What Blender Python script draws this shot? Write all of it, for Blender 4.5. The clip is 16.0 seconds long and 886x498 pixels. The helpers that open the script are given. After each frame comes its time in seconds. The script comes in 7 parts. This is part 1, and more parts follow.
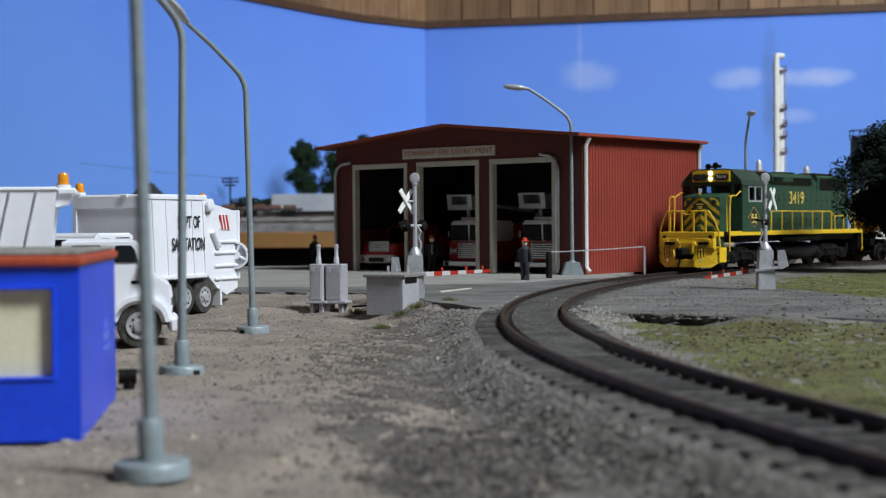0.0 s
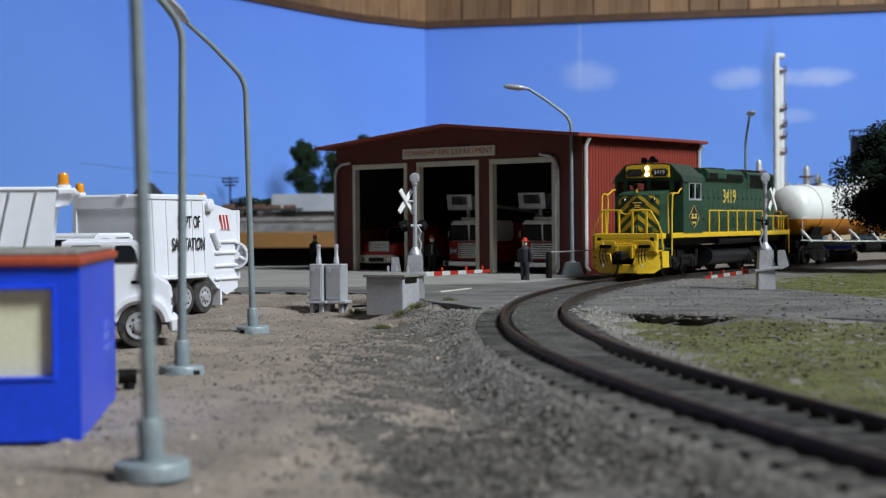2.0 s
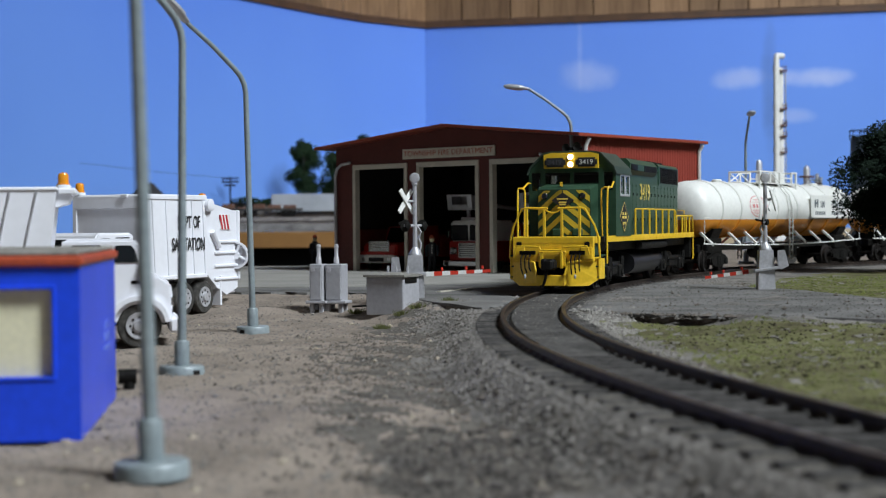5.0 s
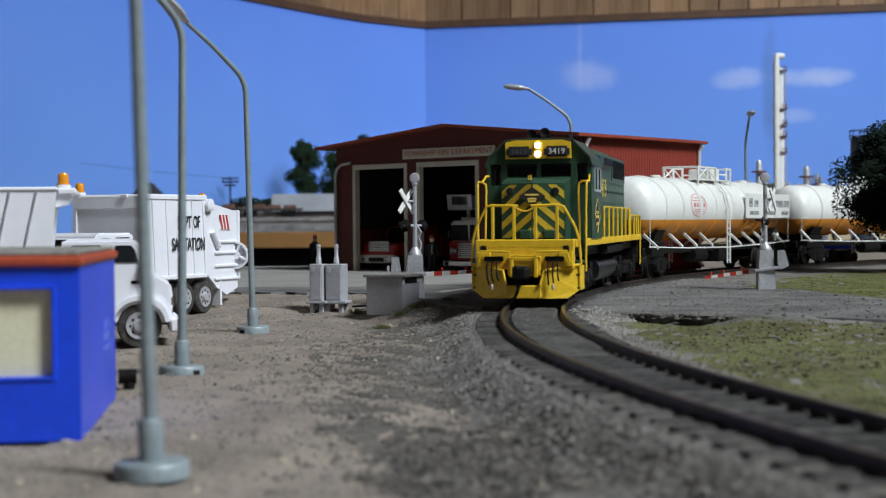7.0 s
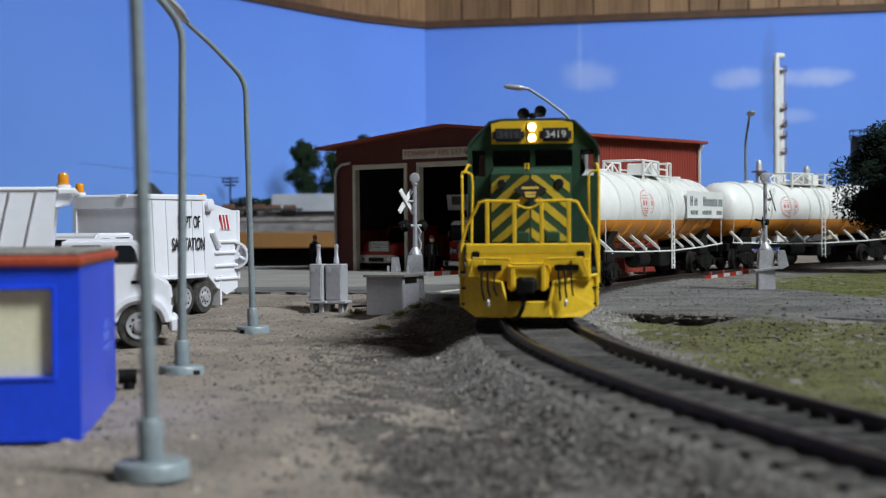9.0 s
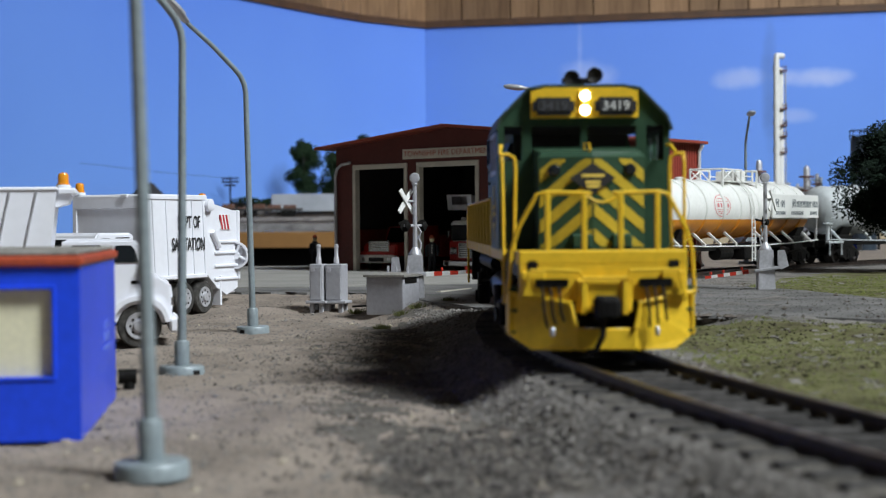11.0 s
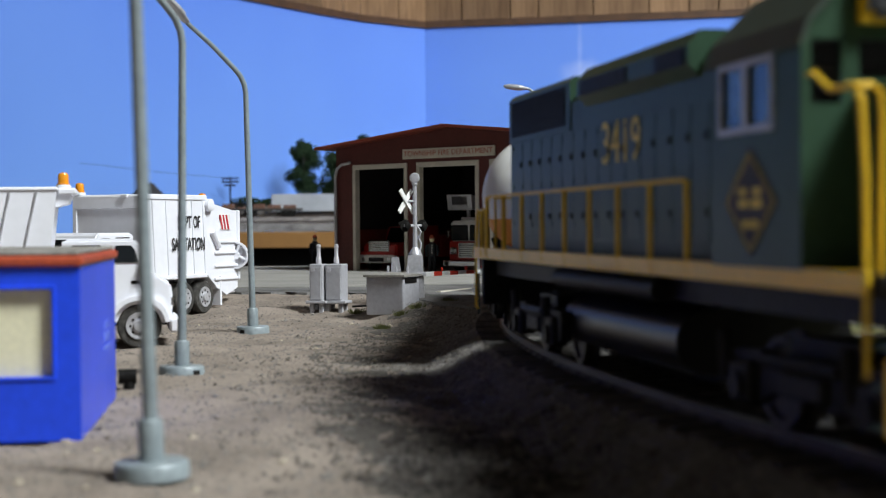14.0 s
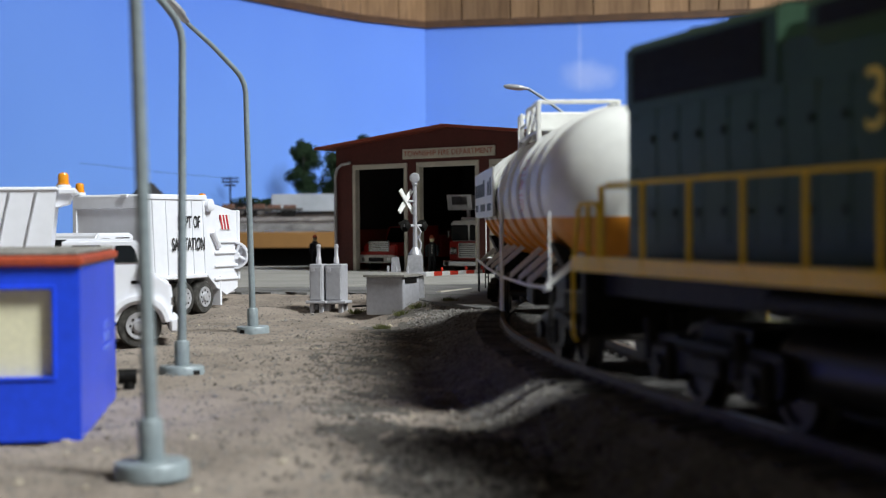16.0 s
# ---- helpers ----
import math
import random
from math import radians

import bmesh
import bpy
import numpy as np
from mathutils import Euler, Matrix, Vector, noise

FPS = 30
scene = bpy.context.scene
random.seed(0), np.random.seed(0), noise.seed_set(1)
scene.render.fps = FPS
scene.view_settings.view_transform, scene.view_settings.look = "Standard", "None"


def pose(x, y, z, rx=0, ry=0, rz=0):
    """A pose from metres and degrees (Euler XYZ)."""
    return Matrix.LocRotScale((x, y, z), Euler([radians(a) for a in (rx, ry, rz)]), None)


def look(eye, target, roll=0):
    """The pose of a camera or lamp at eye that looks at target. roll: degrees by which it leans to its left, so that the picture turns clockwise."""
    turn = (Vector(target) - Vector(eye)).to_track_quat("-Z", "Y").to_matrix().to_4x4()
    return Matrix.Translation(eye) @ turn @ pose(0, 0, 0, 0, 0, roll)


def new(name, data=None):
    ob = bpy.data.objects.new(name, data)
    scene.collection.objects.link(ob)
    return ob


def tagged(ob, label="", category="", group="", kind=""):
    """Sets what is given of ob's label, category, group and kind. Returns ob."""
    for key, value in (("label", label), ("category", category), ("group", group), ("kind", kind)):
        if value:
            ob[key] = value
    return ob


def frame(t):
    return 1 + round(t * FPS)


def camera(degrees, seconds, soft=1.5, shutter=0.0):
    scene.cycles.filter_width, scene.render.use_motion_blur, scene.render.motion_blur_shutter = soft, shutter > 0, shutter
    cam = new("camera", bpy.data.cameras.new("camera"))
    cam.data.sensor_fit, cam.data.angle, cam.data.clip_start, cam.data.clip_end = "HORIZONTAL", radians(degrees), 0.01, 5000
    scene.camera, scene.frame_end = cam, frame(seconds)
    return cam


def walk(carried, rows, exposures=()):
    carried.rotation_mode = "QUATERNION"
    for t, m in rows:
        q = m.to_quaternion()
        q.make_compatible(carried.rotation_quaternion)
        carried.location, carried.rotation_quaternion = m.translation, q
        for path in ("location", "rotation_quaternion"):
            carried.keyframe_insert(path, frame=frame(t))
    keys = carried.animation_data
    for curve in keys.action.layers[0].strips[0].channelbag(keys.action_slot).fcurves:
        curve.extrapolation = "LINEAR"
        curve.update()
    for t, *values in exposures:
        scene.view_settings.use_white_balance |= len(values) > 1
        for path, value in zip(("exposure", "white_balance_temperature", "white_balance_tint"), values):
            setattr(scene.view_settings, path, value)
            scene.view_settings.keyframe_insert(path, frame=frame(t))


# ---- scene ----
# All lengths below are in millimetres of the layout (HO scale); MM turns them into metres.
MM = 0.001

# ---- camera ----
cam = camera(32.28, 16.0, soft=1.15, shutter=0.5)
EYE = Vector((0, 0, 25.55)) * MM
AIM = EYE + Vector((0, math.cos(0.0164), -math.sin(0.0164)))
REST = look(EYE, AIM, -0.479)
walk(cam, [(0, REST), (16.0, REST)],
     exposures=[(0, 0.0, 6500, 10), (4.0, 0.0, 6500, 10), (7.0, -0.06, 6500, 10), (9.0, -0.08, 6550, 10), (11.0, 0.04, 6600, 10), (12.5, 0.16, 6700, 10), (13.5, 0.26, 6800, 10), (16.0, 0.27, 6850, 10)])
cam.data.dof.use_dof = True
cam.data.dof.focus_distance = 0.6
cam.data.dof.aperture_fstop = 40

# ---- light: a dim windowless room, an unseen bright main lamp, an added backdrop fill ----
world = bpy.data.worlds.new("walled_out_sky")
scene.world = world
world.use_nodes = True
wn, wl = world.node_tree.nodes, world.node_tree.links
sky = wn.new("ShaderNodeTexSky")
sky.sky_type = "NISHITA"
sky.sun_disc = False
sky.sun_elevation, sky.sun_rotation = radians(40), radians(70)
wl.new(sky.outputs[0], wn["Background"].inputs[0])
wn["Background"].inputs[1].default_value = 0.1


def area(name, eye, target, sx, sy, watts, colour, spread=180):
    data = bpy.data.lights.new(name, "AREA")
    data.shape, data.size, data.size_y, data.energy, data.color = "RECTANGLE", sx * MM, sy * MM, watts, colour
    data.spread = radians(spread)
    ob = new(name, data)
    ob.matrix_world = look(Vector(eye) * MM, Vector(target) * MM)
    return ob


area("ceiling_lamp_light", (1650, -600, 2200), (50, 520, 0), 560, 900, 128, (0.87, 0.95, 1.0))
# added fill, unseen, only there to brighten the painted sky board
area("backdrop_fill_light", (1150, 2050, 1900), (450, 3180, 150), 1500, 300, 15.5, (0.96, 0.98, 1.0), 100)

# ---- materials ----
def mat(name, rgb, rough=0.5, metal=0.0, var=0.12, scale=120.0, fine=900.0, bump=0.15, tint=None, coat=0.0, emit=None, power=0.0, per=0.0, spec=None):
    """A painted, cast or scattered surface: broad patches, fine grain and a little relief."""
    m = bpy.data.materials.new(name)
    m.use_nodes = True
    n, l = m.node_tree.nodes, m.node_tree.links
    b = n["Principled BSDF"]
    b.inputs["Roughness"].default_value = rough
    b.inputs["Metallic"].default_value = metal
    b.inputs["Coat Weight"].default_value = coat
    if spec is not None:
        b.inputs["Specular IOR Level"].default_value = spec
    co = n.new("ShaderNodeTexCoord")
    big, small = n.new("ShaderNodeTexNoise"), n.new("ShaderNodeTexNoise")
    big.inputs["Scale"].default_value, big.inputs["Detail"].default_value = scale, 4
    small.inputs["Scale"].default_value, small.inputs["Detail"].default_value = fine, 3
    for t in (big, small):
        l.new(co.outputs["Object"], t.inputs["Vector"])
    dark = tint or [c * (1 - 2.2 * var) for c in rgb]
    ramp = n.new("ShaderNodeMix")
    ramp.data_type = "RGBA"
    ramp.inputs["A"].default_value = (*[max(c, 0) for c in dark], 1)
    ramp.inputs["B"].default_value = (*[min(c * (1 + var), 1) for c in rgb], 1)
    mr = n.new("ShaderNodeMapRange")
    mr.inputs["From Min"].default_value, mr.inputs["From Max"].default_value = 0.3, 0.62
    add = n.new("ShaderNodeMath")
    add.operation = "MULTIPLY_ADD"
    add.inputs[1].default_value, add.inputs[2].default_value = 0.45, 0.0
    sub = n.new("ShaderNodeMath")
    sub.operation = "MULTIPLY_ADD"
    sub.inputs[1].default_value = 0.6
    l.new(small.outputs["Fac"], add.inputs[0])
    l.new(big.outputs["Fac"], sub.inputs[0])
    l.new(add.outputs[0], sub.inputs[2])
    l.new(sub.outputs[0], mr.inputs["Value"])
    l.new(mr.outputs[0], ramp.inputs["Factor"])
    out = ramp.outputs["Result"]
    if per:
        info, hsv, k = n.new("ShaderNodeObjectInfo"), n.new("ShaderNodeHueSaturation"), n.new("ShaderNodeMapRange")
        k.inputs["To Min"].default_value, k.inputs["To Max"].default_value = 1 - per, 1 + per
        l.new(info.outputs["Random"], k.inputs["Value"])
        l.new(k.outputs[0], hsv.inputs["Value"])
        l.new(out, hsv.inputs["Color"])
        out = hsv.outputs["Color"]
    l.new(out, b.inputs["Base Color"])
    if bump:
        bp = n.new("ShaderNodeBump")
        bp.inputs["Strength"].default_value, bp.inputs["Distance"].default_value = bump, 0.0006
        l.new(small.outputs["Fac"], bp.inputs["Height"])
        l.new(bp.outputs[0], b.inputs["Normal"])
    if emit:
        b.inputs["Emission Color"].default_value = (*emit, 1)
        b.inputs["Emission Strength"].default_value = power
    return m


def glass(name, rgb=(0.8, 0.85, 0.85), rough=0.05):
    m = bpy.data.materials.new(name)
    m.use_nodes = True
    b = m.node_tree.nodes["Principled BSDF"]
    b.inputs["Base Color"].default_value = (*rgb, 1)
    b.inputs["Roughness"].default_value = rough
    b.inputs["Transmission Weight"].default_value = 1.0
    b.inputs["IOR"].default_value = 1.4
    return m


M_GROUND = mat("tan_scenic_sand", (0.262, 0.219, 0.185), 0.95, var=0.2, scale=60, fine=1300, bump=0.9, spec=0.1)
M_BALLAST = mat("grey_ballast", (0.174, 0.162, 0.151), 0.95, var=0.3, scale=70, fine=1000, bump=1.0, spec=0.1)
M_STONE = mat("ballast_stones", (0.205, 0.19, 0.176), 0.95, var=0.3, scale=400, fine=1500, bump=0.4, spec=0.1)
M_PALESTONE = mat("pale_grey_stones", (0.27, 0.255, 0.235), 0.95, var=0.3, scale=400, fine=1500, bump=0.4, spec=0.1)
M_CINDER = mat("dark_cinders", (0.135, 0.122, 0.108), 0.95, var=0.1, tint=(0.05, 0.047, 0.044), scale=150, fine=800, bump=1.0, spec=0.1)
M_CLOD = mat("earth_clods", (0.135, 0.117, 0.102), 0.95, var=0.3, scale=400, bump=0.4, spec=0.1)
M_SOOT = mat("sooty_crumbs", (0.062, 0.056, 0.054), 0.95, var=0.3, scale=400, bump=0.4, spec=0.1)
M_GRASS = mat("green_ground_foam", (0.118, 0.117, 0.056), 0.95, var=0.3, scale=45, fine=420, bump=1.0, tint=(0.06, 0.05, 0.034), spec=0.05)
M_EARTHTUFT = mat("dark_foam_tufts", (0.05, 0.045, 0.028), 0.95, var=0.4, scale=60, fine=900, bump=0.6, spec=0.05)
M_LUSH = mat("bright_foam_tufts", (0.135, 0.15, 0.05), 0.95, var=0.4, scale=60, fine=900, bump=0.6, spec=0.05)
M_TUFT = mat("foam_tufts", (0.118, 0.125, 0.052), 0.95, var=0.45, scale=40, fine=900, bump=0.6, spec=0.05)
M_ROAD = mat("grey_road_plaster", (0.148, 0.144, 0.14), 0.95, var=0.3, scale=40, fine=1100, bump=0.8, spec=0.15)
M_APRON = mat("pale_concrete_apron", (0.29, 0.28, 0.26), 0.9, var=0.12, scale=30, fine=700, bump=0.25, spec=0.15)
M_TIE = mat("dark_brown_ties", (0.055, 0.051, 0.049), 0.9, var=0.35, scale=200, fine=900, bump=0.5, per=0.45)
M_RAIL = mat("brown_weathered_rail", (0.048, 0.036, 0.030), 0.5, 0.3, var=0.3, scale=120, bump=0.3)
M_FILLER = mat("dark_crossing_filler", (0.075, 0.071, 0.068), 0.9, var=0.4, scale=90, fine=900, bump=0.9, spec=0.2)
M_BEDDARK = mat("dark_tie_bed", (0.03, 0.028, 0.027), 0.95, var=0.4, scale=150, fine=900, bump=0.8, spec=0.1)
M_RAILTOP = mat("polished_rail_head", (0.24, 0.215, 0.19), 0.38, 1.0, var=0.2, scale=60, bump=0.05)
M_GREYPOST = mat("blue_grey_lamp_post", (0.25, 0.295, 0.315), 0.42, 0.1, var=0.14, scale=120, bump=0.1)
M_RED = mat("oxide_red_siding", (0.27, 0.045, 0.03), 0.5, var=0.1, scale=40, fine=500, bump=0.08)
# shaded copy of the siding red, for the front turned from the lamp
M_SHADERED = mat("shaded_red_siding", (0.105, 0.02, 0.016), 0.55, var=0.12, scale=40, fine=500, bump=0.08)
M_ROOF = mat("red_metal_roof", (0.30, 0.06, 0.035), 0.33, var=0.12, scale=30, bump=0.1)
M_CREAM = mat("cream_trim", (0.62, 0.58, 0.50), 0.55, var=0.1, scale=80, bump=0.1)
# plain black, also the shade colour inside the bays and the cab
M_BLACK = mat("matt_black_and_interior_shade", (0.02, 0.02, 0.022), 0.8, var=0.2, scale=80, bump=0.1)
M_GREEN = mat("dark_locomotive_green", (0.030, 0.068, 0.040), 0.42, var=0.12, scale=60, fine=700, bump=0.06, spec=0.2)
M_GREENROOF = mat("weathered_green_roof", (0.030, 0.050, 0.037), 0.5, var=0.2, scale=80, fine=700, bump=0.1)
M_YELLOW = mat("chrome_yellow", (0.82, 0.52, 0.025), 0.42, var=0.08, scale=60, fine=700, bump=0.06)
# nose stripes, a darker yellow than the chrome yellow above
M_STRIPE = mat("dull_yellow_stripe", (0.50, 0.36, 0.028), 0.42, var=0.12, scale=60, fine=700, bump=0.06)
M_UNDER = mat("sooty_black_underframe", (0.011, 0.0105, 0.010), 0.5, var=0.3, scale=150, bump=0.3, spec=0.12)
M_GLOSSBLACK = mat("gloss_black_tank", (0.014, 0.014, 0.016), 0.34, var=0.2, scale=100, bump=0.05, spec=0.3)
M_STEEL = mat("dull_wheel_steel", (0.045, 0.04, 0.038), 0.5, 0.6, var=0.2, scale=100, bump=0.1)
M_WHITE = mat("tank_white", (0.80, 0.80, 0.77), 0.4, var=0.05, scale=40, fine=500, bump=0.05)
M_ORANGE = mat("tank_orange", (0.80, 0.30, 0.03), 0.42, var=0.07, scale=40, fine=500, bump=0.05)
M_GREYTANK = mat("pale_grey_tank", (0.50, 0.53, 0.54), 0.42, var=0.07, scale=40, fine=500, bump=0.05)
M_TRUCK = mat("white_moulded_plastic", (0.83, 0.84, 0.90), 0.42, var=0.02, scale=50, fine=400, bump=0.03)
M_TYRE = mat("dusty_rubber", (0.05, 0.047, 0.043), 0.85, var=0.4, scale=250, bump=0.4)
M_BLUE = mat("bright_blue_plastic", (0.012, 0.07, 0.80), 0.32, var=0.08, scale=40, fine=500, bump=0.05)
M_BRICKRED = mat("red_plastic_roof_edge", (0.42, 0.07, 0.03), 0.5, var=0.15, scale=80, bump=0.15)
M_GREYROOF = mat("dusty_grey_roof", (0.23, 0.22, 0.20), 0.8, var=0.25, scale=150, bump=0.3)
M_SILVER = mat("silver_grey_castings", (0.50, 0.50, 0.53), 0.38, 0.35, var=0.12, scale=120, fine=900, bump=0.15)
M_BOXGREY = mat("light_grey_cabinet", (0.38, 0.38, 0.41), 0.5, var=0.08, scale=80, fine=700, bump=0.1)
M_WOODDARK = mat("dark_wood_trim", (0.07, 0.035, 0.018), 0.5, var=0.25, scale=30, bump=0.2)
M_FASCIA = mat("varnished_board", (0.30, 0.15, 0.045), 0.5, var=0.15, scale=20, bump=0.1)
M_DARK = mat("dark_void_floor", (0.015, 0.013, 0.012), 0.9, var=0.2, scale=5, bump=0)
M_LEAF = mat("dark_green_foliage", (0.016, 0.032, 0.016), 0.9, var=0.4, scale=150, fine=800, bump=0.5, spec=0.1)
M_LEAFDK = mat("black_green_foliage", (0.010, 0.018, 0.012), 0.9, var=0.4, scale=150, fine=800, bump=0.5, spec=0.1)
M_BARK = mat("brown_bark", (0.06, 0.045, 0.03), 0.9, var=0.3, scale=300, bump=0.6)
M_AMBER = mat("amber_lens", (0.75, 0.28, 0.02), 0.2, var=0.05, scale=80, bump=0)
M_REDPAINT = mat("signal_red", (0.60, 0.045, 0.025), 0.4, var=0.08, scale=80, bump=0.05)
M_FIRERED = mat("fire_engine_red", (0.42, 0.022, 0.018), 0.3, var=0.08, scale=80, bump=0.03)
M_CHROME = mat("bright_chrome", (0.65, 0.66, 0.68), 0.18, 1.0, var=0.08, scale=90, bump=0.03)
M_TAN = mat("cream_window_panel", (0.80, 0.76, 0.54), 0.6, var=0.06, scale=20, bump=0.05)
M_TEXTBLACK = mat("black_lettering", (0.02, 0.02, 0.022), 0.6, var=0.1, bump=0)
M_FARWHITE = mat("dusty_pale_box_car", (0.40, 0.43, 0.47), 0.6, var=0.1, scale=30, bump=0.05)
M_RUST = mat("dull_rust_scrap", (0.15, 0.075, 0.05), 0.8, var=0.3, scale=60, bump=0.2)
M_DIMTEXT = mat("unlit_numerals", (0.07, 0.07, 0.08), 0.6, var=0.1, bump=0)
M_TEXTGREY = mat("grey_lettering", (0.12, 0.14, 0.15), 0.6, var=0.1, bump=0)
M_TEXTRED = mat("red_lettering", (0.50, 0.03, 0.04), 0.6, var=0.1, bump=0)
M_PINK = mat("faded_red_lettering", (0.62, 0.22, 0.22), 0.6, var=0.1, bump=0)
M_TEXTYEL = mat("yellow_lettering", (0.80, 0.60, 0.12), 0.6, var=0.1, bump=0)
M_TEXTWHITE = mat("white_lettering", (0.8, 0.8, 0.78), 0.6, var=0.05, bump=0)
M_LAMPON = mat("lit_headlight", (1, 0.9, 0.7), 0.3, var=0.0, bump=0, emit=(1.0, 0.86, 0.58), power=7)
M_DKGLASS = mat("dark_glossy_glazing", (0.014, 0.017, 0.02), 0.08, var=0.05, bump=0)
M_FAINT = mat("faint_pale_blue_print", (0.14, 0.22, 0.80), 0.5, var=0.1, bump=0)
M_DARKBLUE = mat("dark_blue_grey_steel", (0.028, 0.042, 0.06), 0.5, var=0.15, bump=0.1)
M_PEBBLE = mat("pale_pebbles", (0.36, 0.31, 0.24), 0.9, var=0.3, scale=300, bump=0.3)
M_CLEAR = glass("clear_cab_glass", (0.75, 0.80, 0.82), 0.03)
M_BLUECLOTH = mat("navy_figure_paint", (0.02, 0.022, 0.03), 0.7, var=0.2, scale=200, bump=0.2)


def wood_material():
    m = bpy.data.materials.new("knotty_wood_panelling")
    m.use_nodes = True
    n, l = m.node_tree.nodes, m.node_tree.links
    b = n["Principled BSDF"]
    b.inputs["Roughness"].default_value = 0.45
    co, mp, ns, kn = n.new("ShaderNodeTexCoord"), n.new("ShaderNodeMapping"), n.new("ShaderNodeTexNoise"), n.new("ShaderNodeTexNoise")
    mp.inputs["Scale"].default_value = (60, 60, 5)
    ns.inputs["Scale"].default_value, ns.inputs["Detail"].default_value, ns.inputs["Distortion"].default_value = 1.0, 6, 1.2
    kn.inputs["Scale"].default_value = 9
    info, ramp, hsv, k = n.new("ShaderNodeObjectInfo"), n.new("ShaderNodeValToRGB"), n.new("ShaderNodeHueSaturation"), n.new("ShaderNodeMapRange")
    ramp.color_ramp.elements[0].position, ramp.color_ramp.elements[0].color = 0.3, (0.105, 0.055, 0.026, 1)
    ramp.color_ramp.elements[1].position, ramp.color_ramp.elements[1].color = 0.66, (0.30, 0.185, 0.10, 1)
    k.inputs["To Min"].default_value, k.inputs["To Max"].default_value = 0.72, 1.15
    mix = n.new("ShaderNodeMix")
    l.new(co.outputs["Object"], mp.inputs["Vector"])
    l.new(mp.outputs[0], ns.inputs["Vector"])
    l.new(co.outputs["Object"], kn.inputs["Vector"])
    mix.inputs["Factor"].default_value = 0.35
    l.new(ns.outputs["Fac"], mix.inputs["A"])
    l.new(kn.outputs["Fac"], mix.inputs["B"])
    l.new(mix.outputs["Result"], ramp.inputs["Fac"])
    l.new(ramp.outputs["Color"], hsv.inputs["Color"])
    l.new(info.outputs["Random"], k.inputs["Value"])
    l.new(k.outputs[0], hsv.inputs["Value"])
    l.new(hsv.outputs["Color"], b.inputs["Base Color"])
    return m


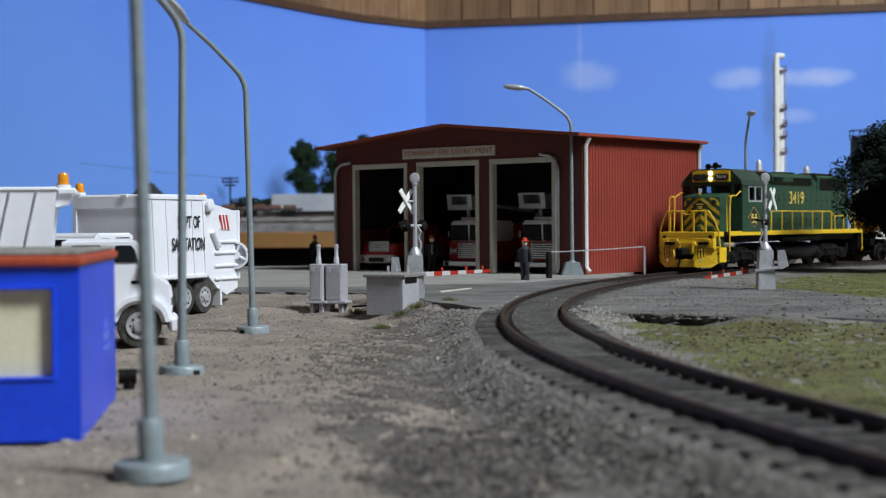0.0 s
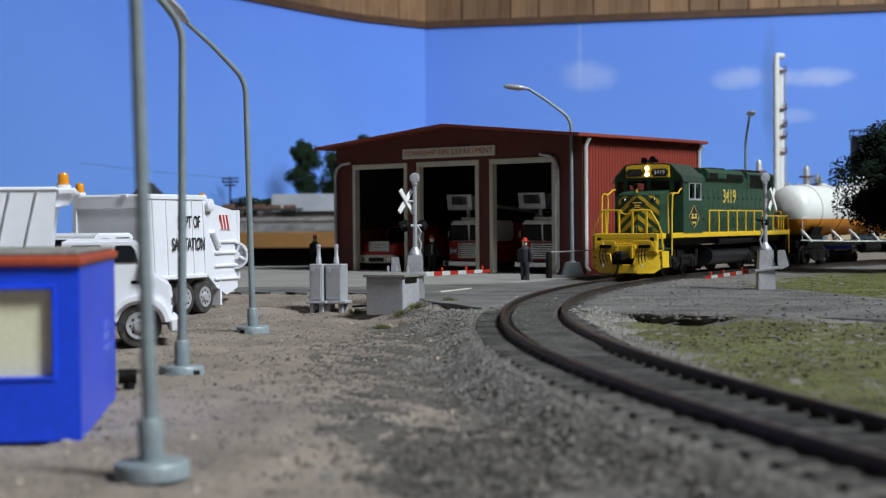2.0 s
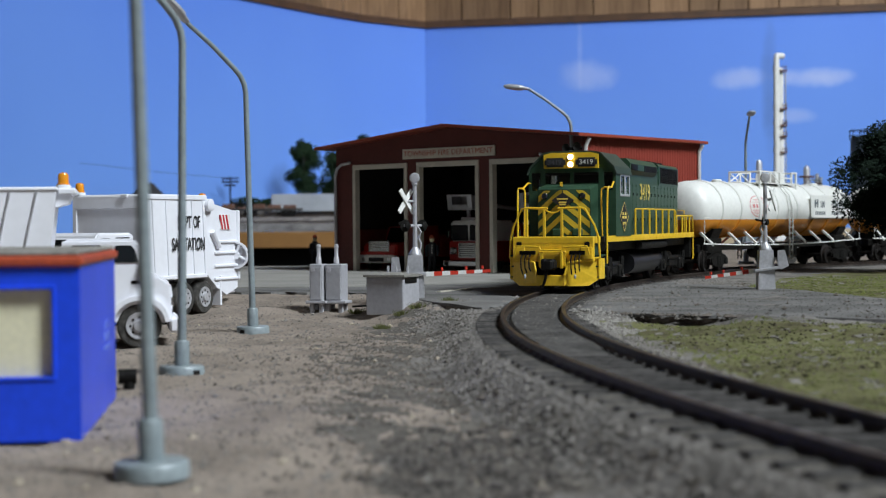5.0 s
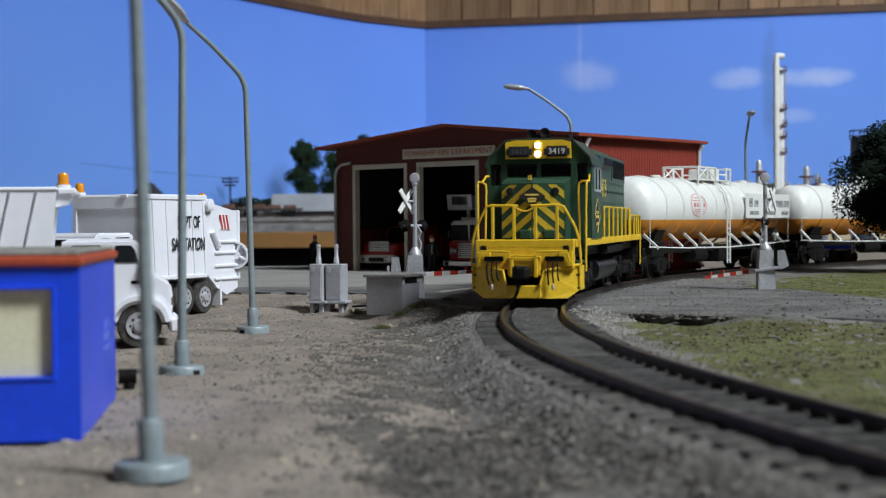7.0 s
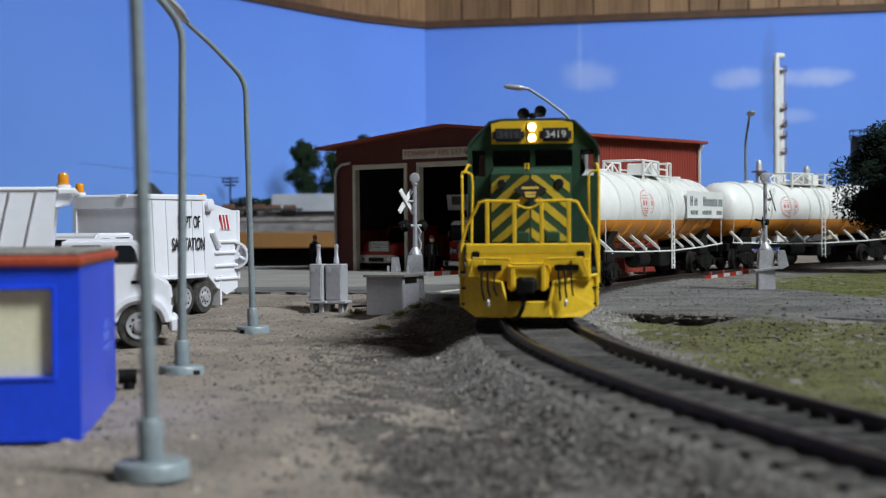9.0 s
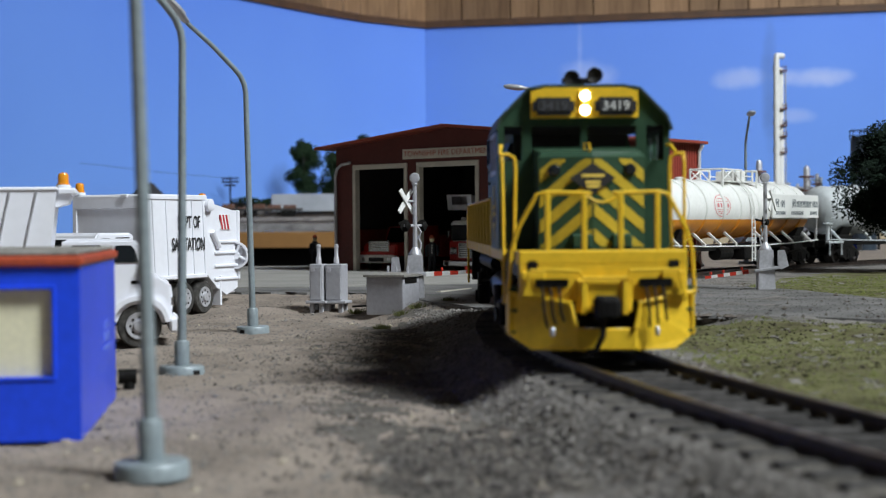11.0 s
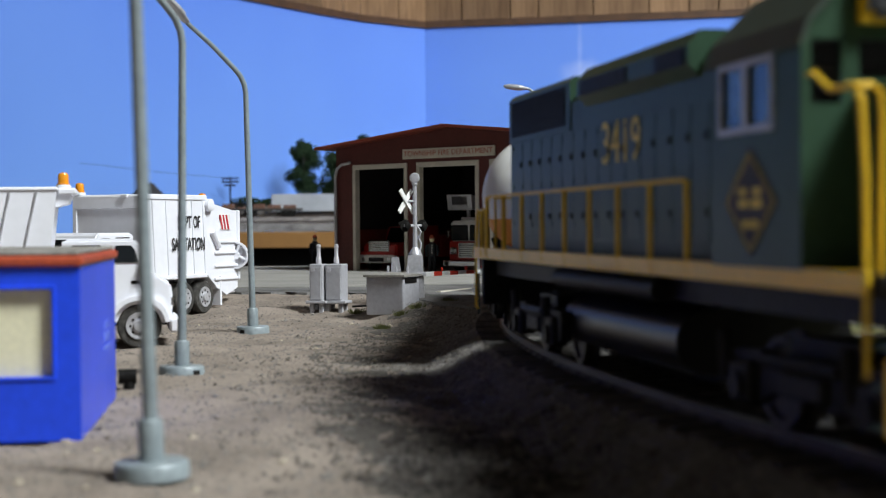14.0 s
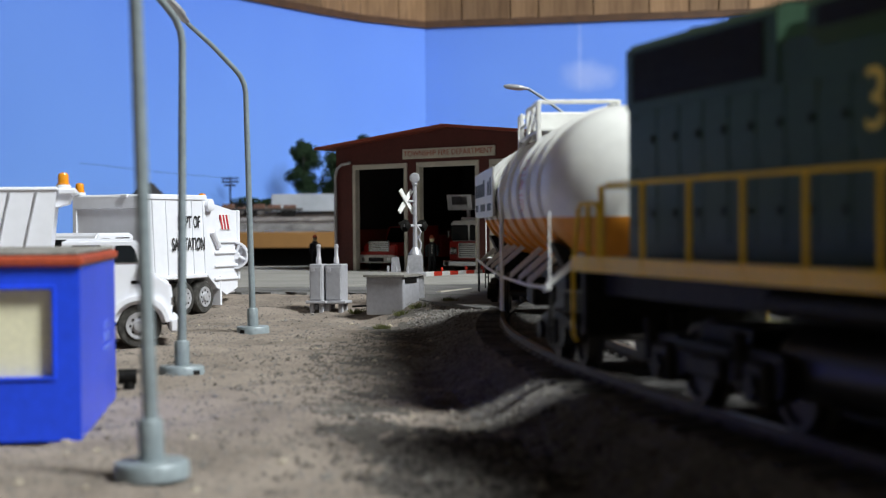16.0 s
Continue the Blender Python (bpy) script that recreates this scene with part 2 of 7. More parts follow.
def sky_material():
    """Hand-painted sky: deeper blue high up, paler low down, with faint brushed unevenness."""
    m = bpy.data.materials.new("painted_sky_blue")
    m.use_nodes = True
    n, l = m.node_tree.nodes, m.node_tree.links
    b = n["Principled BSDF"]
    b.inputs["Roughness"].default_value = 0.6
    b.inputs["Specular IOR Level"].default_value = 0.2
    geo, sep, mr = n.new("ShaderNodeNewGeometry"), n.new("ShaderNodeSeparateXYZ"), n.new("ShaderNodeMapRange")
    mr.inputs["From Min"].default_value, mr.inputs["From Max"].default_value = 0.03, 0.5
    ns = n.new("ShaderNodeTexNoise")
    ns.inputs["Scale"].default_value, ns.inputs["Detail"].default_value = 3.0, 3
    mx, ramp = n.new("ShaderNodeMath"), n.new("ShaderNodeMix")
    mx.operation = "MULTIPLY_ADD"
    mx.inputs[1].default_value = 0.5
    ramp.data_type = "RGBA"
    ramp.inputs["A"].default_value = (0.17, 0.35, 0.85, 1)
    ramp.inputs["B"].default_value = (0.11, 0.24, 0.74, 1)
    l.new(geo.outputs["Position"], sep.inputs[0])
    l.new(geo.outputs["Position"], ns.inputs["Vector"])
    l.new(sep.outputs["Z"], mr.inputs["Value"])
    l.new(ns.outputs["Fac"], mx.inputs[0])
    sb = n.new("ShaderNodeMath")
    sb.operation = "SUBTRACT"
    sb.inputs[1].default_value = 0.25
    l.new(mr.outputs[0], sb.inputs[0])
    l.new(sb.outputs[0], mx.inputs[2])
    l.new(mx.outputs[0], ramp.inputs["Factor"])
    out = ramp.outputs["Result"]
    # soft painted clouds, a pale streak, two darker patches: centre x, height, half width, half height
    wob = n.new("ShaderNodeTexNoise")
    wob.inputs["Scale"].default_value, wob.inputs["Detail"].default_value = 14.0, 5
    l.new(geo.outputs["Position"], wob.inputs["Vector"])
    for cx, cz, hw, hh, dens, tone in ((0.315, 0.348, 0.085, 0.042, 0.26, 1), (0.63, 0.328, 0.07, 0.03, 0.34, 1), (0.775, 0.326, 0.10, 0.026, 0.45, 1), (0.745, 0.247, 0.05, 0.02, 0.22, 1), (0.30, 0.42, 0.008, 0.12, 0.16, 1), (-0.323, 0.115, 0.022, 0.042, 0.55, 0), (0.692, 0.30, 0.024, 0.16, 0.5, 0)):
        d = []
        for axis, c0, h0 in (("X", cx, hw), ("Z", cz, hh)):
            s0, s1, s2 = n.new("ShaderNodeMath"), n.new("ShaderNodeMath"), n.new("ShaderNodeMath")
            s0.operation, s1.operation, s2.operation = "SUBTRACT", "DIVIDE", "POWER"
            s0.inputs[1].default_value, s1.inputs[1].default_value, s2.inputs[1].default_value = c0, h0, 2
            l.new(sep.outputs[axis], s0.inputs[0])
            l.new(s0.outputs[0], s1.inputs[0])
            ab = n.new("ShaderNodeMath")
            ab.operation = "ABSOLUTE"
            l.new(s1.outputs[0], ab.inputs[0])
            l.new(ab.outputs[0], s2.inputs[0])
            d.append(s2)
        sm, nz, k = n.new("ShaderNodeMath"), n.new("ShaderNodeMath"), n.new("ShaderNodeMapRange")
        sm.operation, nz.operation = "ADD", "MULTIPLY_ADD"
        l.new(d[0].outputs[0], sm.inputs[0])
        l.new(d[1].outputs[0], sm.inputs[1])
        nz.inputs[1].default_value = 1.5
        l.new(wob.outputs["Fac"], nz.inputs[0])
        l.new(sm.outputs[0], nz.inputs[2])
        k.interpolation_type = "SMOOTHSTEP"
        k.inputs["From Min"].default_value, k.inputs["From Max"].default_value = 0.55, 1.7
        k.inputs["To Min"].default_value, k.inputs["To Max"].default_value = dens, 0.0
        l.new(nz.outputs[0], k.inputs["Value"])
        mixc = n.new("ShaderNodeMix")
        mixc.data_type = "RGBA"
        mixc.inputs["B"].default_value = (0.72, 0.76, 0.86, 1) if tone else (0.09, 0.16, 0.36, 1)
        l.new(k.outputs[0], mixc.inputs["Factor"])
        l.new(out, mixc.inputs["A"])
        out = mixc.outputs["Result"]
    l.new(out, b.inputs["Base Color"])
    return m


M_WOOD = wood_material()
M_SKY = sky_material()


# ---- mesh helpers ----
def part(name, bm, material, parent=None, label="", at=None, smooth=False):
    """Links a bmesh (millimetres) as one mesh object under a thing or a part."""
    me = bpy.data.meshes.new(name)
    bmesh.ops.scale(bm, vec=(MM, MM, MM), verts=bm.verts)
    if smooth:
        for f in bm.faces:
            f.smooth = True
    bm.to_mesh(me)
    bm.free()
    for m in material if isinstance(material, (list, tuple)) else (material,):
        me.materials.append(m)
    if smooth:
        me.set_sharp_from_angle(angle=radians(38))
    ob = new(name, me)
    if parent:
        ob.parent = parent
    if at is not None:
        ob.matrix_basis = at
    if label:
        tagged(ob, label)
    return ob


def same(name, source, parent, at):
    """Another piece on the same mesh."""
    ob = new(name, source.data)
    ob.parent = parent
    ob.matrix_basis = at
    return ob


def mpose(x, y, z, rx=0, ry=0, rz=0):
    return pose(x * MM, y * MM, z * MM, rx, ry, rz)


def base(name, x=0, y=0, z=0, rz=0, label="", category="", group="", kind=""):
    ob = new(name)
    ob.empty_display_size = 0.01
    ob.matrix_basis = mpose(x, y, z, 0, 0, rz)
    return tagged(ob, label, category, group, kind)


def box(bm, x0, x1, y0, y1, z0, z1, bev=0.0, seg=1, rz=0.0, mi=0):
    vs = bmesh.ops.create_cube(bm, size=1)["verts"]
    c, s = math.cos(radians(rz)), math.sin(radians(rz))
    cx, cy = (x0 + x1) / 2, (y0 + y1) / 2
    for v in vs:
        x, y = v.co.x * (x1 - x0), v.co.y * (y1 - y0)
        v.co = (cx + x * c - y * s, cy + x * s + y * c, (z0 + z1) / 2 + v.co.z * (z1 - z0))
    fs = set(f for v in vs for f in v.link_faces)
    for f in fs:
        f.material_index = mi
    if bev:
        bmesh.ops.bevel(bm, geom=list(set(e for v in vs for e in v.link_edges)), offset=bev, segments=seg, affect="EDGES")
    return bm


def rod(bm, p, q, r, n=8, r2=None, mi=0):
    """A round bar from p to q."""
    p, q = Vector(p), Vector(q)
    d = q - p
    m = Matrix.Translation((p + q) / 2) @ d.to_track_quat("Z", "Y").to_matrix().to_4x4()
    vs = bmesh.ops.create_cone(bm, cap_ends=True, segments=n, radius1=r, radius2=r if r2 is None else r2, depth=d.length, matrix=m)["verts"]
    for f in set(f for v in vs for f in v.link_faces):
        f.material_index = mi
    return bm


def tube(bm, pts, r, n=7, mi=0):
    """A bent bar along points; r may be a list."""
    pts = [Vector(p) for p in pts]
    rings = []
    side = None
    for i, p in enumerate(pts):
        d = (pts[min(i + 1, len(pts) - 1)] - pts[max(i - 1, 0)]).normalized()
        if side is None:
            side = d.orthogonal().normalized()
        side = (side - d * side.dot(d)).normalized()
        up = d.cross(side)
        rr = r[i] if isinstance(r, (list, tuple)) else r
        rings.append([bm.verts.new(p + rr * (math.cos(a) * side + math.sin(a) * up)) for a in [2 * math.pi * k / n for k in range(n)]])
    for a, b in zip(rings, rings[1:]):
        for k in range(n):
            bm.faces.new((a[k], a[(k + 1) % n], b[(k + 1) % n], b[k])).material_index = mi
    bm.faces.new(rings[0][::-1])
    bm.faces.new(rings[-1])
    return bm


def prism(bm, outline, a0, a1, axis="x", mi=0):
    """An outline of (u, v) swept along an axis: x sweeps (y, z), y sweeps (x, z), z sweeps (x, y)."""
    def at(u, v, a):
        return {"x": (a, u, v), "y": (u, a, v), "z": (u, v, a)}[axis]
    lo = [bm.verts.new(at(u, v, a0)) for u, v in outline]
    hi = [bm.verts.new(at(u, v, a1)) for u, v in outline]
    fs = [bm.faces.new(lo), bm.faces.new(hi[::-1])]
    k = len(outline)
    fs += [bm.faces.new((lo[i], hi[i], hi[(i + 1) % k], lo[(i + 1) % k])) for i in range(k)]
    for f in fs:
        f.material_index = mi
    bmesh.ops.recalc_face_normals(bm, faces=fs)
    return bm


def lathe(bm, profile, n=24, axis="z", centre=(0, 0, 0), mi=0):
    """Turned shape from (radius, height) pairs."""
    rings = []
    for r, h in profile:
        ring = []
        for k in range(n):
            a = 2 * math.pi * k / n
            u, v = r * math.cos(a), r * math.sin(a)
            co = {"z": (u, v, h), "x": (h, u, v), "y": (u, h, v)}[axis]
            ring.append(bm.verts.new(Vector(co) + Vector(centre)))
        rings.append(ring)
    fs = []
    for a, b in zip(rings, rings[1:]):
        fs += [bm.faces.new((a[k], a[(k + 1) % n], b[(k + 1) % n], b[k])) for k in range(n)]
    fs += [bm.faces.new(rings[0][::-1]), bm.faces.new(rings[-1])]
    for f in fs:
        f.material_index = mi
    bmesh.ops.recalc_face_normals(bm, faces=fs)
    return bm


def B():
    return bmesh.new()


def text_part(name, words, size, material, parent, at, squash=1.0, depth=0.08, label="", bold=0.0):
    """Lettering as a thin mesh; size is the height of capitals in millimetres."""
    cu = bpy.data.curves.new(name, "FONT")
    cu.body, cu.size, cu.align_x, cu.align_y, cu.extrude = words, size * MM / 0.7, "CENTER", "CENTER", depth * MM
    cu.offset = bold * MM
    tmp = bpy.data.objects.new(name, cu)
    scene.collection.objects.link(tmp)
    me = bpy.data.meshes.new_from_object(tmp.evaluated_get(bpy.context.evaluated_depsgraph_get()))
    bpy.data.objects.remove(tmp)
    bpy.data.curves.remove(cu)
    for v in me.vertices:
        v.co.x *= squash
    me.materials.clear()
    me.materials.append(material)
    ob = new(name, me)
    ob.parent = parent
    ob.matrix_basis = at
    if label:
        tagged(ob, label)
    return ob


# ---- the line of the track ----
KNOTS = (-1700, -700, -450, -200, 50, 200, 400, 900)
BENDS = (0.0011, 0.001276, 0.00127, 0.001221, 0.001329, 0.000911, 0.000917, 0.0009)
STATION = np.arange(-1700.0, 700.0, 4.0)
_k = np.interp(STATION, KNOTS, BENDS)
_th = np.concatenate([[0], np.cumsum((_k[1:] + _k[:-1]) * 2.0)])
_th += -1.60367 - np.interp(0, STATION, _th)
_tx = np.concatenate([[0], np.cumsum((np.cos(_th)[1:] + np.cos(_th)[:-1]) * 2.0)])
_ty = np.concatenate([[0], np.cumsum((np.sin(_th)[1:] + np.sin(_th)[:-1]) * 2.0)])
_tx += 25.06 - np.interp(0, STATION, _tx)
_ty += 422.26 - np.interp(0, STATION, _ty)


def on_track(s, off=0.0):
    """Place and heading (radians) on the centre line; off is to the left of the way of travel (the inside of the curve)."""
    x, y, th = np.interp(s, STATION, _tx), np.interp(s, STATION, _ty), np.interp(s, STATION, _th)
    return x - math.sin(th) * off, y + math.cos(th) * off, th


# ---- ground ----
def smooth(a, b, x):
    t = np.clip((x - a) / (b - a), 0, 1)
    return t * t * (3 - 2 * t)


SAMPLES = np.stack([np.interp(np.arange(-900, 420, 8.0), STATION, a) for a in (_tx, _ty, _th)], 1)


def track_offset(x, y):
    """Signed distance from the centre line, positive on the inside of the curve."""
    d = np.full(x.shape, 1e9)
    sign = np.zeros(x.shape)
    for px, py, th in SAMPLES:
        dx, dy = x - px, y - py
        q = dx * dx + dy * dy
        near = q < d
        d = np.where(near, q, d)
        sign = np.where(near, -math.sin(th) * dx + math.cos(th) * dy, sign)
    return np.sqrt(d) * np.sign(sign)


def road_edge(x):
    """Near edge of the road across the layout."""
    return np.interp(x, (-700, -90, -30, 10, 55, 122, 160, 400), (640, 630, 612, 500, 462, 421, 405, 330))


def road_far(x):
    return np.interp(x, (-700, -80, 40, 80, 105, 141, 160, 400), (760, 760, 770, 740, 690, 603, 505, 405))


def ground_height(x, y):
    off = track_offset(x, y)
    a = np.abs(off)
    edge = road_edge(x)
    lot = -9.0 + 6.4 * smooth(edge - 78, edge - 3, y)
    inner = -5.5 + 3.3 * smooth(edge - 60, edge - 3, y)
    plain = np.where(off > 0, inner, lot)
    bank = 1 - smooth(15, np.where(off > 0, 24, 30), a)
    bed = np.where(a < 7.4, -2.45, np.where(a < 17, -2.3, -2.4))
    z = plain + (bed - plain) * bank
    # a pit beside the road on the inside of the curve
    z = z - 3.4 * np.exp(-((x - 68) / 13) ** 4 - ((y - (edge - 5.0)) / 13.0) ** 2)
    # soil heaped over the road's rim on the inside of the curve
    z = z + np.where((off > 12) & (x < 92), 0.95 * np.exp(-((y - edge) / 4.5) ** 2) * (1 - np.exp(-((x - 68) / 13) ** 4)), 0)
    # a washed-out dip where the road shoulder meets the track outside the curve
    z = z - 3.0 * np.exp(-((x - 6) / 9) ** 2 - ((y - 523) / 9) ** 2)
    rough = 0.55 * np.sin(x * 0.11 + 1.3 * np.sin(y * 0.05)) * np.sin(y * 0.083 + 0.7) + 0.3 * np.sin(x * 0.31 + y * 0.17) * np.sin(y * 0.29 - x * 0.13)
    z = z + rough * smooth(14, 26, a) * (1 - 0.7 * smooth(560, 620, y))
    return z, off


def axis_lines(spans):
    out = [spans[0][0]]
    for a, b, step in spans:
        out += list(np.linspace(a, b, max(int((b - a) / step), 1) + 1)[1:])
    return np.array(out)


def build_ground():
    xs = axis_lines([(-900, -160, 40), (-160, -110, 5), (-110, 190, 2.2), (190, 330, 7), (330, 1300, 50)])
    ys = axis_lines([(-300, 60, 30), (60, 150, 4), (150, 720, 2.4), (720, 1020, 8), (1020, 1900, 55)])
    X, Y = np.meshgrid(xs, ys)
    Z, off = ground_height(X, Y)
    jit = np.random.RandomState(3)
    near = (np.abs(X) < 190) & (Y > 60) & (Y < 720)
    Z = Z + near * jit.normal(0, 0.16, Z.shape) * (np.abs(off) > 9)
    nx, ny = len(xs), len(ys)
    verts = np.stack([X, Y, Z], -1).reshape(-1, 3) * MM
    ix = np.arange(nx * ny).reshape(ny, nx)
    quads = np.stack([ix[:-1, :-1], ix[:-1, 1:], ix[1:, 1:], ix[1:, :-1]], -1).reshape(-1, 4)
    cx = (X[:-1, :-1] + X[1:, 1:]).reshape(-1) / 2
    cy = (Y[:-1, :-1] + Y[1:, 1:]).reshape(-1) / 2
    co = (off[:-1, :-1] + off[1:, 1:]).reshape(-1) / 2
    keep = ~((cx < 60) & (cy > 1015))
    quads, cx, cy, co = quads[keep], cx[keep], cy[keep], co[keep]
    me = bpy.data.meshes.new("ground")
    me.from_pydata(verts.tolist(), [], quads.tolist())
    for m in (M_GROUND, M_BALLAST, M_GRASS, M_CINDER, M_BEDDARK):
        me.materials.append(m)
    wob = 5 * np.sin(cx * 0.09 + cy * 0.05) + 4 * np.sin(cx * 0.21 - cy * 0.13) + jit.uniform(-5, 5, cx.shape)
    mi = np.zeros(len(quads), int)
    mi[(np.abs(co) + wob * 0.8 < 34)] = 1
    mi[(co > 0)] = 1
    mottle = np.sin(cx * 0.17 + 2 * np.sin(cy * 0.06)) * np.sin(cy * 0.12 + 1.4 * np.sin(cx * 0.08)) + 0.4 * np.sin(cx * 0.43 + cy * 0.31)
    mi[(co < 0) & (np.abs(-co + wob * 0.9 - 41) < 15) & (mottle > 0.12)] = 3
    mi[(co < 0) & (((cx - 5) / 15) ** 2 + ((cy - 224) / 40) ** 2 + wob * 0.06 - 0.5 * mottle < 0.9)] = 3
    grass = (co + wob > 27) & ((cy < road_edge(cx) - 12 + wob * 0.6) | (cy > road_far(cx) + 8 + wob * 0.6)) & (jit.uniform(0, 1, cx.shape) < 0.93)
    grass &= ~((cy > 560) & (co + wob < 62))
    mi[grass] = 2
    mi[np.abs(co) < 16.5] = 3
    mi[np.abs(co) < 8.0] = 4
    me.polygons.foreach_set("material_index", mi)
    me.polygons.foreach_set("use_smooth", np.ones(len(quads), bool))
    ob = new("ground", me)
    tagged(ob, "sandy tan and grey scenic ground with green foam grass", "ground", kind="structure")
    bm = B()
    box(bm, -900, 60, 1011, 1015, -60, -9)
    box(bm, -900, 1300, -304, -300, -60, -9)
    part("layout_fascia", bm, M_WOODDARK, ob, "dark stained wooden layout edge")


def scatter(name, count, pick, size, material, seed, label, category, lift=None):
    """Many small lumps joined into one mesh. pick(rng, n) gives x, y arrays."""
    rng = np.random.RandomState(seed)
    x, y = pick(rng, count)
    z, off = ground_height(x, y)
    if lift is not None:
        z = np.full(x.shape, lift)
    r = size * np.exp(rng.normal(0, 0.35, len(x)))
    shape = np.array([(1, 0, 0), (-1, 0, 0), (0, 1, 0), (0, -1, 0), (0, 0, 1), (0, 0, -0.6)], float)
    faces = np.array([(0, 2, 4), (2, 1, 4), (1, 3, 4), (3, 0, 4), (2, 0, 5), (1, 2, 5), (3, 1, 5), (0, 3, 5)])
    sq = rng.uniform(0.6, 1.25, (len(x), 6, 1)) * shape[None] * np.stack([np.ones_like(x), np.ones_like(x), rng.uniform(0.5, 0.85, len(x))], -1)[:, None]
    a = rng.uniform(0, 6.28, len(x))
    rx = sq[..., 0] * np.cos(a)[:, None] - sq[..., 1] * np.sin(a)[:, None]
    ry = sq[..., 0] * np.sin(a)[:, None] + sq[..., 1] * np.cos(a)[:, None]
    v = np.stack([rx, ry, sq[..., 2]], -1) * r[:, None, None] + np.stack([x, y, z + 0.15 * r], -1)[:, None]
    f = faces[None] + 6 * np.arange(len(x))[:, None, None]
    me = bpy.data.meshes.new(name)
    me.from_pydata((v.reshape(-1, 3) * MM).tolist(), [], f.reshape(-1, 3).tolist())
    me.materials.append(material)
    return tagged(new(name, me), label, category, kind="stuff")


def beside_track(lo, hi, s0, s1, sides=(1, -1)):
    def pick(rng, n):
        s, o = rng.uniform(s0, s1, n), rng.uniform(lo, hi, n) * rng.choice(sides, n)
        th = np.interp(s, STATION, _th)
        return np.interp(s, STATION, _tx) - np.sin(th) * o, np.interp(s, STATION, _ty) + np.cos(th) * o
    return pick


def in_patch(x0, x1, y0, y1, test):
    def pick(rng, n):
        x, y = rng.uniform(x0, x1, n), y0 + (y1 - y0) * rng.uniform(0, 1, n) ** 1.4
        ok = test(x, y, track_offset(x, y))
        return x[ok], y[ok]
    return pick


build_ground()
scatter("pebbles", 130, in_patch(-120, 30, 200, 590, lambda x, y, o: (o < -22) & (y < road_edge(x) - 5)), 0.75, M_PEBBLE, 41, "scattered pale pebbles on the sandy lot", "pebbles")
scatter("cinders", 5200, beside_track(20, 58, -60, 330, (-1,)), 0.34, M_CLOD, 31, "dark cinder crumbs beside the ballast", "cinders")
scatter("cinders", 9000, in_patch(-22, 40, 165, 275, lambda x, y, o: (o < -15) & (((x - 4) / 16) ** 2 + ((y - 220) / 42) ** 2 + 0.5 * np.sin(x * 0.5) * np.sin(y * 0.3) < 0.8)), 0.34, M_SOOT, 32, "black cinder patch at the foot of the ballast", "cinders")
scatter("ballast", 12000, beside_track(17.5, 28, -60, 330), 0.36, M_STONE, 5, "loose grey stone ballast beside the rails", "ballast")
scatter("ballast", 12000, beside_track(12, 44, -340, -60), 0.45, M_STONE, 6, "loose grey stone ballast beside the rails", "ballast")
scatter("gravel", 26000, in_patch(-130, 40, 120, 610, lambda x, y, o: (o < -16) & (y < road_edge(x) - 3)), 0.28, M_STONE, 7, "tan grit and pebbles on the sandy lot", "gravel")
scatter("gravel", 3600, in_patch(-130, 40, 120, 610, lambda x, y, o: (o < -20) & (y < road_edge(x) - 3) & ((o > -72) | (np.sin(x * 7.3 + y * 3.1) > 0.75))), 0.42, M_CLOD, 8, "dark earth crumbs on the sandy lot", "gravel")
scatter("grass", 30000, in_patch(40, 190, 200, 520, lambda x, y, o: (o > 24 + 7 * np.sin(x * 0.35) * np.sin(y * 0.23)) & (y < road_edge(x) - 4 - 8 * np.abs(np.sin(x * 0.21)))), 0.24, M_TUFT, 9, "green foam grass with brown gaps", "grass")
scatter("grass", 9000, in_patch(110, 330, 560, 760, lambda x, y, o: (o > 58) & (y > road_far(x) + 4)), 0.42, M_LUSH, 10, "green foam grass with brown gaps", "grass")
scatter("grass", 9000, in_patch(40, 190, 200, 520, lambda x, y, o: (o > 26) & (y < road_edge(x) - 8) & (np.sin(y * 0.085 + 1.6 * np.sin(x * 0.05)) + 0.6 * np.sin(x * 0.21) * np.sin(y * 0.19) > 0.25)), 0.34, M_EARTHTUFT, 12, "brown withered foam among the grass", "grass")
scatter("grass", 5000, in_patch(40, 190, 300, 520, lambda x, y, o: (o > 28) & (y < road_edge(x) - 6) & (np.sin(y * 0.085 + 1.6 * np.sin(x * 0.05)) < -0.1)), 0.32, M_LUSH, 13, "bright green foam grass beside the road", "grass")
scatter("ballast", 2600, in_patch(40, 75, 420, 490, lambda x, y, o: (o > 10) & (o < 26 + 5 * np.sin(y * 0.3))), 0.5, M_PALESTONE, 14, "pale loose stones at the inner rail", "ballast")
scatter("gravel", 3600, in_patch(40, 190, 200, 520, lambda x, y, o: (o > 18) & (y < road_edge(x) - 2)), 0.36, M_CLOD, 11, "dark earth crumbs among the grass", "gravel")


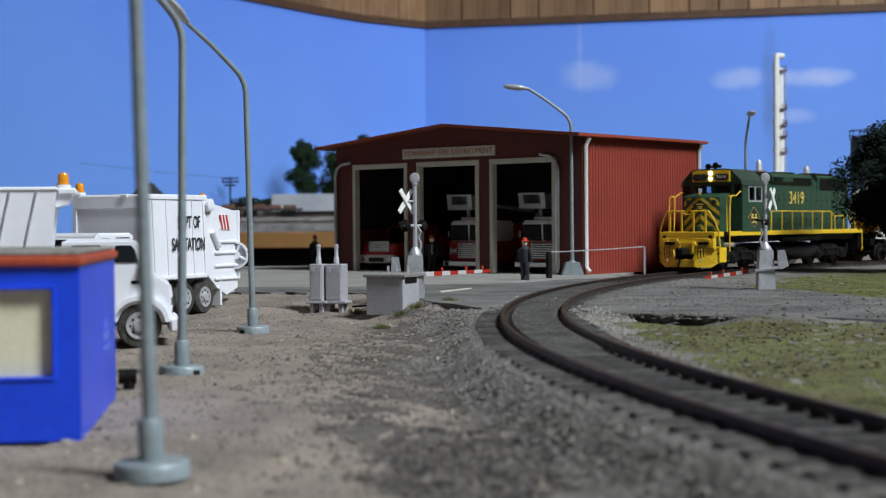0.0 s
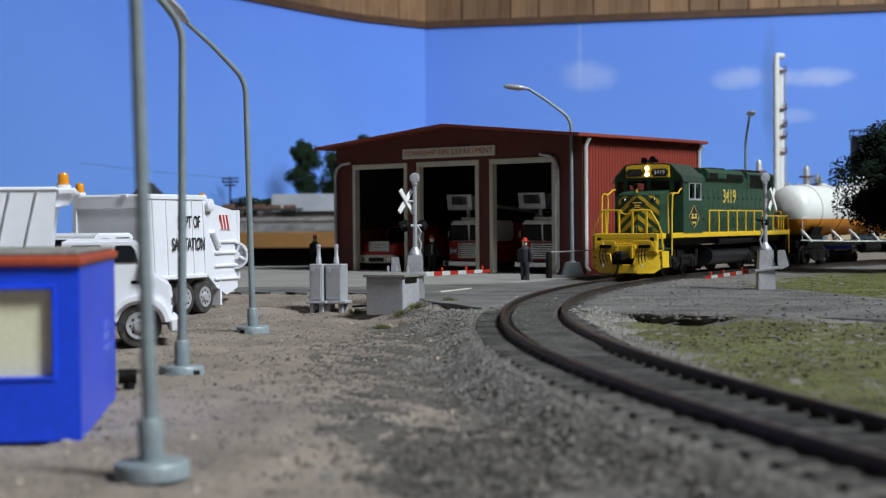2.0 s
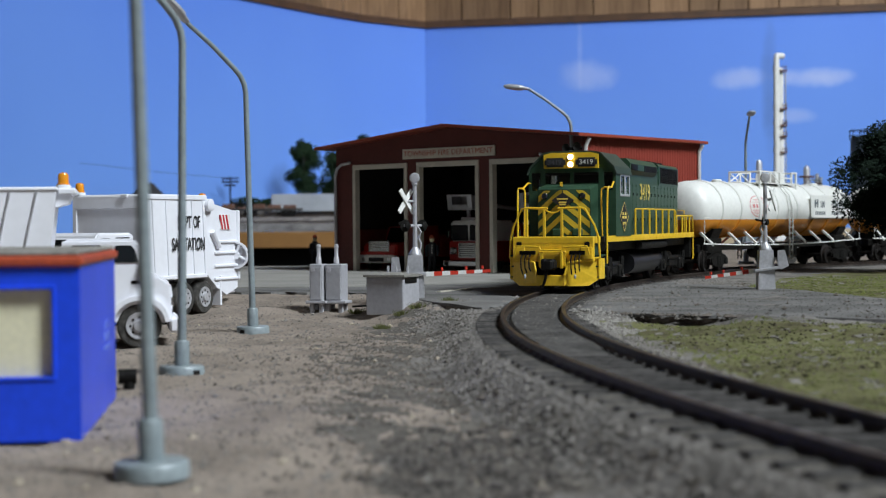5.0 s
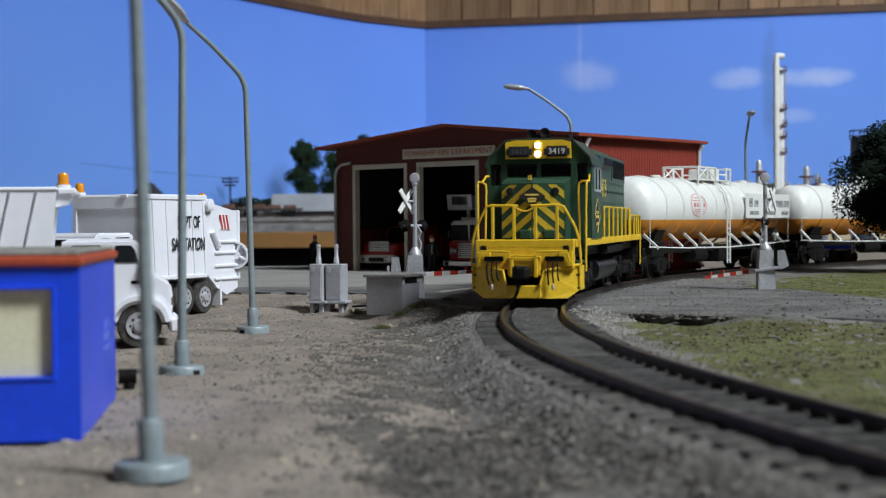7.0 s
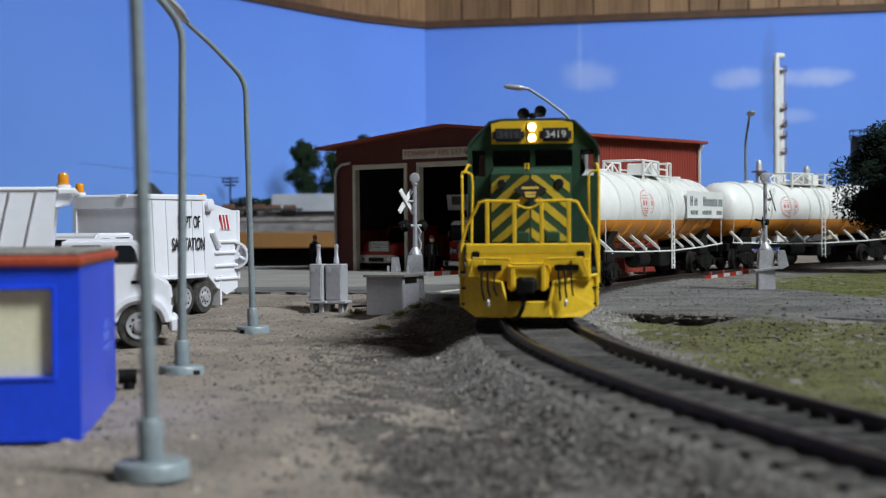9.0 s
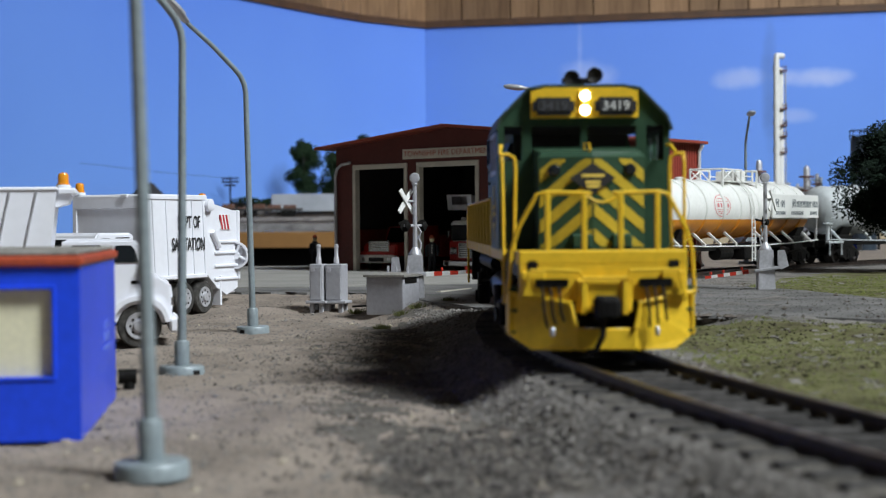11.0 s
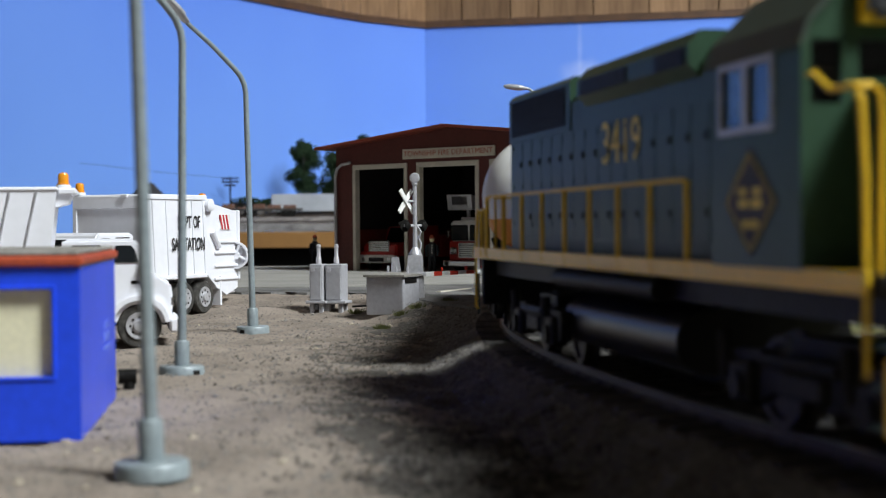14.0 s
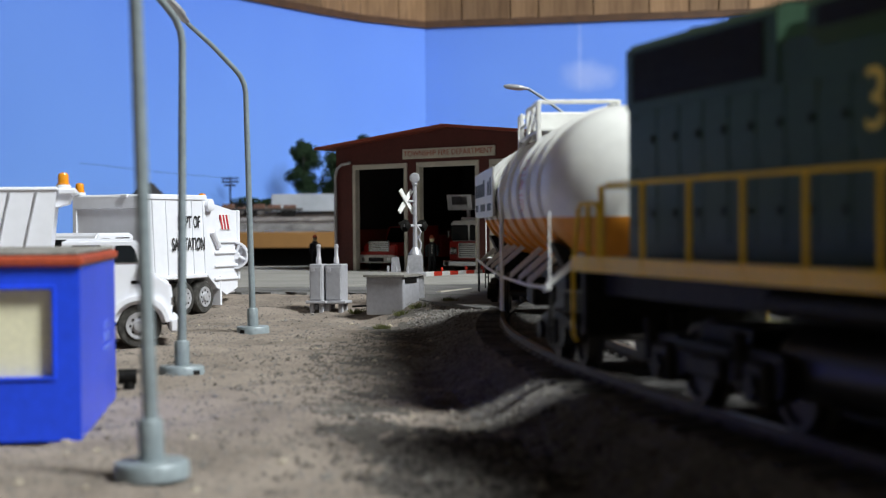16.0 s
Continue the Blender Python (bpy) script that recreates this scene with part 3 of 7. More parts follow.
# ---- road and apron ----
def build_road():
    xs = axis_lines([(-420, -110, 20), (-110, 200, 2.5), (200, 420, 20)])
    n = 96
    G = np.array([[(x, float(road_edge(x)) + (float(road_far(x)) - float(road_edge(x))) * k / n) for k in range(n + 1)] for x in xs])
    G[:, 0, 1] += (1.1 * np.sin(G[:, 0, 0] * 0.47) + 0.7 * np.sin(G[:, 0, 0] * 1.3)) * np.where(xs > 92, 0.25, 2.2)
    o = np.abs(track_offset(G[..., 0], G[..., 1]))
    top = -1.75 + 0.14 * np.sin(G[..., 0] * 0.13) * np.sin(G[..., 1] * 0.09) - 2.8 * (1 - smooth(9.6, 14.5, o))
    bm = B()
    V = [[bm.verts.new((G[i, j, 0], G[i, j, 1], top[i, j])) for j in range(n + 1)] for i in range(len(xs))]
    under = np.exp(-((xs - 68) / 14) ** 4)
    lip = [bm.verts.new((G[i, 0, 0], G[i, 0, 1] - 0.3, top[i, 0] - 0.9)) for i in range(len(xs))]
    skirt = [bm.verts.new((G[i, 0, 0], G[i, 0, 1] - 1.2 + 6 * under[i], top[i, 0] - 3.2 - 3 * under[i])) for i in range(len(xs))]
    for i in range(len(xs) - 1):
        bm.faces.new((lip[i], lip[i + 1], V[i + 1][0], V[i][0]))
        bm.faces.new((skirt[i], skirt[i + 1], lip[i + 1], lip[i])).material_index = 1
        for j in range(n):
            bm.faces.new((V[i][j], V[i + 1][j], V[i + 1][j + 1], V[i][j + 1]))
    bmesh.ops.recalc_face_normals(bm, faces=bm.faces)
    tagged(part("road", bm, (M_ROAD, M_CLOD), smooth=True), "grey plaster road leading over the rails", "road", kind="structure")
    # level-crossing filler between the rails
    bm = B()
    rows = []
    for s in np.arange(-262, 124, 4.0):
        rows.append([bm.verts.new((*on_track(s, o)[:2], -0.9 + 0.15 * math.sin(s * 0.7 + o) - (0.8 if abs(o) > 6.3 else 0) - 2.4 * max(0, (s - 88) / 30) ** 0.8)) for o in (-6.9, -6.2, -2, 2, 6.2, 6.9)])
    for a, b in zip(rows, rows[1:]):
        for k in range(5):
            bm.faces.new((a[k], b[k], b[k + 1], a[k + 1]))
    bmesh.ops.recalc_face_normals(bm, faces=bm.faces)
    tagged(part("crossing_panel", bm, M_FILLER), "grey plaster filler between the rails at the crossing", "road", kind="structure")
    bm = B()
    outline = [(-330, 668), (-60, 668), (30, 700), (60, 740), (90, 790), (130, 900), (-60, 1010), (-330, 1010)]
    prism(bm, outline, -4, -1.3, "z")
    tagged(part("pavement", bm, M_APRON), "pale concrete apron in front of the fire station", "pavement", kind="structure")
    bm = B()
    prism(bm, [(-1, 610), (12, 640), (11, 643), (-3, 612)], -1.75, -1.35, "z")
    tagged(part("road_marking", bm, M_CREAM), "worn white stop line on the grey road", "road marking", kind="structure")


build_road()

scatter("grit", 5200, in_patch(60, 200, 425, 680, lambda x, y, o: (o > 14) & (y > road_edge(x) + 2) & (y < road_far(x) - 2)), 0.22, M_ROAD, 21, "grey grit strewn over the road", "grit", -1.65)
scatter("soil", 900, in_patch(50, 90, 440, 475, lambda x, y, o: (o > 12) & (np.abs(y - road_edge(x)) < 3.2 + 1.5 * np.sin(x * 0.7))), 0.62, M_CLOD, 25, "brown crumbling soil along the broken road rim", "soil", -2.1)
scatter("soil", 260, in_patch(54, 84, 440, 475, lambda x, y, o: (o > 12) & (np.abs(y - road_edge(x) + 1) < 3.0)), 0.8, M_CINDER, 26, "dark crumbling soil in the pit by the road", "soil", -3.2)
scatter("grit", 420, in_patch(60, 200, 425, 680, lambda x, y, o: (o > 14) & (y > road_edge(x) + 2) & (y < road_far(x) - 2)), 0.42, M_CLOD, 22, "dark crumbs strewn over the road", "grit", -1.65)
scatter("grit", 500, beside_track(0, 6, -150, 84), 0.2, M_STONE, 23, "grey grit between the rails", "grit", -0.95)


# ---- track ----
scatter("grit", 2600, in_patch(60, 200, 500, 690, lambda x, y, o: (o > 16) & (o < 72) & (y > road_far(x))), 0.42, M_CLOD, 24, "brown crumbs on the shoulder behind the road", "grit")


def build_track():
    tr = base("railway_track", label="curved model railway track with brown rails on dark ties", category="railway track", kind="structure")
    tie = None
    s = -690.0
    n = 0
    while s < 345:
        x, y, th = on_track(s)
        m = mpose(x, y, -1.92 - random.uniform(0, 0.12), 0, 0, math.degrees(th) + random.uniform(-1.2, 1.2))
        if tie is None:
            bm = B()
            box(bm, -1.45, 1.45, -16.2, 16.2, -1.6, 0, 0.2)
            for o in (-8.25, 8.25):
                for k in (-1.3, 1.3):
                    box(bm, -0.7, 0.7, o + k - 0.35, o + k + 0.35, -0.1, 0.45)
            tie = part("tie", bm, M_TIE, tr, at=m)
        else:
            same("tie", tie, tr, m)
        s += 7.8
        n += 1
    prof = [(-1.0, -2.0), (1.0, -2.0), (1.0, -1.75), (0.32, -1.5), (0.32, -0.75), (0.6, -0.6), (0.6, -0.06), (0.5, 0.0), (-0.5, 0.0), (-0.6, -0.06), (-0.6, -0.6), (-0.32, -0.75), (-0.32, -1.5), (-1.0, -1.75)]
    for o in (-8.75, 8.75):
        bm = B()
        rings = []
        for s in np.arange(-1000, 400, 6.0):
            rings.append([bm.verts.new((*on_track(s, o + u)[:2], w)) for u, w in prof])
        for a, b in zip(rings, rings[1:]):
            for k in range(len(prof)):
                f = bm.faces.new((a[k], a[(k + 1) % len(prof)], b[(k + 1) % len(prof)], b[k]))
                f.material_index = 1 if k in (7,) else 0
        bmesh.ops.recalc_face_normals(bm, faces=bm.faces)
        part("rail", bm, (M_RAIL, M_RAILTOP), tr)


build_track()


# ---- room: sky backdrop, panelling, ceiling, closing walls ----
WALL_R = [(-36, 3400), (920, 3180), (1980, 2940)]
WALL_L = [(-36, 3400), (-95, 3350), (-175, 3272), (-250, 3165), (-320, 3050), (-390, 2930), (-460, 2810), (-560, 2640), (-700, 2400), (-900, 2060), (-1150, 1650)]
SKY_TOP = 459.0


def strip(pts, z0, z1, thick, push=0.0):
    """A wall standing on a line of plan points, thickened away from the room's middle."""
    bm = B()
    c = Vector((300, 1000))
    ps = [Vector(p) for p in pts]
    nor = []
    for i in range(len(ps)):
        d = (ps[min(i + 1, len(ps) - 1)] - ps[max(i - 1, 0)]).normalized()
        q = Vector((-d.y, d.x))
        nor.append(q if q.dot(ps[i] - c) > 0 else -q)
    rings = [[bm.verts.new((*(p + q * (push if k in (0, 3) else push + thick)), z)) for k, z in enumerate((z0, z0, z1, z1))] for p, q in zip(ps, nor)]
    for a, b in zip(rings, rings[1:]):
        for k in range(4):
            bm.faces.new((a[k], a[(k + 1) % 4], b[(k + 1) % 4], b[k]))
    bm.faces.new(rings[0])
    bm.faces.new(rings[-1])
    bmesh.ops.recalc_face_normals(bm, faces=bm.faces)
    return bm


def build_room():
    for nm, pts in (("backdrop_left", WALL_L), ("backdrop_right", WALL_R)):
        tagged(part(nm, strip(pts, 10, SKY_TOP, 12), M_SKY, smooth=True), "hand-painted blue sky backdrop board", "backdrop", kind="structure")
    for nm, pts in (("trim_left", WALL_L), ("trim_right", WALL_R)):
        tagged(part(nm, strip(pts, SKY_TOP, SKY_TOP + 14, 16, -4), M_WOODDARK, smooth=True), "dark stained moulding above the sky board", "trim", kind="structure")
    for nm, pts in (("wall_left", WALL_L), ("wall_right", WALL_R)):
        wall = part(nm, strip(pts, SKY_TOP + 14, 2698, 20, 6), M_WOODDARK)
        tagged(wall, "knotty brown wood panelled wall", "wall", kind="structure")
        rng = random.Random(4)
        for (x0, y0), (x1, y1) in zip(pts, pts[1:]):
            length = math.hypot(x1 - x0, y1 - y0)
            ang = math.degrees(math.atan2(y1 - y0, x1 - x0))
            u = 0.0
            while u < length - 1:
                w = min(rng.choice((62, 85, 108, 120, 88)), length - u)
                if length - u - w < 30:
                    w = length - u
                bm = B()
                box(bm, 1.2, w - 1.2, -5, 5, SKY_TOP + 14, 900, 0.8)
                k = u / length
                part("plank", bm, M_WOOD, wall, at=mpose(x0 + (x1 - x0) * k, y0 + (y1 - y0) * k, 0, 0, 0, ang))
                u += w
    # unseen closing surfaces, made near black to hold down bounced light
    M_PLAIN = mat("low_bounce_wall", (0.04, 0.03, 0.022), 0.8, var=0.06, scale=3, fine=90, bump=0.05)
    M_CEIL = mat("low_bounce_ceiling", (0.07, 0.068, 0.065), 0.9, var=0.04, scale=3, fine=90, bump=0.05)
    tagged(part("wall_back", box(B(), -1170, 2000, -1420, -1400, -1000, 2700), M_PLAIN), "plain dark room wall out of view", "wall", kind="structure")
    tagged(part("wall_west", box(B(), -1190, -1170, -1420, 1700, -1000, 2700), M_PLAIN), "plain dark room wall out of view", "wall", kind="structure")
    bm = box(B(), 2000, 2020, -1420, 2960, -1000, 2700)
    tagged(part("wall_east", bm, M_PLAIN), "plain dark room wall out of view", "wall", kind="structure")
    tagged(part("ceiling", box(B(), -1190, 2020, -1420, 3420, 2700, 2720), M_CEIL), "plain dark ceiling out of view", "ceiling", kind="structure")
    tagged(part("floor", box(B(), -1190, 2020, -1420, 3420, -1010, -1000), M_DARK), "dark room floor below the layout", "floor", kind="structure")


build_room()


# ---- street lamps ----
def street_lamp(x, y, z, rz, group, label, lean=0.0, tilt=84, slot=0, rise=1.0):
    p = base("street_lamp", x, y, z, rz, label, "street lamp", group)
    p.rotation_euler[1] = radians(lean)
    bm = B()
    lathe(bm, [(5.2, 0), (5.2, 1.9), (4.9, 2.3), (2.3, 2.4)], 24)
    plate = part("base_plate", bm, M_GREYPOST, p, smooth=True)
    if slot:
        part("cable_slot", box(B(), -0.9, 0.9, -0.35, 0.35, 0.35, 1.5, 0.1), M_UNDER, plate, "dark cable slot", at=mpose(0, 0, 0, 0, 0, slot - rz) @ mpose(0, -4.95, 0))
    bm = B()
    lathe(bm, [(1.75, 2.3), (1.75, 7.6), (1.5, 8.1), (0.95, 8.2)], 16)
    part("socket", bm, M_GREYPOST, p, smooth=True)
    pts = [(0, 0, 8), (0, 0, 40), (0, 0, 76.5), (-0.5, 0, 79.5), (-2, 0, 82.2), (-4.3, 0, 84.4), (-13, 0, 84.4 + 6.6 * rise), (-22.5, 0, 84.4 + 12.8 * rise)]
    part("post", tube(B(), pts, [1.05, 0.95, 0.85, 0.85, 0.85, 0.8, 0.75, 0.7], 12), M_GREYPOST, p, smooth=True)
    bm = B()
    lathe(bm, [(0.7, 0), (1.5, 1.0), (1.7, 2.6), (2.5, 3.6), (2.8, 6.6), (2.5, 10.4), (1.6, 12.4), (0.4, 13)], 14)
    bmesh.ops.scale(bm, vec=(0.55, 1, 1), verts=bm.verts)
    head = part("lamp_head", bm, M_SILVER, p, "silver lamp head", at=mpose(-21.8, 0, 84.1 + 12.8 * rise, 0, -tilt, 0), smooth=True)
    bm = B()
    lathe(bm, [(1.2, -0.3), (1.8, 0.0), (1.2, 0.3)], 14, "z")
    bmesh.ops.scale(bm, vec=(1.6, 0.9, 1), verts=bm.verts)
    part("lens", bm, M_RUST if slot else M_TAN, head, "pale lamp lens", at=mpose(-1.1, 0, 6, 0, 90, 0))
    return p


G_LAMP = "street lamps"
street_lamp(-40.3, 210.2, -9, 52, G_LAMP, "blue-grey curved-arm street lamp on a round base on sand", lean=-1.7, tilt=50, rise=1.1)
street_lamp(-60.6, 353.3, -9, 48, G_LAMP, "blue-grey curved-arm street lamp on a round base on sand", lean=0.9, tilt=52, slot=50, rise=1.1)
street_lamp(-61.1, 490.5, -9, 46, G_LAMP, "blue-grey curved-arm street lamp on a round base on sand", lean=-1.5, tilt=50, slot=-35, rise=1.06)
street_lamp(66.6, 790, -2, 0, G_LAMP, "blue-grey curved-arm street lamp beside the fire station")
street_lamp(200, 1010, -3, 86, G_LAMP, "blue-grey curved-arm street lamp behind the railway track")


# ---- train ----
def wheelset(parent, x, r, name="wheelset"):
    bm = B()
    for s in (-1, 1):
        lathe(bm, [(r * 0.35, s * 6.6), (r * 0.8, s * 6.9), (r + 0.7, s * 6.9), (r + 0.7, s * 7.5), (r, s * 7.7), (r, s * 9.6), (r * 0.82, s * 9.6), (r * 0.75, s * 9.0), (r * 0.3, s * 9.1)], 20, "y")
    rod(bm, (0, -10, 0), (0, 10, 0), 1.0, 8)
    return part(name, bm, M_STEEL, parent, "dull steel wheels", at=mpose(x, 0, r), smooth=True)


def loco_truck(parent, x):
    tr = new("truck")
    tr.parent = parent
    tr.matrix_basis = mpose(x, 0, 0)
    for s in (-1, 1):
        bm = B()
        out = [(-22, 8.2), (-21, 9.8), (-12, 10.2), (-8, 8.6), (8, 8.6), (12, 10.2), (21, 9.8), (22, 8.2), (21, 4.6), (12, 4.2), (9, 5.4), (-9, 5.4), (-12, 4.2), (-21, 4.6)]
        prism(bm, out, s * 12.0, s * 14.2, "y")
        for ax in (-15.5, 15.5):
            box(bm, ax - 3, ax + 3, min(s * 12, s * 15.4), max(s * 12, s * 15.4), 3.6, 8.8, 0.5)
            rod(bm, (ax, s * 14, 5.7), (ax, s * 16, 5.7), 1.7, 10)
            rod(bm, (ax - 5.5, s * 14.6, 12), (ax - 4.5, s * 14.6, 6), 1.0, 8)
        box(bm, -5, 5, min(s * 12, s * 15.2), max(s * 12, s * 15.2), 5.2, 8.4, 0.5)
        rod(bm, (-9, s * 14.8, 9.2), (9, s * 14.8, 9.2), 0.9, 8)
        part("side_frame", bm, M_UNDER, tr)
    part("bolster", box(B(), -8, 8, -12, 12, 6, 12), M_UNDER, tr)
    ws = [(wheelset(tr, ax, 5.75), ax, 5.75) for ax in (-15.5, 15.5)]
    return tr, ws


def chevron_front(bm, s, xf, xs, half, z0, z1):
    """Slanting warning stripes on one half of the nose front, standing a hair proud."""
    slope, tall, pitch = 0.85, 2.5, 4.95
    c = 3.45
    while c < z1 + 12:
        pts = []
        for u in np.linspace(0.25, half - 0.2, 9):
            lo = c + slope * (half - u)
            hi = lo + tall
            lo, hi = max(lo, z0 + 0.2), min(hi, z1 - 0.2)
            if hi - lo > 0.15:
                pts.append((u, lo, hi))
        for (u0, l0, h0), (u1, l1, h1) in zip(pts, pts[1:]):
            q = []
            for u, z in ((u0, l0), (u1, l1), (u1, h1), (u0, h0)):
                q.append(bm.verts.new((xf - (xf - xs) * u / half + 0.12, s * u, z)))
            bm.faces.new(q if s > 0 else q[::-1])
        c += pitch


def holed(axis, a0, a1, u0, u1, z0, z1, holes):
    """One welded wall panel with rectangular openings (u0, u1, z0, z1); axis is the way through it."""
    us = sorted({u0, u1} | {h[i] for h in holes for i in (0, 1)})
    zs = sorted({z0, z1} | {h[i] for h in holes for i in (2, 3)})
    bm = bmesh.new()
    cells = [(i, j) for i in range(len(us) - 1) for j in range(len(zs) - 1)
             if not any(h[0] <= us[i] < h[1] and h[2] <= zs[j] < h[3] for h in holes)]
    made = {}

    def v(i, j, k):
        if (i, j, k) not in made:
            a = (a0, a1)[k]
            made[i, j, k] = bm.verts.new((a, us[i], zs[j]) if axis == "x" else (us[i], a, zs[j]))
        return made[i, j, k]
    for i, j in cells:
        for k in (0, 1):
            bm.faces.new((v(i, j, k), v(i + 1, j, k), v(i + 1, j + 1, k), v(i, j + 1, k)))
        for (di, dj), p0, p1 in (((-1, 0), (i, j), (i, j + 1)), ((1, 0), (i + 1, j), (i + 1, j + 1)), ((0, -1), (i, j), (i + 1, j)), ((0, 1), (i, j + 1), (i + 1, j + 1))):
            if (i + di, j + dj) not in cells:
                bm.faces.new((v(*p0, 0), v(*p1, 0), v(*p1, 1), v(*p0, 1)))
    bmesh.ops.recalc_face_normals(bm, faces=bm.faces)
    return bm


def pane(name, b, parent, label):
    """A thin clear pane that lets the room's light through."""
    ob = part(name, box(B(), *b), M_CLEAR, parent, label)
    ob.visible_shadow = False
    return ob


def locomotive():
    p = base("locomotive", label="dark green and yellow diesel locomotive with striped nose", category="locomotive")
    # frame and walkway
    bm = B()
    box(bm, -102.5, 84, -17.0, 17.0, 18.0, 20.2, 0.2)
    box(bm, -100, 84, -13, 13, 14.5, 18.0)
    part("frame", bm, M_UNDER, p)
    for s in (-1, 1):
        bm = B()
        box(bm, -103, 81.5, min(s * 16.9, s * 17.25), max(s * 16.9, s * 17.25), 18.1, 20.5, 0.1)
        part("sill_stripe", bm, M_YELLOW, p, "yellow painted walkway edge")
    # front end: deck face, plow, steps
    part("front_deck", box(B(), 84, 95.2, -15.6, 15.6, 17.8, 20.4, 0.25), M_YELLOW, p, "yellow front platform deck")
    pil = part("pilot", box(B(), 93.4, 95.15, -15.6, 15.6, 11.0, 18.2, 0.25), M_YELLOW, p, "yellow pilot face")
    part("coupler_pocket", box(B(), 95.0, 96.6, -5.2, 5.2, 9.0, 15.2, 0.3), M_YELLOW, pil)
    for s in (-1, 1):
        part("pocket_cheek", box(B(), 96.4, 97.4, s * 3.8 - 0.6, s * 3.8 + 0.6, 8.6, 14.8, 0.2), M_YELLOW, pil)
        part("pilot_bracket", box(B(), 94.8, 96.0, s * 13 - 2.2, s * 13 + 2.2, 12, 16.6, 0.2), M_YELLOW, pil)
    plow = part("snow_plow", box(B(), 97.2, 98.4, -5.6, 5.6, 2.1, 6.2, 0.3), M_YELLOW, p, "yellow flared snow plow")
    for s in (-1, 1):
        bm = B()
        q = [(92.0, s * 17.6, 12.4), (97.6, s * 6.4, 10.6), (98.6, s * 5.2, 3.4), (97.6, s * 6.0, 2.1), (94.6, s * 13.4, 2.1), (93.0, s * 16.4, 4.2), (92.4, s * 17.4, 5.0)]
        front = [bm.verts.new(v) for v in q]
        back = [bm.verts.new((v[0] - 0.9, v[1], v[2])) for v in q]
        bm.faces.new(front)
        bm.faces.new(back[::-1])
        for i in range(len(q)):
            bm.faces.new((front[i], back[i], back[(i + 1) % 7], front[(i + 1) % 7]))
        bmesh.ops.recalc_face_normals(bm, faces=bm.faces)
        part("plow_wing", bm, M_YELLOW, plow)
        part("plow_lip", tube(B(), [(92.4, s * 17.6, 12.6), (97.9, s * 6.4, 10.8), (98.8, s * 5.4, 6.2)], 0.45), M_YELLOW, plow)
        part("step_panel", box(B(), 85, 93, min(s * 16.6, s * 17.4), max(s * 16.6, s * 17.4), 4.5, 12.2, 0.2), M_YELLOW, plow)
    for s in (-1, 1):
        bm = B()
        box(bm, 81.5, 93.2, min(s * 13.4, s * 14.2), max(s * 13.4, s * 14.2), 3.5, 18)
        for z in (5, 9, 13):
            box(bm, 82, 93, min(s * 13.5, s * 17.2), max(s * 13.5, s * 17.2), z, z + 0.6)
        part("step_well", bm, M_GREEN, p)
    bm = B()
    box(bm, 94, 103.5, -1.8, 1.8, 8.2, 11.8, 0.5)
    box(bm, 97.5, 102.6, -2.4, 2.4, 8.2, 12.2, 0.8)
    box(bm, 100.5, 103.4, -2.6, -0.4, 7.8, 12.4, 0.6)
    tube(bm, [(99, -0.4, 10), (101.5, -0.8, 8), (102, -1.0, 5), (101, -2.2, 2.4), (99.5, -3.4, 2.0)], 0.55, 8)
    part("coupler", bm, M_UNDER, p, "black knuckle coupler and air hose")
    for s in (-1, 1):
        mb = part("hose_bracket", box(B(), 95.2, 96.6, s * 9.6 - 3.0, s * 9.6 + 3.0, 13.7, 15.2, 0.2), M_UNDER, p, "dark hose bracket")
        for k, o in enumerate((-1.9, -0.4, 1.2)):
            hose = tube(B(), [(96, s * 9.6 + o, 14.2), (98.4, s * 9.6 + o, 12.2), (98.9, s * 9.6 + o + 0.2, 9.0), (98.6, s * 9.4 + o + 0.6, 6.4 + 0.6 * k)], 0.26, 6)
            part("brake_hose", hose, M_UNDER, mb)
        part("hose_end", lathe(B(), [(0.2, 0), (0.45, 0.4), (0.45, 1.3), (0.2, 1.8)], 8, "z", (98.7, s * 9.6 - 0.2, 4.8)), M_SILVER, p, "silver hose fitting")
        part("deck_light_hole", box(B(), 95.0, 95.35, s * 13.1 - 1.0, s * 13.1 + 1.0, 16.2, 18.6, 0.3), M_UNDER, p)
    bm = B()
    tube(bm, [(96.6, -14.4, 13.6), (97.0, -13.6, 16.9), (97.4, -4.6, 16.7), (97.4, -4, 15.4), (97.4, 4, 15.4), (97.4, 4.6, 16.7), (97.0, 13.6, 16.9), (96.6, 14.4, 13.6)], 0.33)
    part("uncoupling_bar", bm, M_YELLOW, p)
    # short hood with creased front
    bm = B()
    nose = [(66, -10.4), (78.6, -10.4), (80.4, 0), (78.6, 10.4), (66, 10.4)]
    prism(bm, nose, 20.2, 38.4, "z")
    top = [(66, -10.4, 40.6), (77.6, -9.8, 39.4), (79.4, 0, 39.6), (77.6, 9.8, 39.4), (66, 10.4, 40.6)]
    lo = [bm.verts.new((x, y, 38.4)) for x, y in nose]
    hi = [bm.verts.new(v) for v in top]
    bm.faces.new(hi)
    for i in range(5):
        bm.faces.new((lo[i], lo[(i + 1) % 5], hi[(i + 1) % 5], hi[i]))
    bmesh.ops.recalc_face_normals(bm, faces=bm.faces)
    nose_ob = part("short_hood", bm, M_GREEN, p)
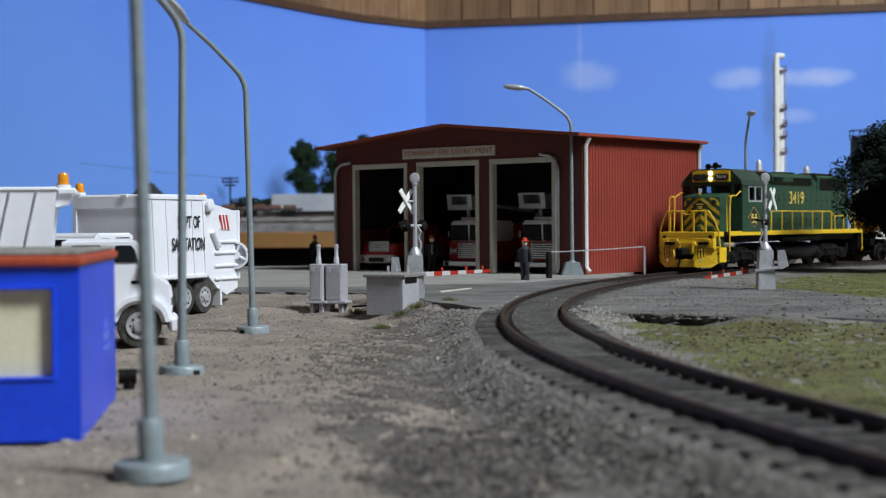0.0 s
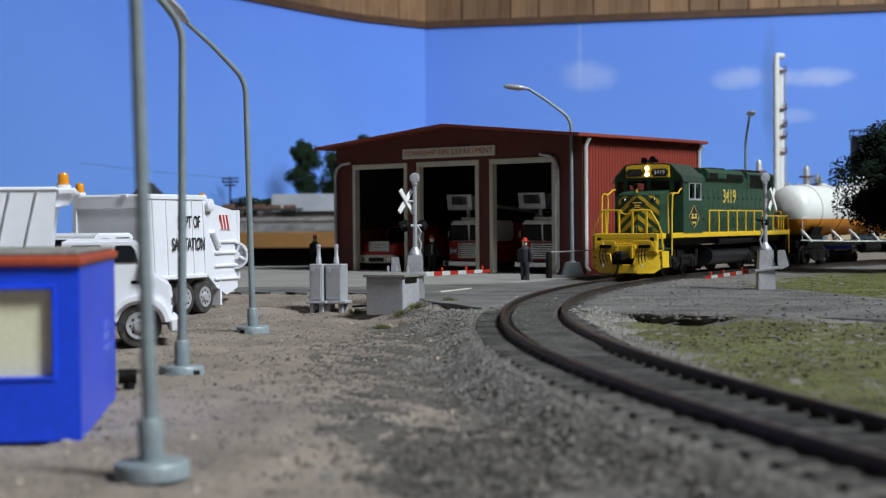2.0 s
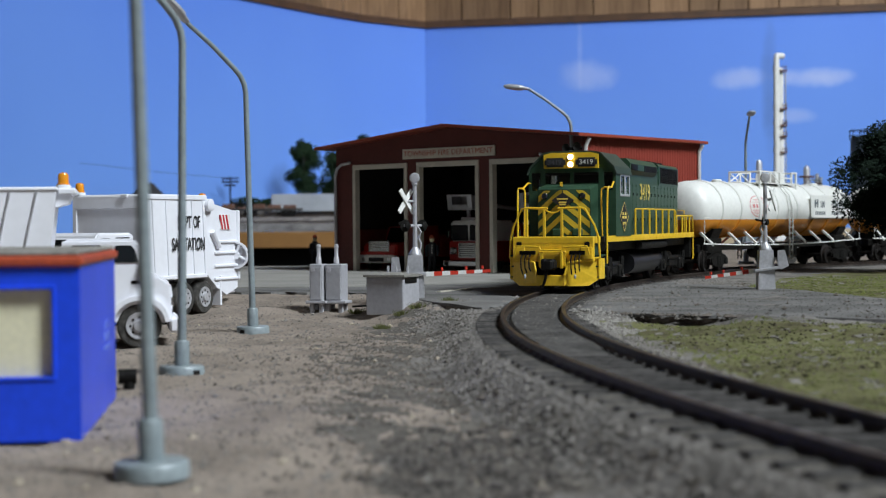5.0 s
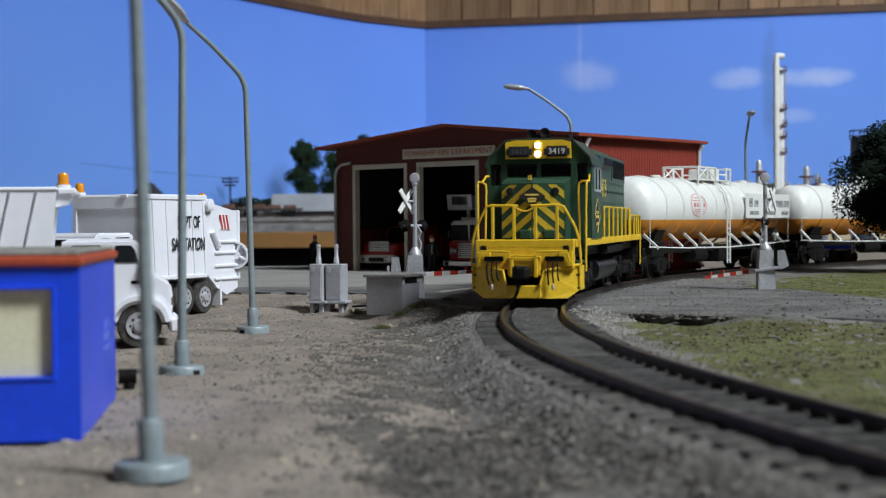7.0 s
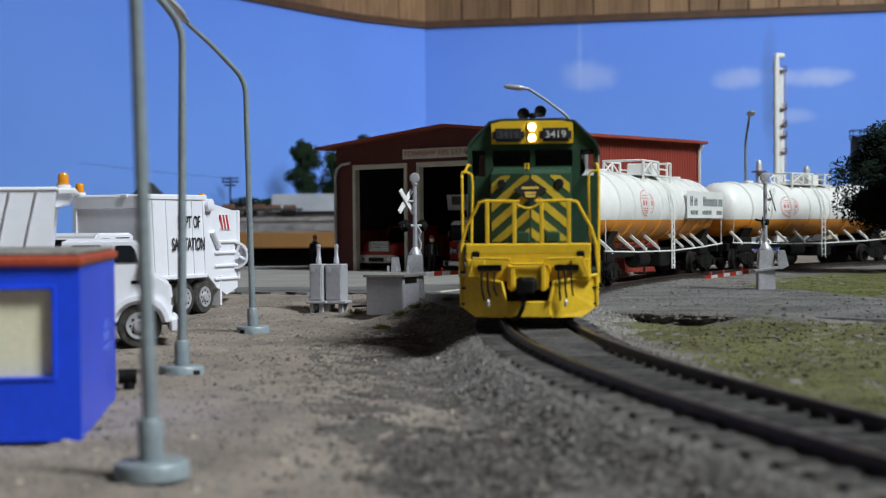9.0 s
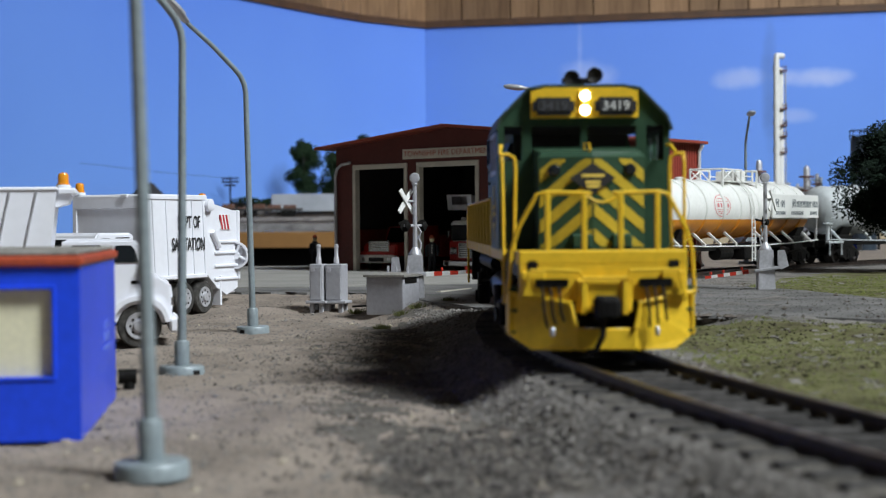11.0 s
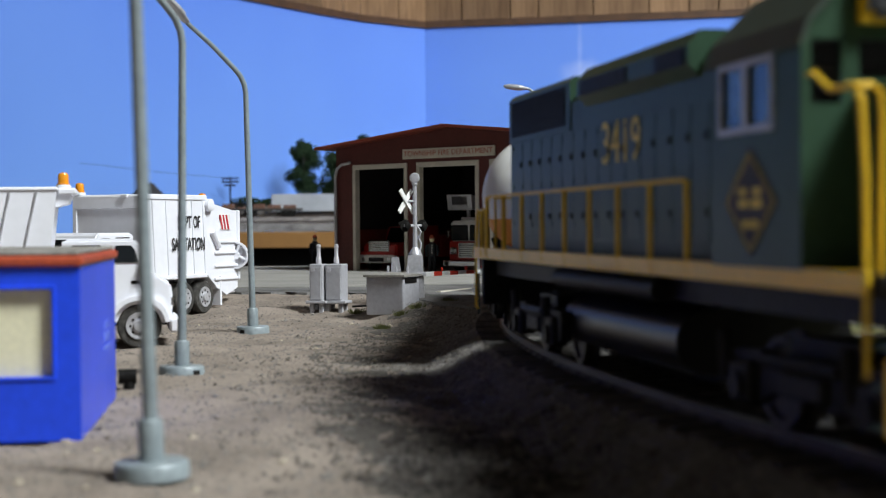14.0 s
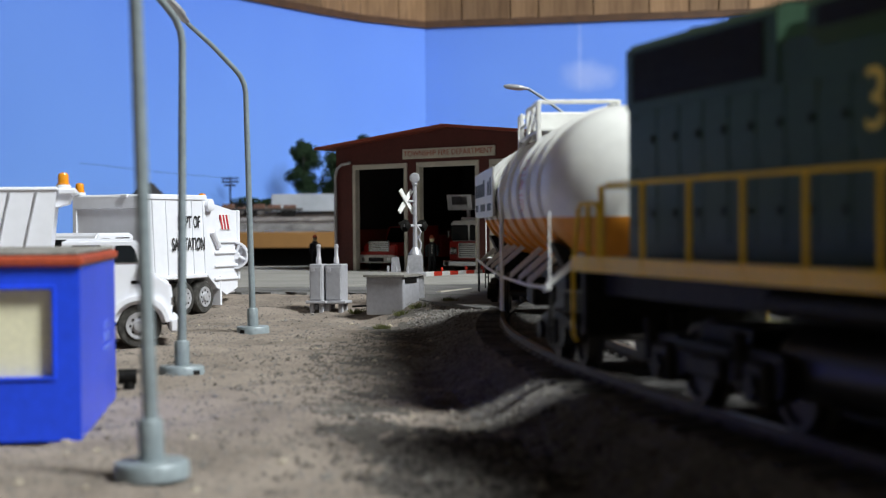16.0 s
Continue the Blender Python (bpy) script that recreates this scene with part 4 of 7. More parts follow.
    for s in (-1, 1):
        bm = B()
        chevron_front(bm, s, 80.4, 78.6, 10.4, 20.6, 38.2)
        part("warning_stripes", bm, M_STRIPE, nose_ob, "slanting yellow stripes")
        part("marker_light", lathe(B(), [(1.25, 0), (1.25, 0.5), (0.9, 0.9), (0.3, 1.0)], 14, "x", (79.0, s * 7.4, 35.8)), M_DKGLASS, nose_ob, "round chrome-rimmed marker lamp", smooth=True)
    bm = B()
    prism(bm, [(-4.4, 34.2), (0, 37.2), (4.4, 34.2), (0, 31.0)], 79.9, 80.7, "x")
    part("herald", bm, M_TEXTBLACK, nose_ob, "black diamond herald")
    for z, w in ((34.7, 2.2), (33.4, 1.5), (32.6, 1.3)):
        part("herald_bar", box(B(), 80.65, 80.8, -w, w, z - 0.3, z + 0.3), M_TEXTYEL, nose_ob)
    bm = B()
    for y in (-2.2, 5.6):
        box(bm, 79.4, 80.9, y - 2.0, y + 2.0, 20.4, 23.4, 0.4)
    part("nose_door_step", bm, M_GREEN, nose_ob)
    tube_bm = tube(B(), [(79.5, -0.5, 39.4), (79.6, -0.5, 41.0), (78.6, -1.4, 41.0), (78.6, -1.4, 39.6)], 0.25)
    part("grab_iron", tube_bm, M_YELLOW, nose_ob)
    # cab
    crown = [(-17.45, 45.2), (-16.6, 47.0), (-11.2, 52.6), (-8, 53.1), (8, 53.1), (11.2, 52.6), (16.6, 47.0), (17.45, 45.2)]
    cab = part("cab", prism(B(), crown, 40, 66.4, "x"), M_GREEN, p)
    corner = [(-16.3, -12.7, 38.2, 45.2), (12.7, 16.3, 38.2, 45.2)]
    part("front_wall", holed("x", 65.2, 66.4, -17.5, 17.5, 20.2, 45.2, corner + [(-10.7, -0.7, 40.9, 45.2), (0.7, 10.7, 40.9, 45.2)]), M_GREEN, cab)
    part("back_wall", holed("x", 40, 41.2, -17.5, 17.5, 20.2, 45.2, corner), M_GREEN, cab)
    for s in (-1, 1):
        part("side_wall", holed("y", s * 16.3, s * 17.5, 41.2, 65.2, 20.2, 45.2, [(43.4, 50.2, 36.6, 43.8), (51.6, 58.4, 36.6, 43.8)]), M_GREEN, cab)
    # black floor and sheets darken the cab inside in place of real shade
    part("cab_floor", box(B(), 41.2, 65.2, -16.3, 16.3, 28.5, 30.0), M_BLACK, cab)
    part("cab_shade_lining", box(B(), 41.3, 41.8, -12.0, 12.0, 30.0, 45.2), M_BLACK, cab, "black sheet for shade at the cab's back")
    part("cab_shade_lining", box(B(), 41.2, 65.2, -16.2, 16.2, 44.9, 45.15), M_BLACK, cab, "black sheet for shade under the cab roof")
    for y in (-10, 10):
        bm = box(B(), 48, 55, y - 3.2, y + 3.2, 30, 33.2, 0.6)
        box(bm, 46.8, 48.6, y - 3.0, y + 3.0, 32, 39.6, 0.6)
        part("cab_seat", bm, M_UNDER, cab, "dark cab seat")
    roofp = [(-18.1, 44.4), (-17.0, 47.4), (-11.5, 53.0), (-8, 53.6), (8, 53.6), (11.5, 53.0), (17.0, 47.4), (18.1, 44.4), (17.6, 44.4), (16.6, 47.0), (11.2, 52.5), (8, 53.0), (-8, 53.0), (-11.2, 52.5), (-16.6, 47.0), (-17.6, 44.4)]
    part("roof", prism(B(), roofp, 39.2, 67.4, "x"), M_GREENROOF, cab, "weathered green cab roof")
    bm = B()
    prism(bm, [(-10.9, 46.8), (-10.9, 52.2), (-8, 52.9), (8, 52.9), (10.9, 52.2), (10.9, 46.8)], 66.2, 68.0, "x")
    part("number_panel", bm, M_YELLOW, cab, "yellow panel above the windscreen")
    for s in (-1, 1):
        bd = part("number_board", box(B(), 67.6, 68.7, s * 6.3 - 4.2, s * 6.3 + 4.2, 47.3, 50.9, 0.8, 2), M_TEXTBLACK, cab, "black number board")
        text_part("numerals", "3419", 1.9, M_TEXTWHITE if s > 0 else M_DIMTEXT, bd, mpose(68.75, s * 6.3, 49.1, 90, 0, 90), 1.05, 0.03)
        pane("windscreen", (65.7, 66.1, s * 5.7 - 5.0, s * 5.7 + 5.0, 40.8, 45.3), cab, "clear windscreen pane")
        pane("corner_window", (65.7, 66.1, s * 14.5 - 1.9, s * 14.5 + 1.9, 38.1, 45.3), cab, "narrow front corner window")
        pane("back_window", (40.4, 40.8, s * 14.25 - 2.1, s * 14.25 + 2.1, 38.1, 45.3), cab, "narrow back window")
        for x0, x1 in ((43.4, 50.2), (51.6, 58.4)):
            y0, y1 = sorted((s * 17.3, s * 17.75))
            pane("side_window", (x0 - 0.1, x1 + 0.1, min(s * 16.9, s * 17.2), max(s * 16.9, s * 17.2), 36.5, 43.9), cab, "side window pane")
        y0, y1 = sorted((s * 17.3, s * 17.75))
        xa, xb = 42.6, 59.2
        bm = B()
        box(bm, xa, xb, y0, y1, 35.8, 36.7, 0.1)
        box(bm, xa, xb, y0, y1, 43.7, 44.5, 0.1)
        for x0, x1 in ((xa, xa + 0.8), (50.2, 51.6), (xb - 0.8, xb)):
            box(bm, x0, x1, y0, y1, 36.7, 43.7, 0.1)
        part("window_frame", bm, M_SILVER, cab, "grey side window frame")
        bm = B()
        prism(bm, [(44.6, 27.8), (52.5, 34.2), (60.4, 27.8), (52.5, 21.4)], s * 17.4, s * 17.62, "y")
        hd = part("herald", bm, M_TEXTBLACK, cab, "black diamond herald")
        y0, y1 = sorted((s * 17.55, s * 17.7))
        for z, spans in ((29.0, (-3.2, -1.2, 1.0, 3.2)), (27.6, (-3.6, -0.6, 0.4, 3.6)), (25.2, (-2.2, -0.4, 0.4, 2.2))):
            for u0, u1 in (spans[:2], spans[2:]):
                part("herald_bar", box(B(), 52.5 + u0, 52.5 + u1, y0, y1, z - 0.5, z + 0.5), M_TEXTYEL, hd)
        bm = B()
        for a, b in (((45.5, 27.8), (52.5, 33.5)), ((52.5, 33.5), (59.5, 27.8)), ((59.5, 27.8), (52.5, 22.1)), ((52.5, 22.1), (45.5, 27.8))):
            rod(bm, (a[0], s * 17.6, a[1]), (b[0], s * 17.6, b[1]), 0.12, 5)
        part("herald_border", bm, M_TEXTYEL, hd)
    bm = B()
    box(bm, 67.3, 68.4, -1.6, 1.6, 47.0, 52.6, 0.5)
    part("headlight_housing", bm, M_YELLOW, cab)
    for z in (51.2, 48.3):
        part("headlight", lathe(B(), [(1.05, 0), (1.05, 0.7), (0.8, 0.9), (0.2, 1.0)], 16, "x", (68.0, 0, z)), M_LAMPON, cab, "lit warm headlight", smooth=True)
    bm = B()
    for y, x, h in ((-2.4, 64.6, 54.9), (2.2, 65.4, 55.4)):
        lathe(bm, [(0.5, -5), (0.7, -1.5), (0.95, 0), (1.65, 1.4), (1.65, 1.6), (0.5, 1.0)], 14, "x", (x, y, h))
    rod(bm, (62, -4, 54.8), (62, 3.2, 54.8), 0.6)
    rod(bm, (62, 0, 53), (62, 0, 55), 0.8)
    part("horn", bm, M_UNDER, cab, "black three-chime air horn", smooth=True)
    # long hood
    hp = [(-10.7, 20.2), (-10.7, 47.4), (-9.2, 49.6), (-6, 50.4), (6, 50.4), (9.2, 49.6), (10.7, 47.4), (10.7, 20.2)]
    hood = part("long_hood", prism(B(), hp, -95, 40.2, "x"), M_GREEN, p)
    flare = [(-10.8, 45.8), (-12.5, 47.6), (-12.5, 50.2), (-10.6, 52.4), (10.6, 52.4), (12.5, 50.2), (12.5, 47.6), (10.8, 45.8)]
    brake = part("dynamic_brake_hatch", prism(B(), flare, -38, 18, "x"), M_GREEN, hood)
    bm = B()
    prism(bm, [(-10.95, 42.4), (-10.95, 51.2), (-9.9, 52.2), (9.9, 52.2), (10.95, 51.2), (10.95, 42.4)], -95.3, -48, "x")
    rad = part("radiator_hatch", bm, M_GREEN, hood)
    slat = None
    for s in (-1, 1):
        y0, y1 = sorted((s * 10.9, s * 11.1))
        grille = part("radiator_grille", box(B(), -92.5, -51.5, y0, y1, 43.4, 50.6), M_UNDER, rad, "black radiator grille")
        for k in range(25):
            at = mpose(-92.2 + k * 1.64, s * 11.1, 43.5)
            if slat is None:
                slat = part("slat", box(B(), 0, 0.5, -0.12, 0.12, 0, 7.0), M_UNDER, grille, at=at)
            else:
                same("slat", slat, grille, at)
        y0, y1 = sorted((s * 12.45, s * 12.65))
        for xa, xb in ((-35.5, -10), (4, 16.5)):
            gr = part("intake_grille", box(B(), xa, xb, y0, y1, 47.5, 50.1), M_UNDER, brake, "black intake grille")
            for k in range(3):
                part("louvre", box(B(), xa, xb, min(s * 12.6, s * 12.8), max(s * 12.6, s * 12.8), 47.8 + k * 0.75, 48.1 + k * 0.75), M_UNDER, gr)
        part("air_filter_box", rod(B(), (30, s * 11.2, 41.4), (39, s * 11.2, 41.4), 2.6, 14), M_GREEN, hood, "rounded green air filter box", smooth=True)
        door = hinge = latch = None
        for k in range(16):
            x = -92 + k * 7.6
            if door is None:
                door = part("engine_door", box(B(), 0.12, 7.48, -0.1, 0.1, 22.6, 42.2, 0.06), M_GREEN, hood, at=mpose(x, s * 10.74, 0))
                hinge = part("hinge", box(B(), 0, 0.35, -0.12, 0.12, 0, 0.8), M_GREEN, door, at=mpose(0.1, s * 0.16, 25))
                latch = part("latch", box(B(), 0, 0.5, -0.2, 0.2, 0, 1.1), M_UNDER, door, at=mpose(6.2, s * 0.2, 37))
                d = door
            else:
                d = same("engine_door", door, hood, mpose(x, s * 10.74, 0))
                same("hinge", hinge, d, mpose(0.1, s * 0.16, 25))
                same("latch", latch, d, mpose(6.2, s * 0.2, 37))
            same("latch", latch, d, mpose(6.2, s * 0.2, 26.3))
            for z in (32.6, 40.6):
                same("hinge", hinge, d, mpose(0.1, s * 0.16, z))
        text_part("road_number", "3419", 7.0, M_TEXTYEL, hood, mpose(-18.2, s * 10.95, 38.4, 90, 0, 180 if s > 0 else 0), 1.06, 0.03, "yellow road number")
    bm = B()
    for x in (-85, -72, -59):
        lathe(bm, [(5.4, 51.8), (5.4, 53.4), (5.0, 53.9), (1.4, 54.0)], 20, "z", (x, 0, 0))
    for x in (-28, -16):
        lathe(bm, [(5.0, 52.0), (5.0, 53.3), (4.6, 53.7), (1.2, 53.8)], 20, "z", (x, 0, 0))
    part("roof_fans", bm, M_UNDER, hood, "dark roof cooling fans", smooth=True)
    box_bm = box(B(), 0, 9, -4, 4, 51.6, 53.2, 0.6)
    part("exhaust_stack", box_bm, M_UNDER, hood)
    # handrails: along the hood, at the ends and over the front platform
    for s in (-1, 1):
        back = [(-54, s * 17.0, 31.1), (-56, s * 17.0, 30.6), (-58.6, s * 17.0, 28.4)] if s > 0 else [(-88, s * 17.0, 31.1), (-90, s * 17.0, 30.6), (-91, s * 17.0, 29)]
        rail = part("handrail", tube(B(), [(29.8, s * 17.0, 24), (29.6, s * 17.0, 30.2), (28.4, s * 17.0, 31.1)] + back, 0.32, 6), M_YELLOW, p, "yellow handrail")
        bm0 = rod(B(), (0, 0, 0), (0, 0, 12.6), 0.42, 6)
        box(bm0, -0.9, 0.9, -0.4, 0.4, 0, 0.9)
        first = None
        for k in range(7 if s > 0 else 9):
            at = mpose(29.6 - k * (14.0 if s > 0 else 15.0), s * 17.0, 18.4)
            if first is None:
                first = part("stanchion", bm0, M_YELLOW, rail, at=at)
            else:
                same("stanchion", first, rail, at)
        bm = B()
        xr = -59.5 if s > 0 else -92
        tube(bm, [(xr, s * 17, 18.4), (xr, s * 17, 27.6), (xr - 0.9, s * 17, 28.4), (-99, s * 17, 28.4), (-100.4, s * 16.9, 27.4), (-103.4, s * 16.6, 18.4), (-103.6, s * 16.6, 8), (-102.2, s * 16.6, 7.4)], 0.36, 6)
        for x in (-73, -83, -92) if s > 0 else (-96,):
            rod(bm, (x, s * 17, 18.4), (x, s * 17, 28.4), 0.4, 6)
        tube(bm, [(-102.5, s * 12.5, 20), (-102.5, s * 12.5, 31), (-102.5, s * 4, 31), (-102.5, s * 4, 20)], 0.32, 6)
        part("rear_railing", bm, M_YELLOW, p, "yellow end railing")
        bm = B()
        tube(bm, [(81.8, s * 17.5, 10), (81.6, s * 17.6, 30), (81.0, s * 17.7, 37.5), (79.8, s * 17.7, 39.0), (74, s * 17.6, 39.0), (69, s * 17.2, 41.2), (67, s * 16.8, 41.2)], 0.36, 6)
        tube(bm, [(80.6, s * 17.7, 38.8), (80.4, s * 16.4, 39.0), (80.2, s * 15.2, 38.2), (80.2, s * 15.0, 36), (80.4, s * 15.4, 20.2)], 0.34, 6)
        part("step_handrail", bm, M_YELLOW, p, "yellow bent step handrail")
        bm = B()
        tube(bm, [(94.6, s * 2.0, 31.0), (94.6, s * 10.5, 31.2), (94.4, s * 12.2, 30.8), (93.6, s * 15.6, 24.6), (93.0, s * 16.9, 20.4), (92.6, s * 17.4, 12.6)], 0.42, 7)
        front = part("front_railing", bm, M_YELLOW, p, "yellow front platform railing")
        for y in (3.4, 10.2):
            bm = B()
            box(bm, 94.2, 95.0, s * y - 0.5, s * y + 0.5, 19.6, 31.0, 0.15)
            part("post", bm, M_YELLOW, front)
    bm = B()
    tube(bm, [(94.7, -3.4 + 0.85 * k, 31.0 - 1.7 * (1 - ((k - 4) / 4) ** 2)) for k in range(9)], 0.3, 6)
    part("chain", bm, M_YELLOW, p, "sagging yellow chain")
    # underframe
    bm = B()
    sec = [(13.4 * math.copysign(abs(math.cos(a)) ** 0.6, math.cos(a)), 8.4 + 5.2 * math.copysign(abs(math.sin(a)) ** 0.8, math.sin(a))) for a in np.linspace(0, 2 * math.pi, 29)[:-1]]
    prism(bm, sec, -44, 15, "x")
    part("fuel_tank", bm, M_GLOSSBLACK, p, "gloss black rounded fuel tank", smooth=True)
    for s in (-1, 1):
        bm = rod(B(), (-42, s * 14.4, 15.9), (12, s * 14.4, 15.9), 1.8, 12)
        part("air_reservoir", bm, M_UNDER, p, "gloss black air reservoir tube", smooth=True)
    bm = B()
    box(bm, -103, -101, -15.6, 15.6, 8, 18.2, 0.3)
    box(bm, -113, -100, -2, 2, 8, 12, 0.5)
    box(bm, -113.4, -109.6, -2.5, 2.5, 7.8, 12.4, 0.7)
    part("rear_pilot", bm, M_UNDER, p)
    tr, ax = [], []
    for x in (59.5, -59.5):
        t, w = loco_truck(p, x)
        tr.append(t)
        ax += w
    return p, tr, ax


def car_truck(parent, x):
    tr = new("truck")
    tr.parent = parent
    tr.matrix_basis = mpose(x, 0, 0)
    for s in (-1, 1):
        bm = B()
        prism(bm, [(-13, 6.6), (-11, 8), (-5, 9.4), (5, 9.4), (11, 8), (13, 6.6), (12.4, 4.6), (9, 4.4), (4, 2.4), (-4, 2.4), (-9, 4.4), (-12.4, 4.6)], s * 10.6, s * 12.4, "y")
        for a in (-10.2, 10.2):
            rod(bm, (a, s * 11, 5.3), (a, s * 13.2, 5.3), 1.8, 10)
        for a in (-1.6, 0, 1.6):
            rod(bm, (a, s * 12.4, 3.6), (a, s * 12.4, 8), 0.8, 7)
        part("side_frame", bm, M_UNDER, tr)
    part("bolster", box(B(), -3, 3, -11, 11, 4.5, 9), M_UNDER, tr)
    return tr, [(wheelset(tr, a, 5.3), a, 5.3) for a in (-10.2, 10.2)]


def tank_shell(bm, r, half, zc, cut=None, mi_lo=1):
    """Horizontal tank with dished ends; faces below the cut line take the second material."""
    n = 40
    prof = [(0.5, -half), (r * 0.45, -half + 1.0), (r * 0.75, -half + 2.8), (r * 0.93, -half + 5.4), (r, -half + 9)]
    prof = prof + [(a, -h) for a, h in prof[::-1]]
    lathe(bm, prof, n, "x", (0, 0, zc))
    if cut is not None:
        bmesh.ops.bisect_plane(bm, geom=list(bm.verts) + list(bm.edges) + list(bm.faces), plane_co=(0, 0, cut), plane_no=(0, 0, 1))
        for f in bm.faces:
            f.material_index = mi_lo if f.calc_center_median().z < cut else 0
    return bm


def tank_car(kind):
    two = kind == "white"
    p = base("tank_car", label="white tank car with an orange lower half and roof platform" if two else "pale grey tank car with a plain weathered barrel", category="tank car",
             group="tank cars")
    up = M_WHITE if two else M_GREYTANK
    r, zc, half = 14.6, 32.0, 103.5
    bm = tank_shell(B(), r, half, zc, 26.6 if two else None)
    sh = part("tank", bm, (up, M_ORANGE), p, smooth=True)
    for x in ((-82, -60, -37, -13, 13, 37, 60, 82) if two else (-76, 0, 76)):
        bm = lathe(B(), [(r, x - 1.7), (r + 0.75, x - 1.3), (r + 0.75, x + 1.3), (r, x + 1.7)], 40, "x", (0, 0, zc))
        bmesh.ops.bisect_plane(bm, geom=list(bm.verts) + list(bm.edges) + list(bm.faces), plane_co=(0, 0, 26.6), plane_no=(0, 0, 1))
        for f in bm.faces:
            f.material_index = 1 if two and f.calc_center_median().z < 26.6 else 0
        part("band", bm, (up, M_ORANGE), sh, smooth=True)
    for x in (-70, 60):
        part("valve_cover", lathe(B(), [(2.6, 46), (2.6, 47.6), (2.2, 48.0), (0.6, 48.1)], 16, "z", (x, 0, 0)), up, sh, smooth=True)
    bm = B()
    box(bm, -108, 108, -4, 4, 10.4, 13.6, 0.3)
    for x in (-85, 85):
        box(bm, x - 8, x + 8, -11, 11, 9, 17, 0.5)
        prism(bm, [(-13, 22), (-8, 12), (8, 12), (13, 22), (11.5, 22), (6, 17.6), (-6, 17.6), (-11.5, 22)], x - 5, x + 5, "x")
    for x in (-107, 107):
        box(bm, x - 1.5, x + 1.5, -13, 13, 10, 14, 0.3)
    box(bm, -30, -12, -7, 7, 5, 12, 0.6)
    rod(bm, (4, 3, 9), (22, 3, 9), 3.6, 12)
    part("underframe", bm, M_UNDER, p)
    for x in (-116.0, 116.0):
        s = 1 if x > 0 else -1
        bm = B()
        box(bm, min(x, x - s * 6), max(x, x - s * 12), -1.4, 1.4, 8.4, 11.6, 0.4)
        box(bm, x - 2.6, x + 2.6, -2.6, 2.6, 7.8, 12.2, 0.7)
        part("coupler", bm, M_UNDER, p)
    for s in (-1, 1):
        bm = B()
        tube(bm, [(-107, s * 15.4, 14.4), (-60, s * 15.4, 13.2), (0, s * 15.4, 12.6), (60, s * 15.4, 13.2), (107, s * 15.4, 14.4)], 0.36, 6)
        part("side_rail", bm, up, p, "thin white side rail" if two else "")
        for x in (-64, -44, -22, 22, 44, 64, -96, 96):
            bm = B()
            prism(bm, [(s * 15.3, 13.2), (s * 15.3, 14.4), (s * 8.6, 20.4), (s * 7.6, 19.6)], x - 0.75, x + 0.75, "x")
            part("brace", bm, up, p)
        for x in (-105.5, 105.5):
            part("corner_grab", tube(B(), [(x, s * 15.2, 14), (x, s * 15.2, 27.5), (x * 0.93, s * 14.6, 27.5)], 0.2, 5), up, p)
            bm = tube(B(), [(x - 2.2, s * 15, 14), (x - 2.2, s * 15, 4.6), (x + 2.2, s * 15, 4.6), (x + 2.2, s * 15, 14)], 0.22, 5)
            rod(bm, (x - 2.2, s * 15, 8), (x + 2.2, s * 15, 8), 0.2, 5)
            part("stirrup_step", bm, M_UNDER, p, "black stirrup step")
        if not two:
            continue
        bm = B()
        for x in (-3.4, 1.0):
            tube(bm, [(x, s * 15.6, 4.5), (x, s * 15.6, 32), (x, s * 13.6, 40), (x, s * 8, 46.8)], 0.4, 6)
        for z in np.arange(6, 34, 3.2):
            rod(bm, (-3.4, s * 15.6, z), (1.0, s * 15.6, z), 0.3, 5)
        part("ladder", bm, M_WHITE, p, "white side ladder")
        sign = part("sign_panel", box(B(), -107, -29.5, min(s * 15.2, s * 15.8), max(s * 15.2, s * 15.8), 27.2, 40.4, 0.15), M_WHITE, p, "white panel with grey lettering bars")
        bm = B()
        y0, y1 = sorted((s * 15.75, s * 15.9))
        for x0, w in ((-39.5, 5.0), (-43.6, 1.6), (-49, 4.2), (-67, 5.0), (-72.6, 4.0), (-78, 4.2), (-83.4, 4.4), (-88.6, 4.0), (-93.4, 3.8), (-96, 1.4), (-101, 3.8), (-105.4, 3.4)):
            box(bm, x0, x0 + w * 0.34, y0, y1, 33.2, 37.8 if w > 4.6 else 36.9)
            if w > 2:
                box(bm, x0 + w * 0.66, x0 + w, y0, y1, 33.2, 37.8 if w > 4.6 else 36.9)
                box(bm, x0 + w * 0.34, x0 + w * 0.66, y0, y1, 35.2, 36.2)
        part("lettering", bm, M_TEXTGREY, sign)
        bm = B()
        for x0, n in ((-50, 6), (-80, 8), (-104, 5)):
            for k in range(n):
                box(bm, x0 + k * 2.6, x0 + k * 2.6 + 1.7, y0, y1, 29.0, 31.0)
        part("lettering", bm, M_TEXTGREY, sign)
        # round red emblem, wrapped on the barrel
        bm = B()
        def wrap(u, v):
            a = (v - 0.0) / r
            ang = 0.12 + a
            return (u * 1.9 + 39.5, s * (r + 0.12) * math.cos(ang), zc + (r + 0.12) * math.sin(ang))
        def patch(u0, u1, v0, v1):
            k = 3
            q = [[bm.verts.new(wrap(u0 + (u1 - u0) * i / k, v0 + (v1 - v0) * j / k)) for j in range(k + 1)] for i in range(k + 1)]
            for i in range(k):
                for j in range(k):
                    bm.faces.new((q[i][j], q[i + 1][j], q[i + 1][j + 1], q[i][j + 1]))
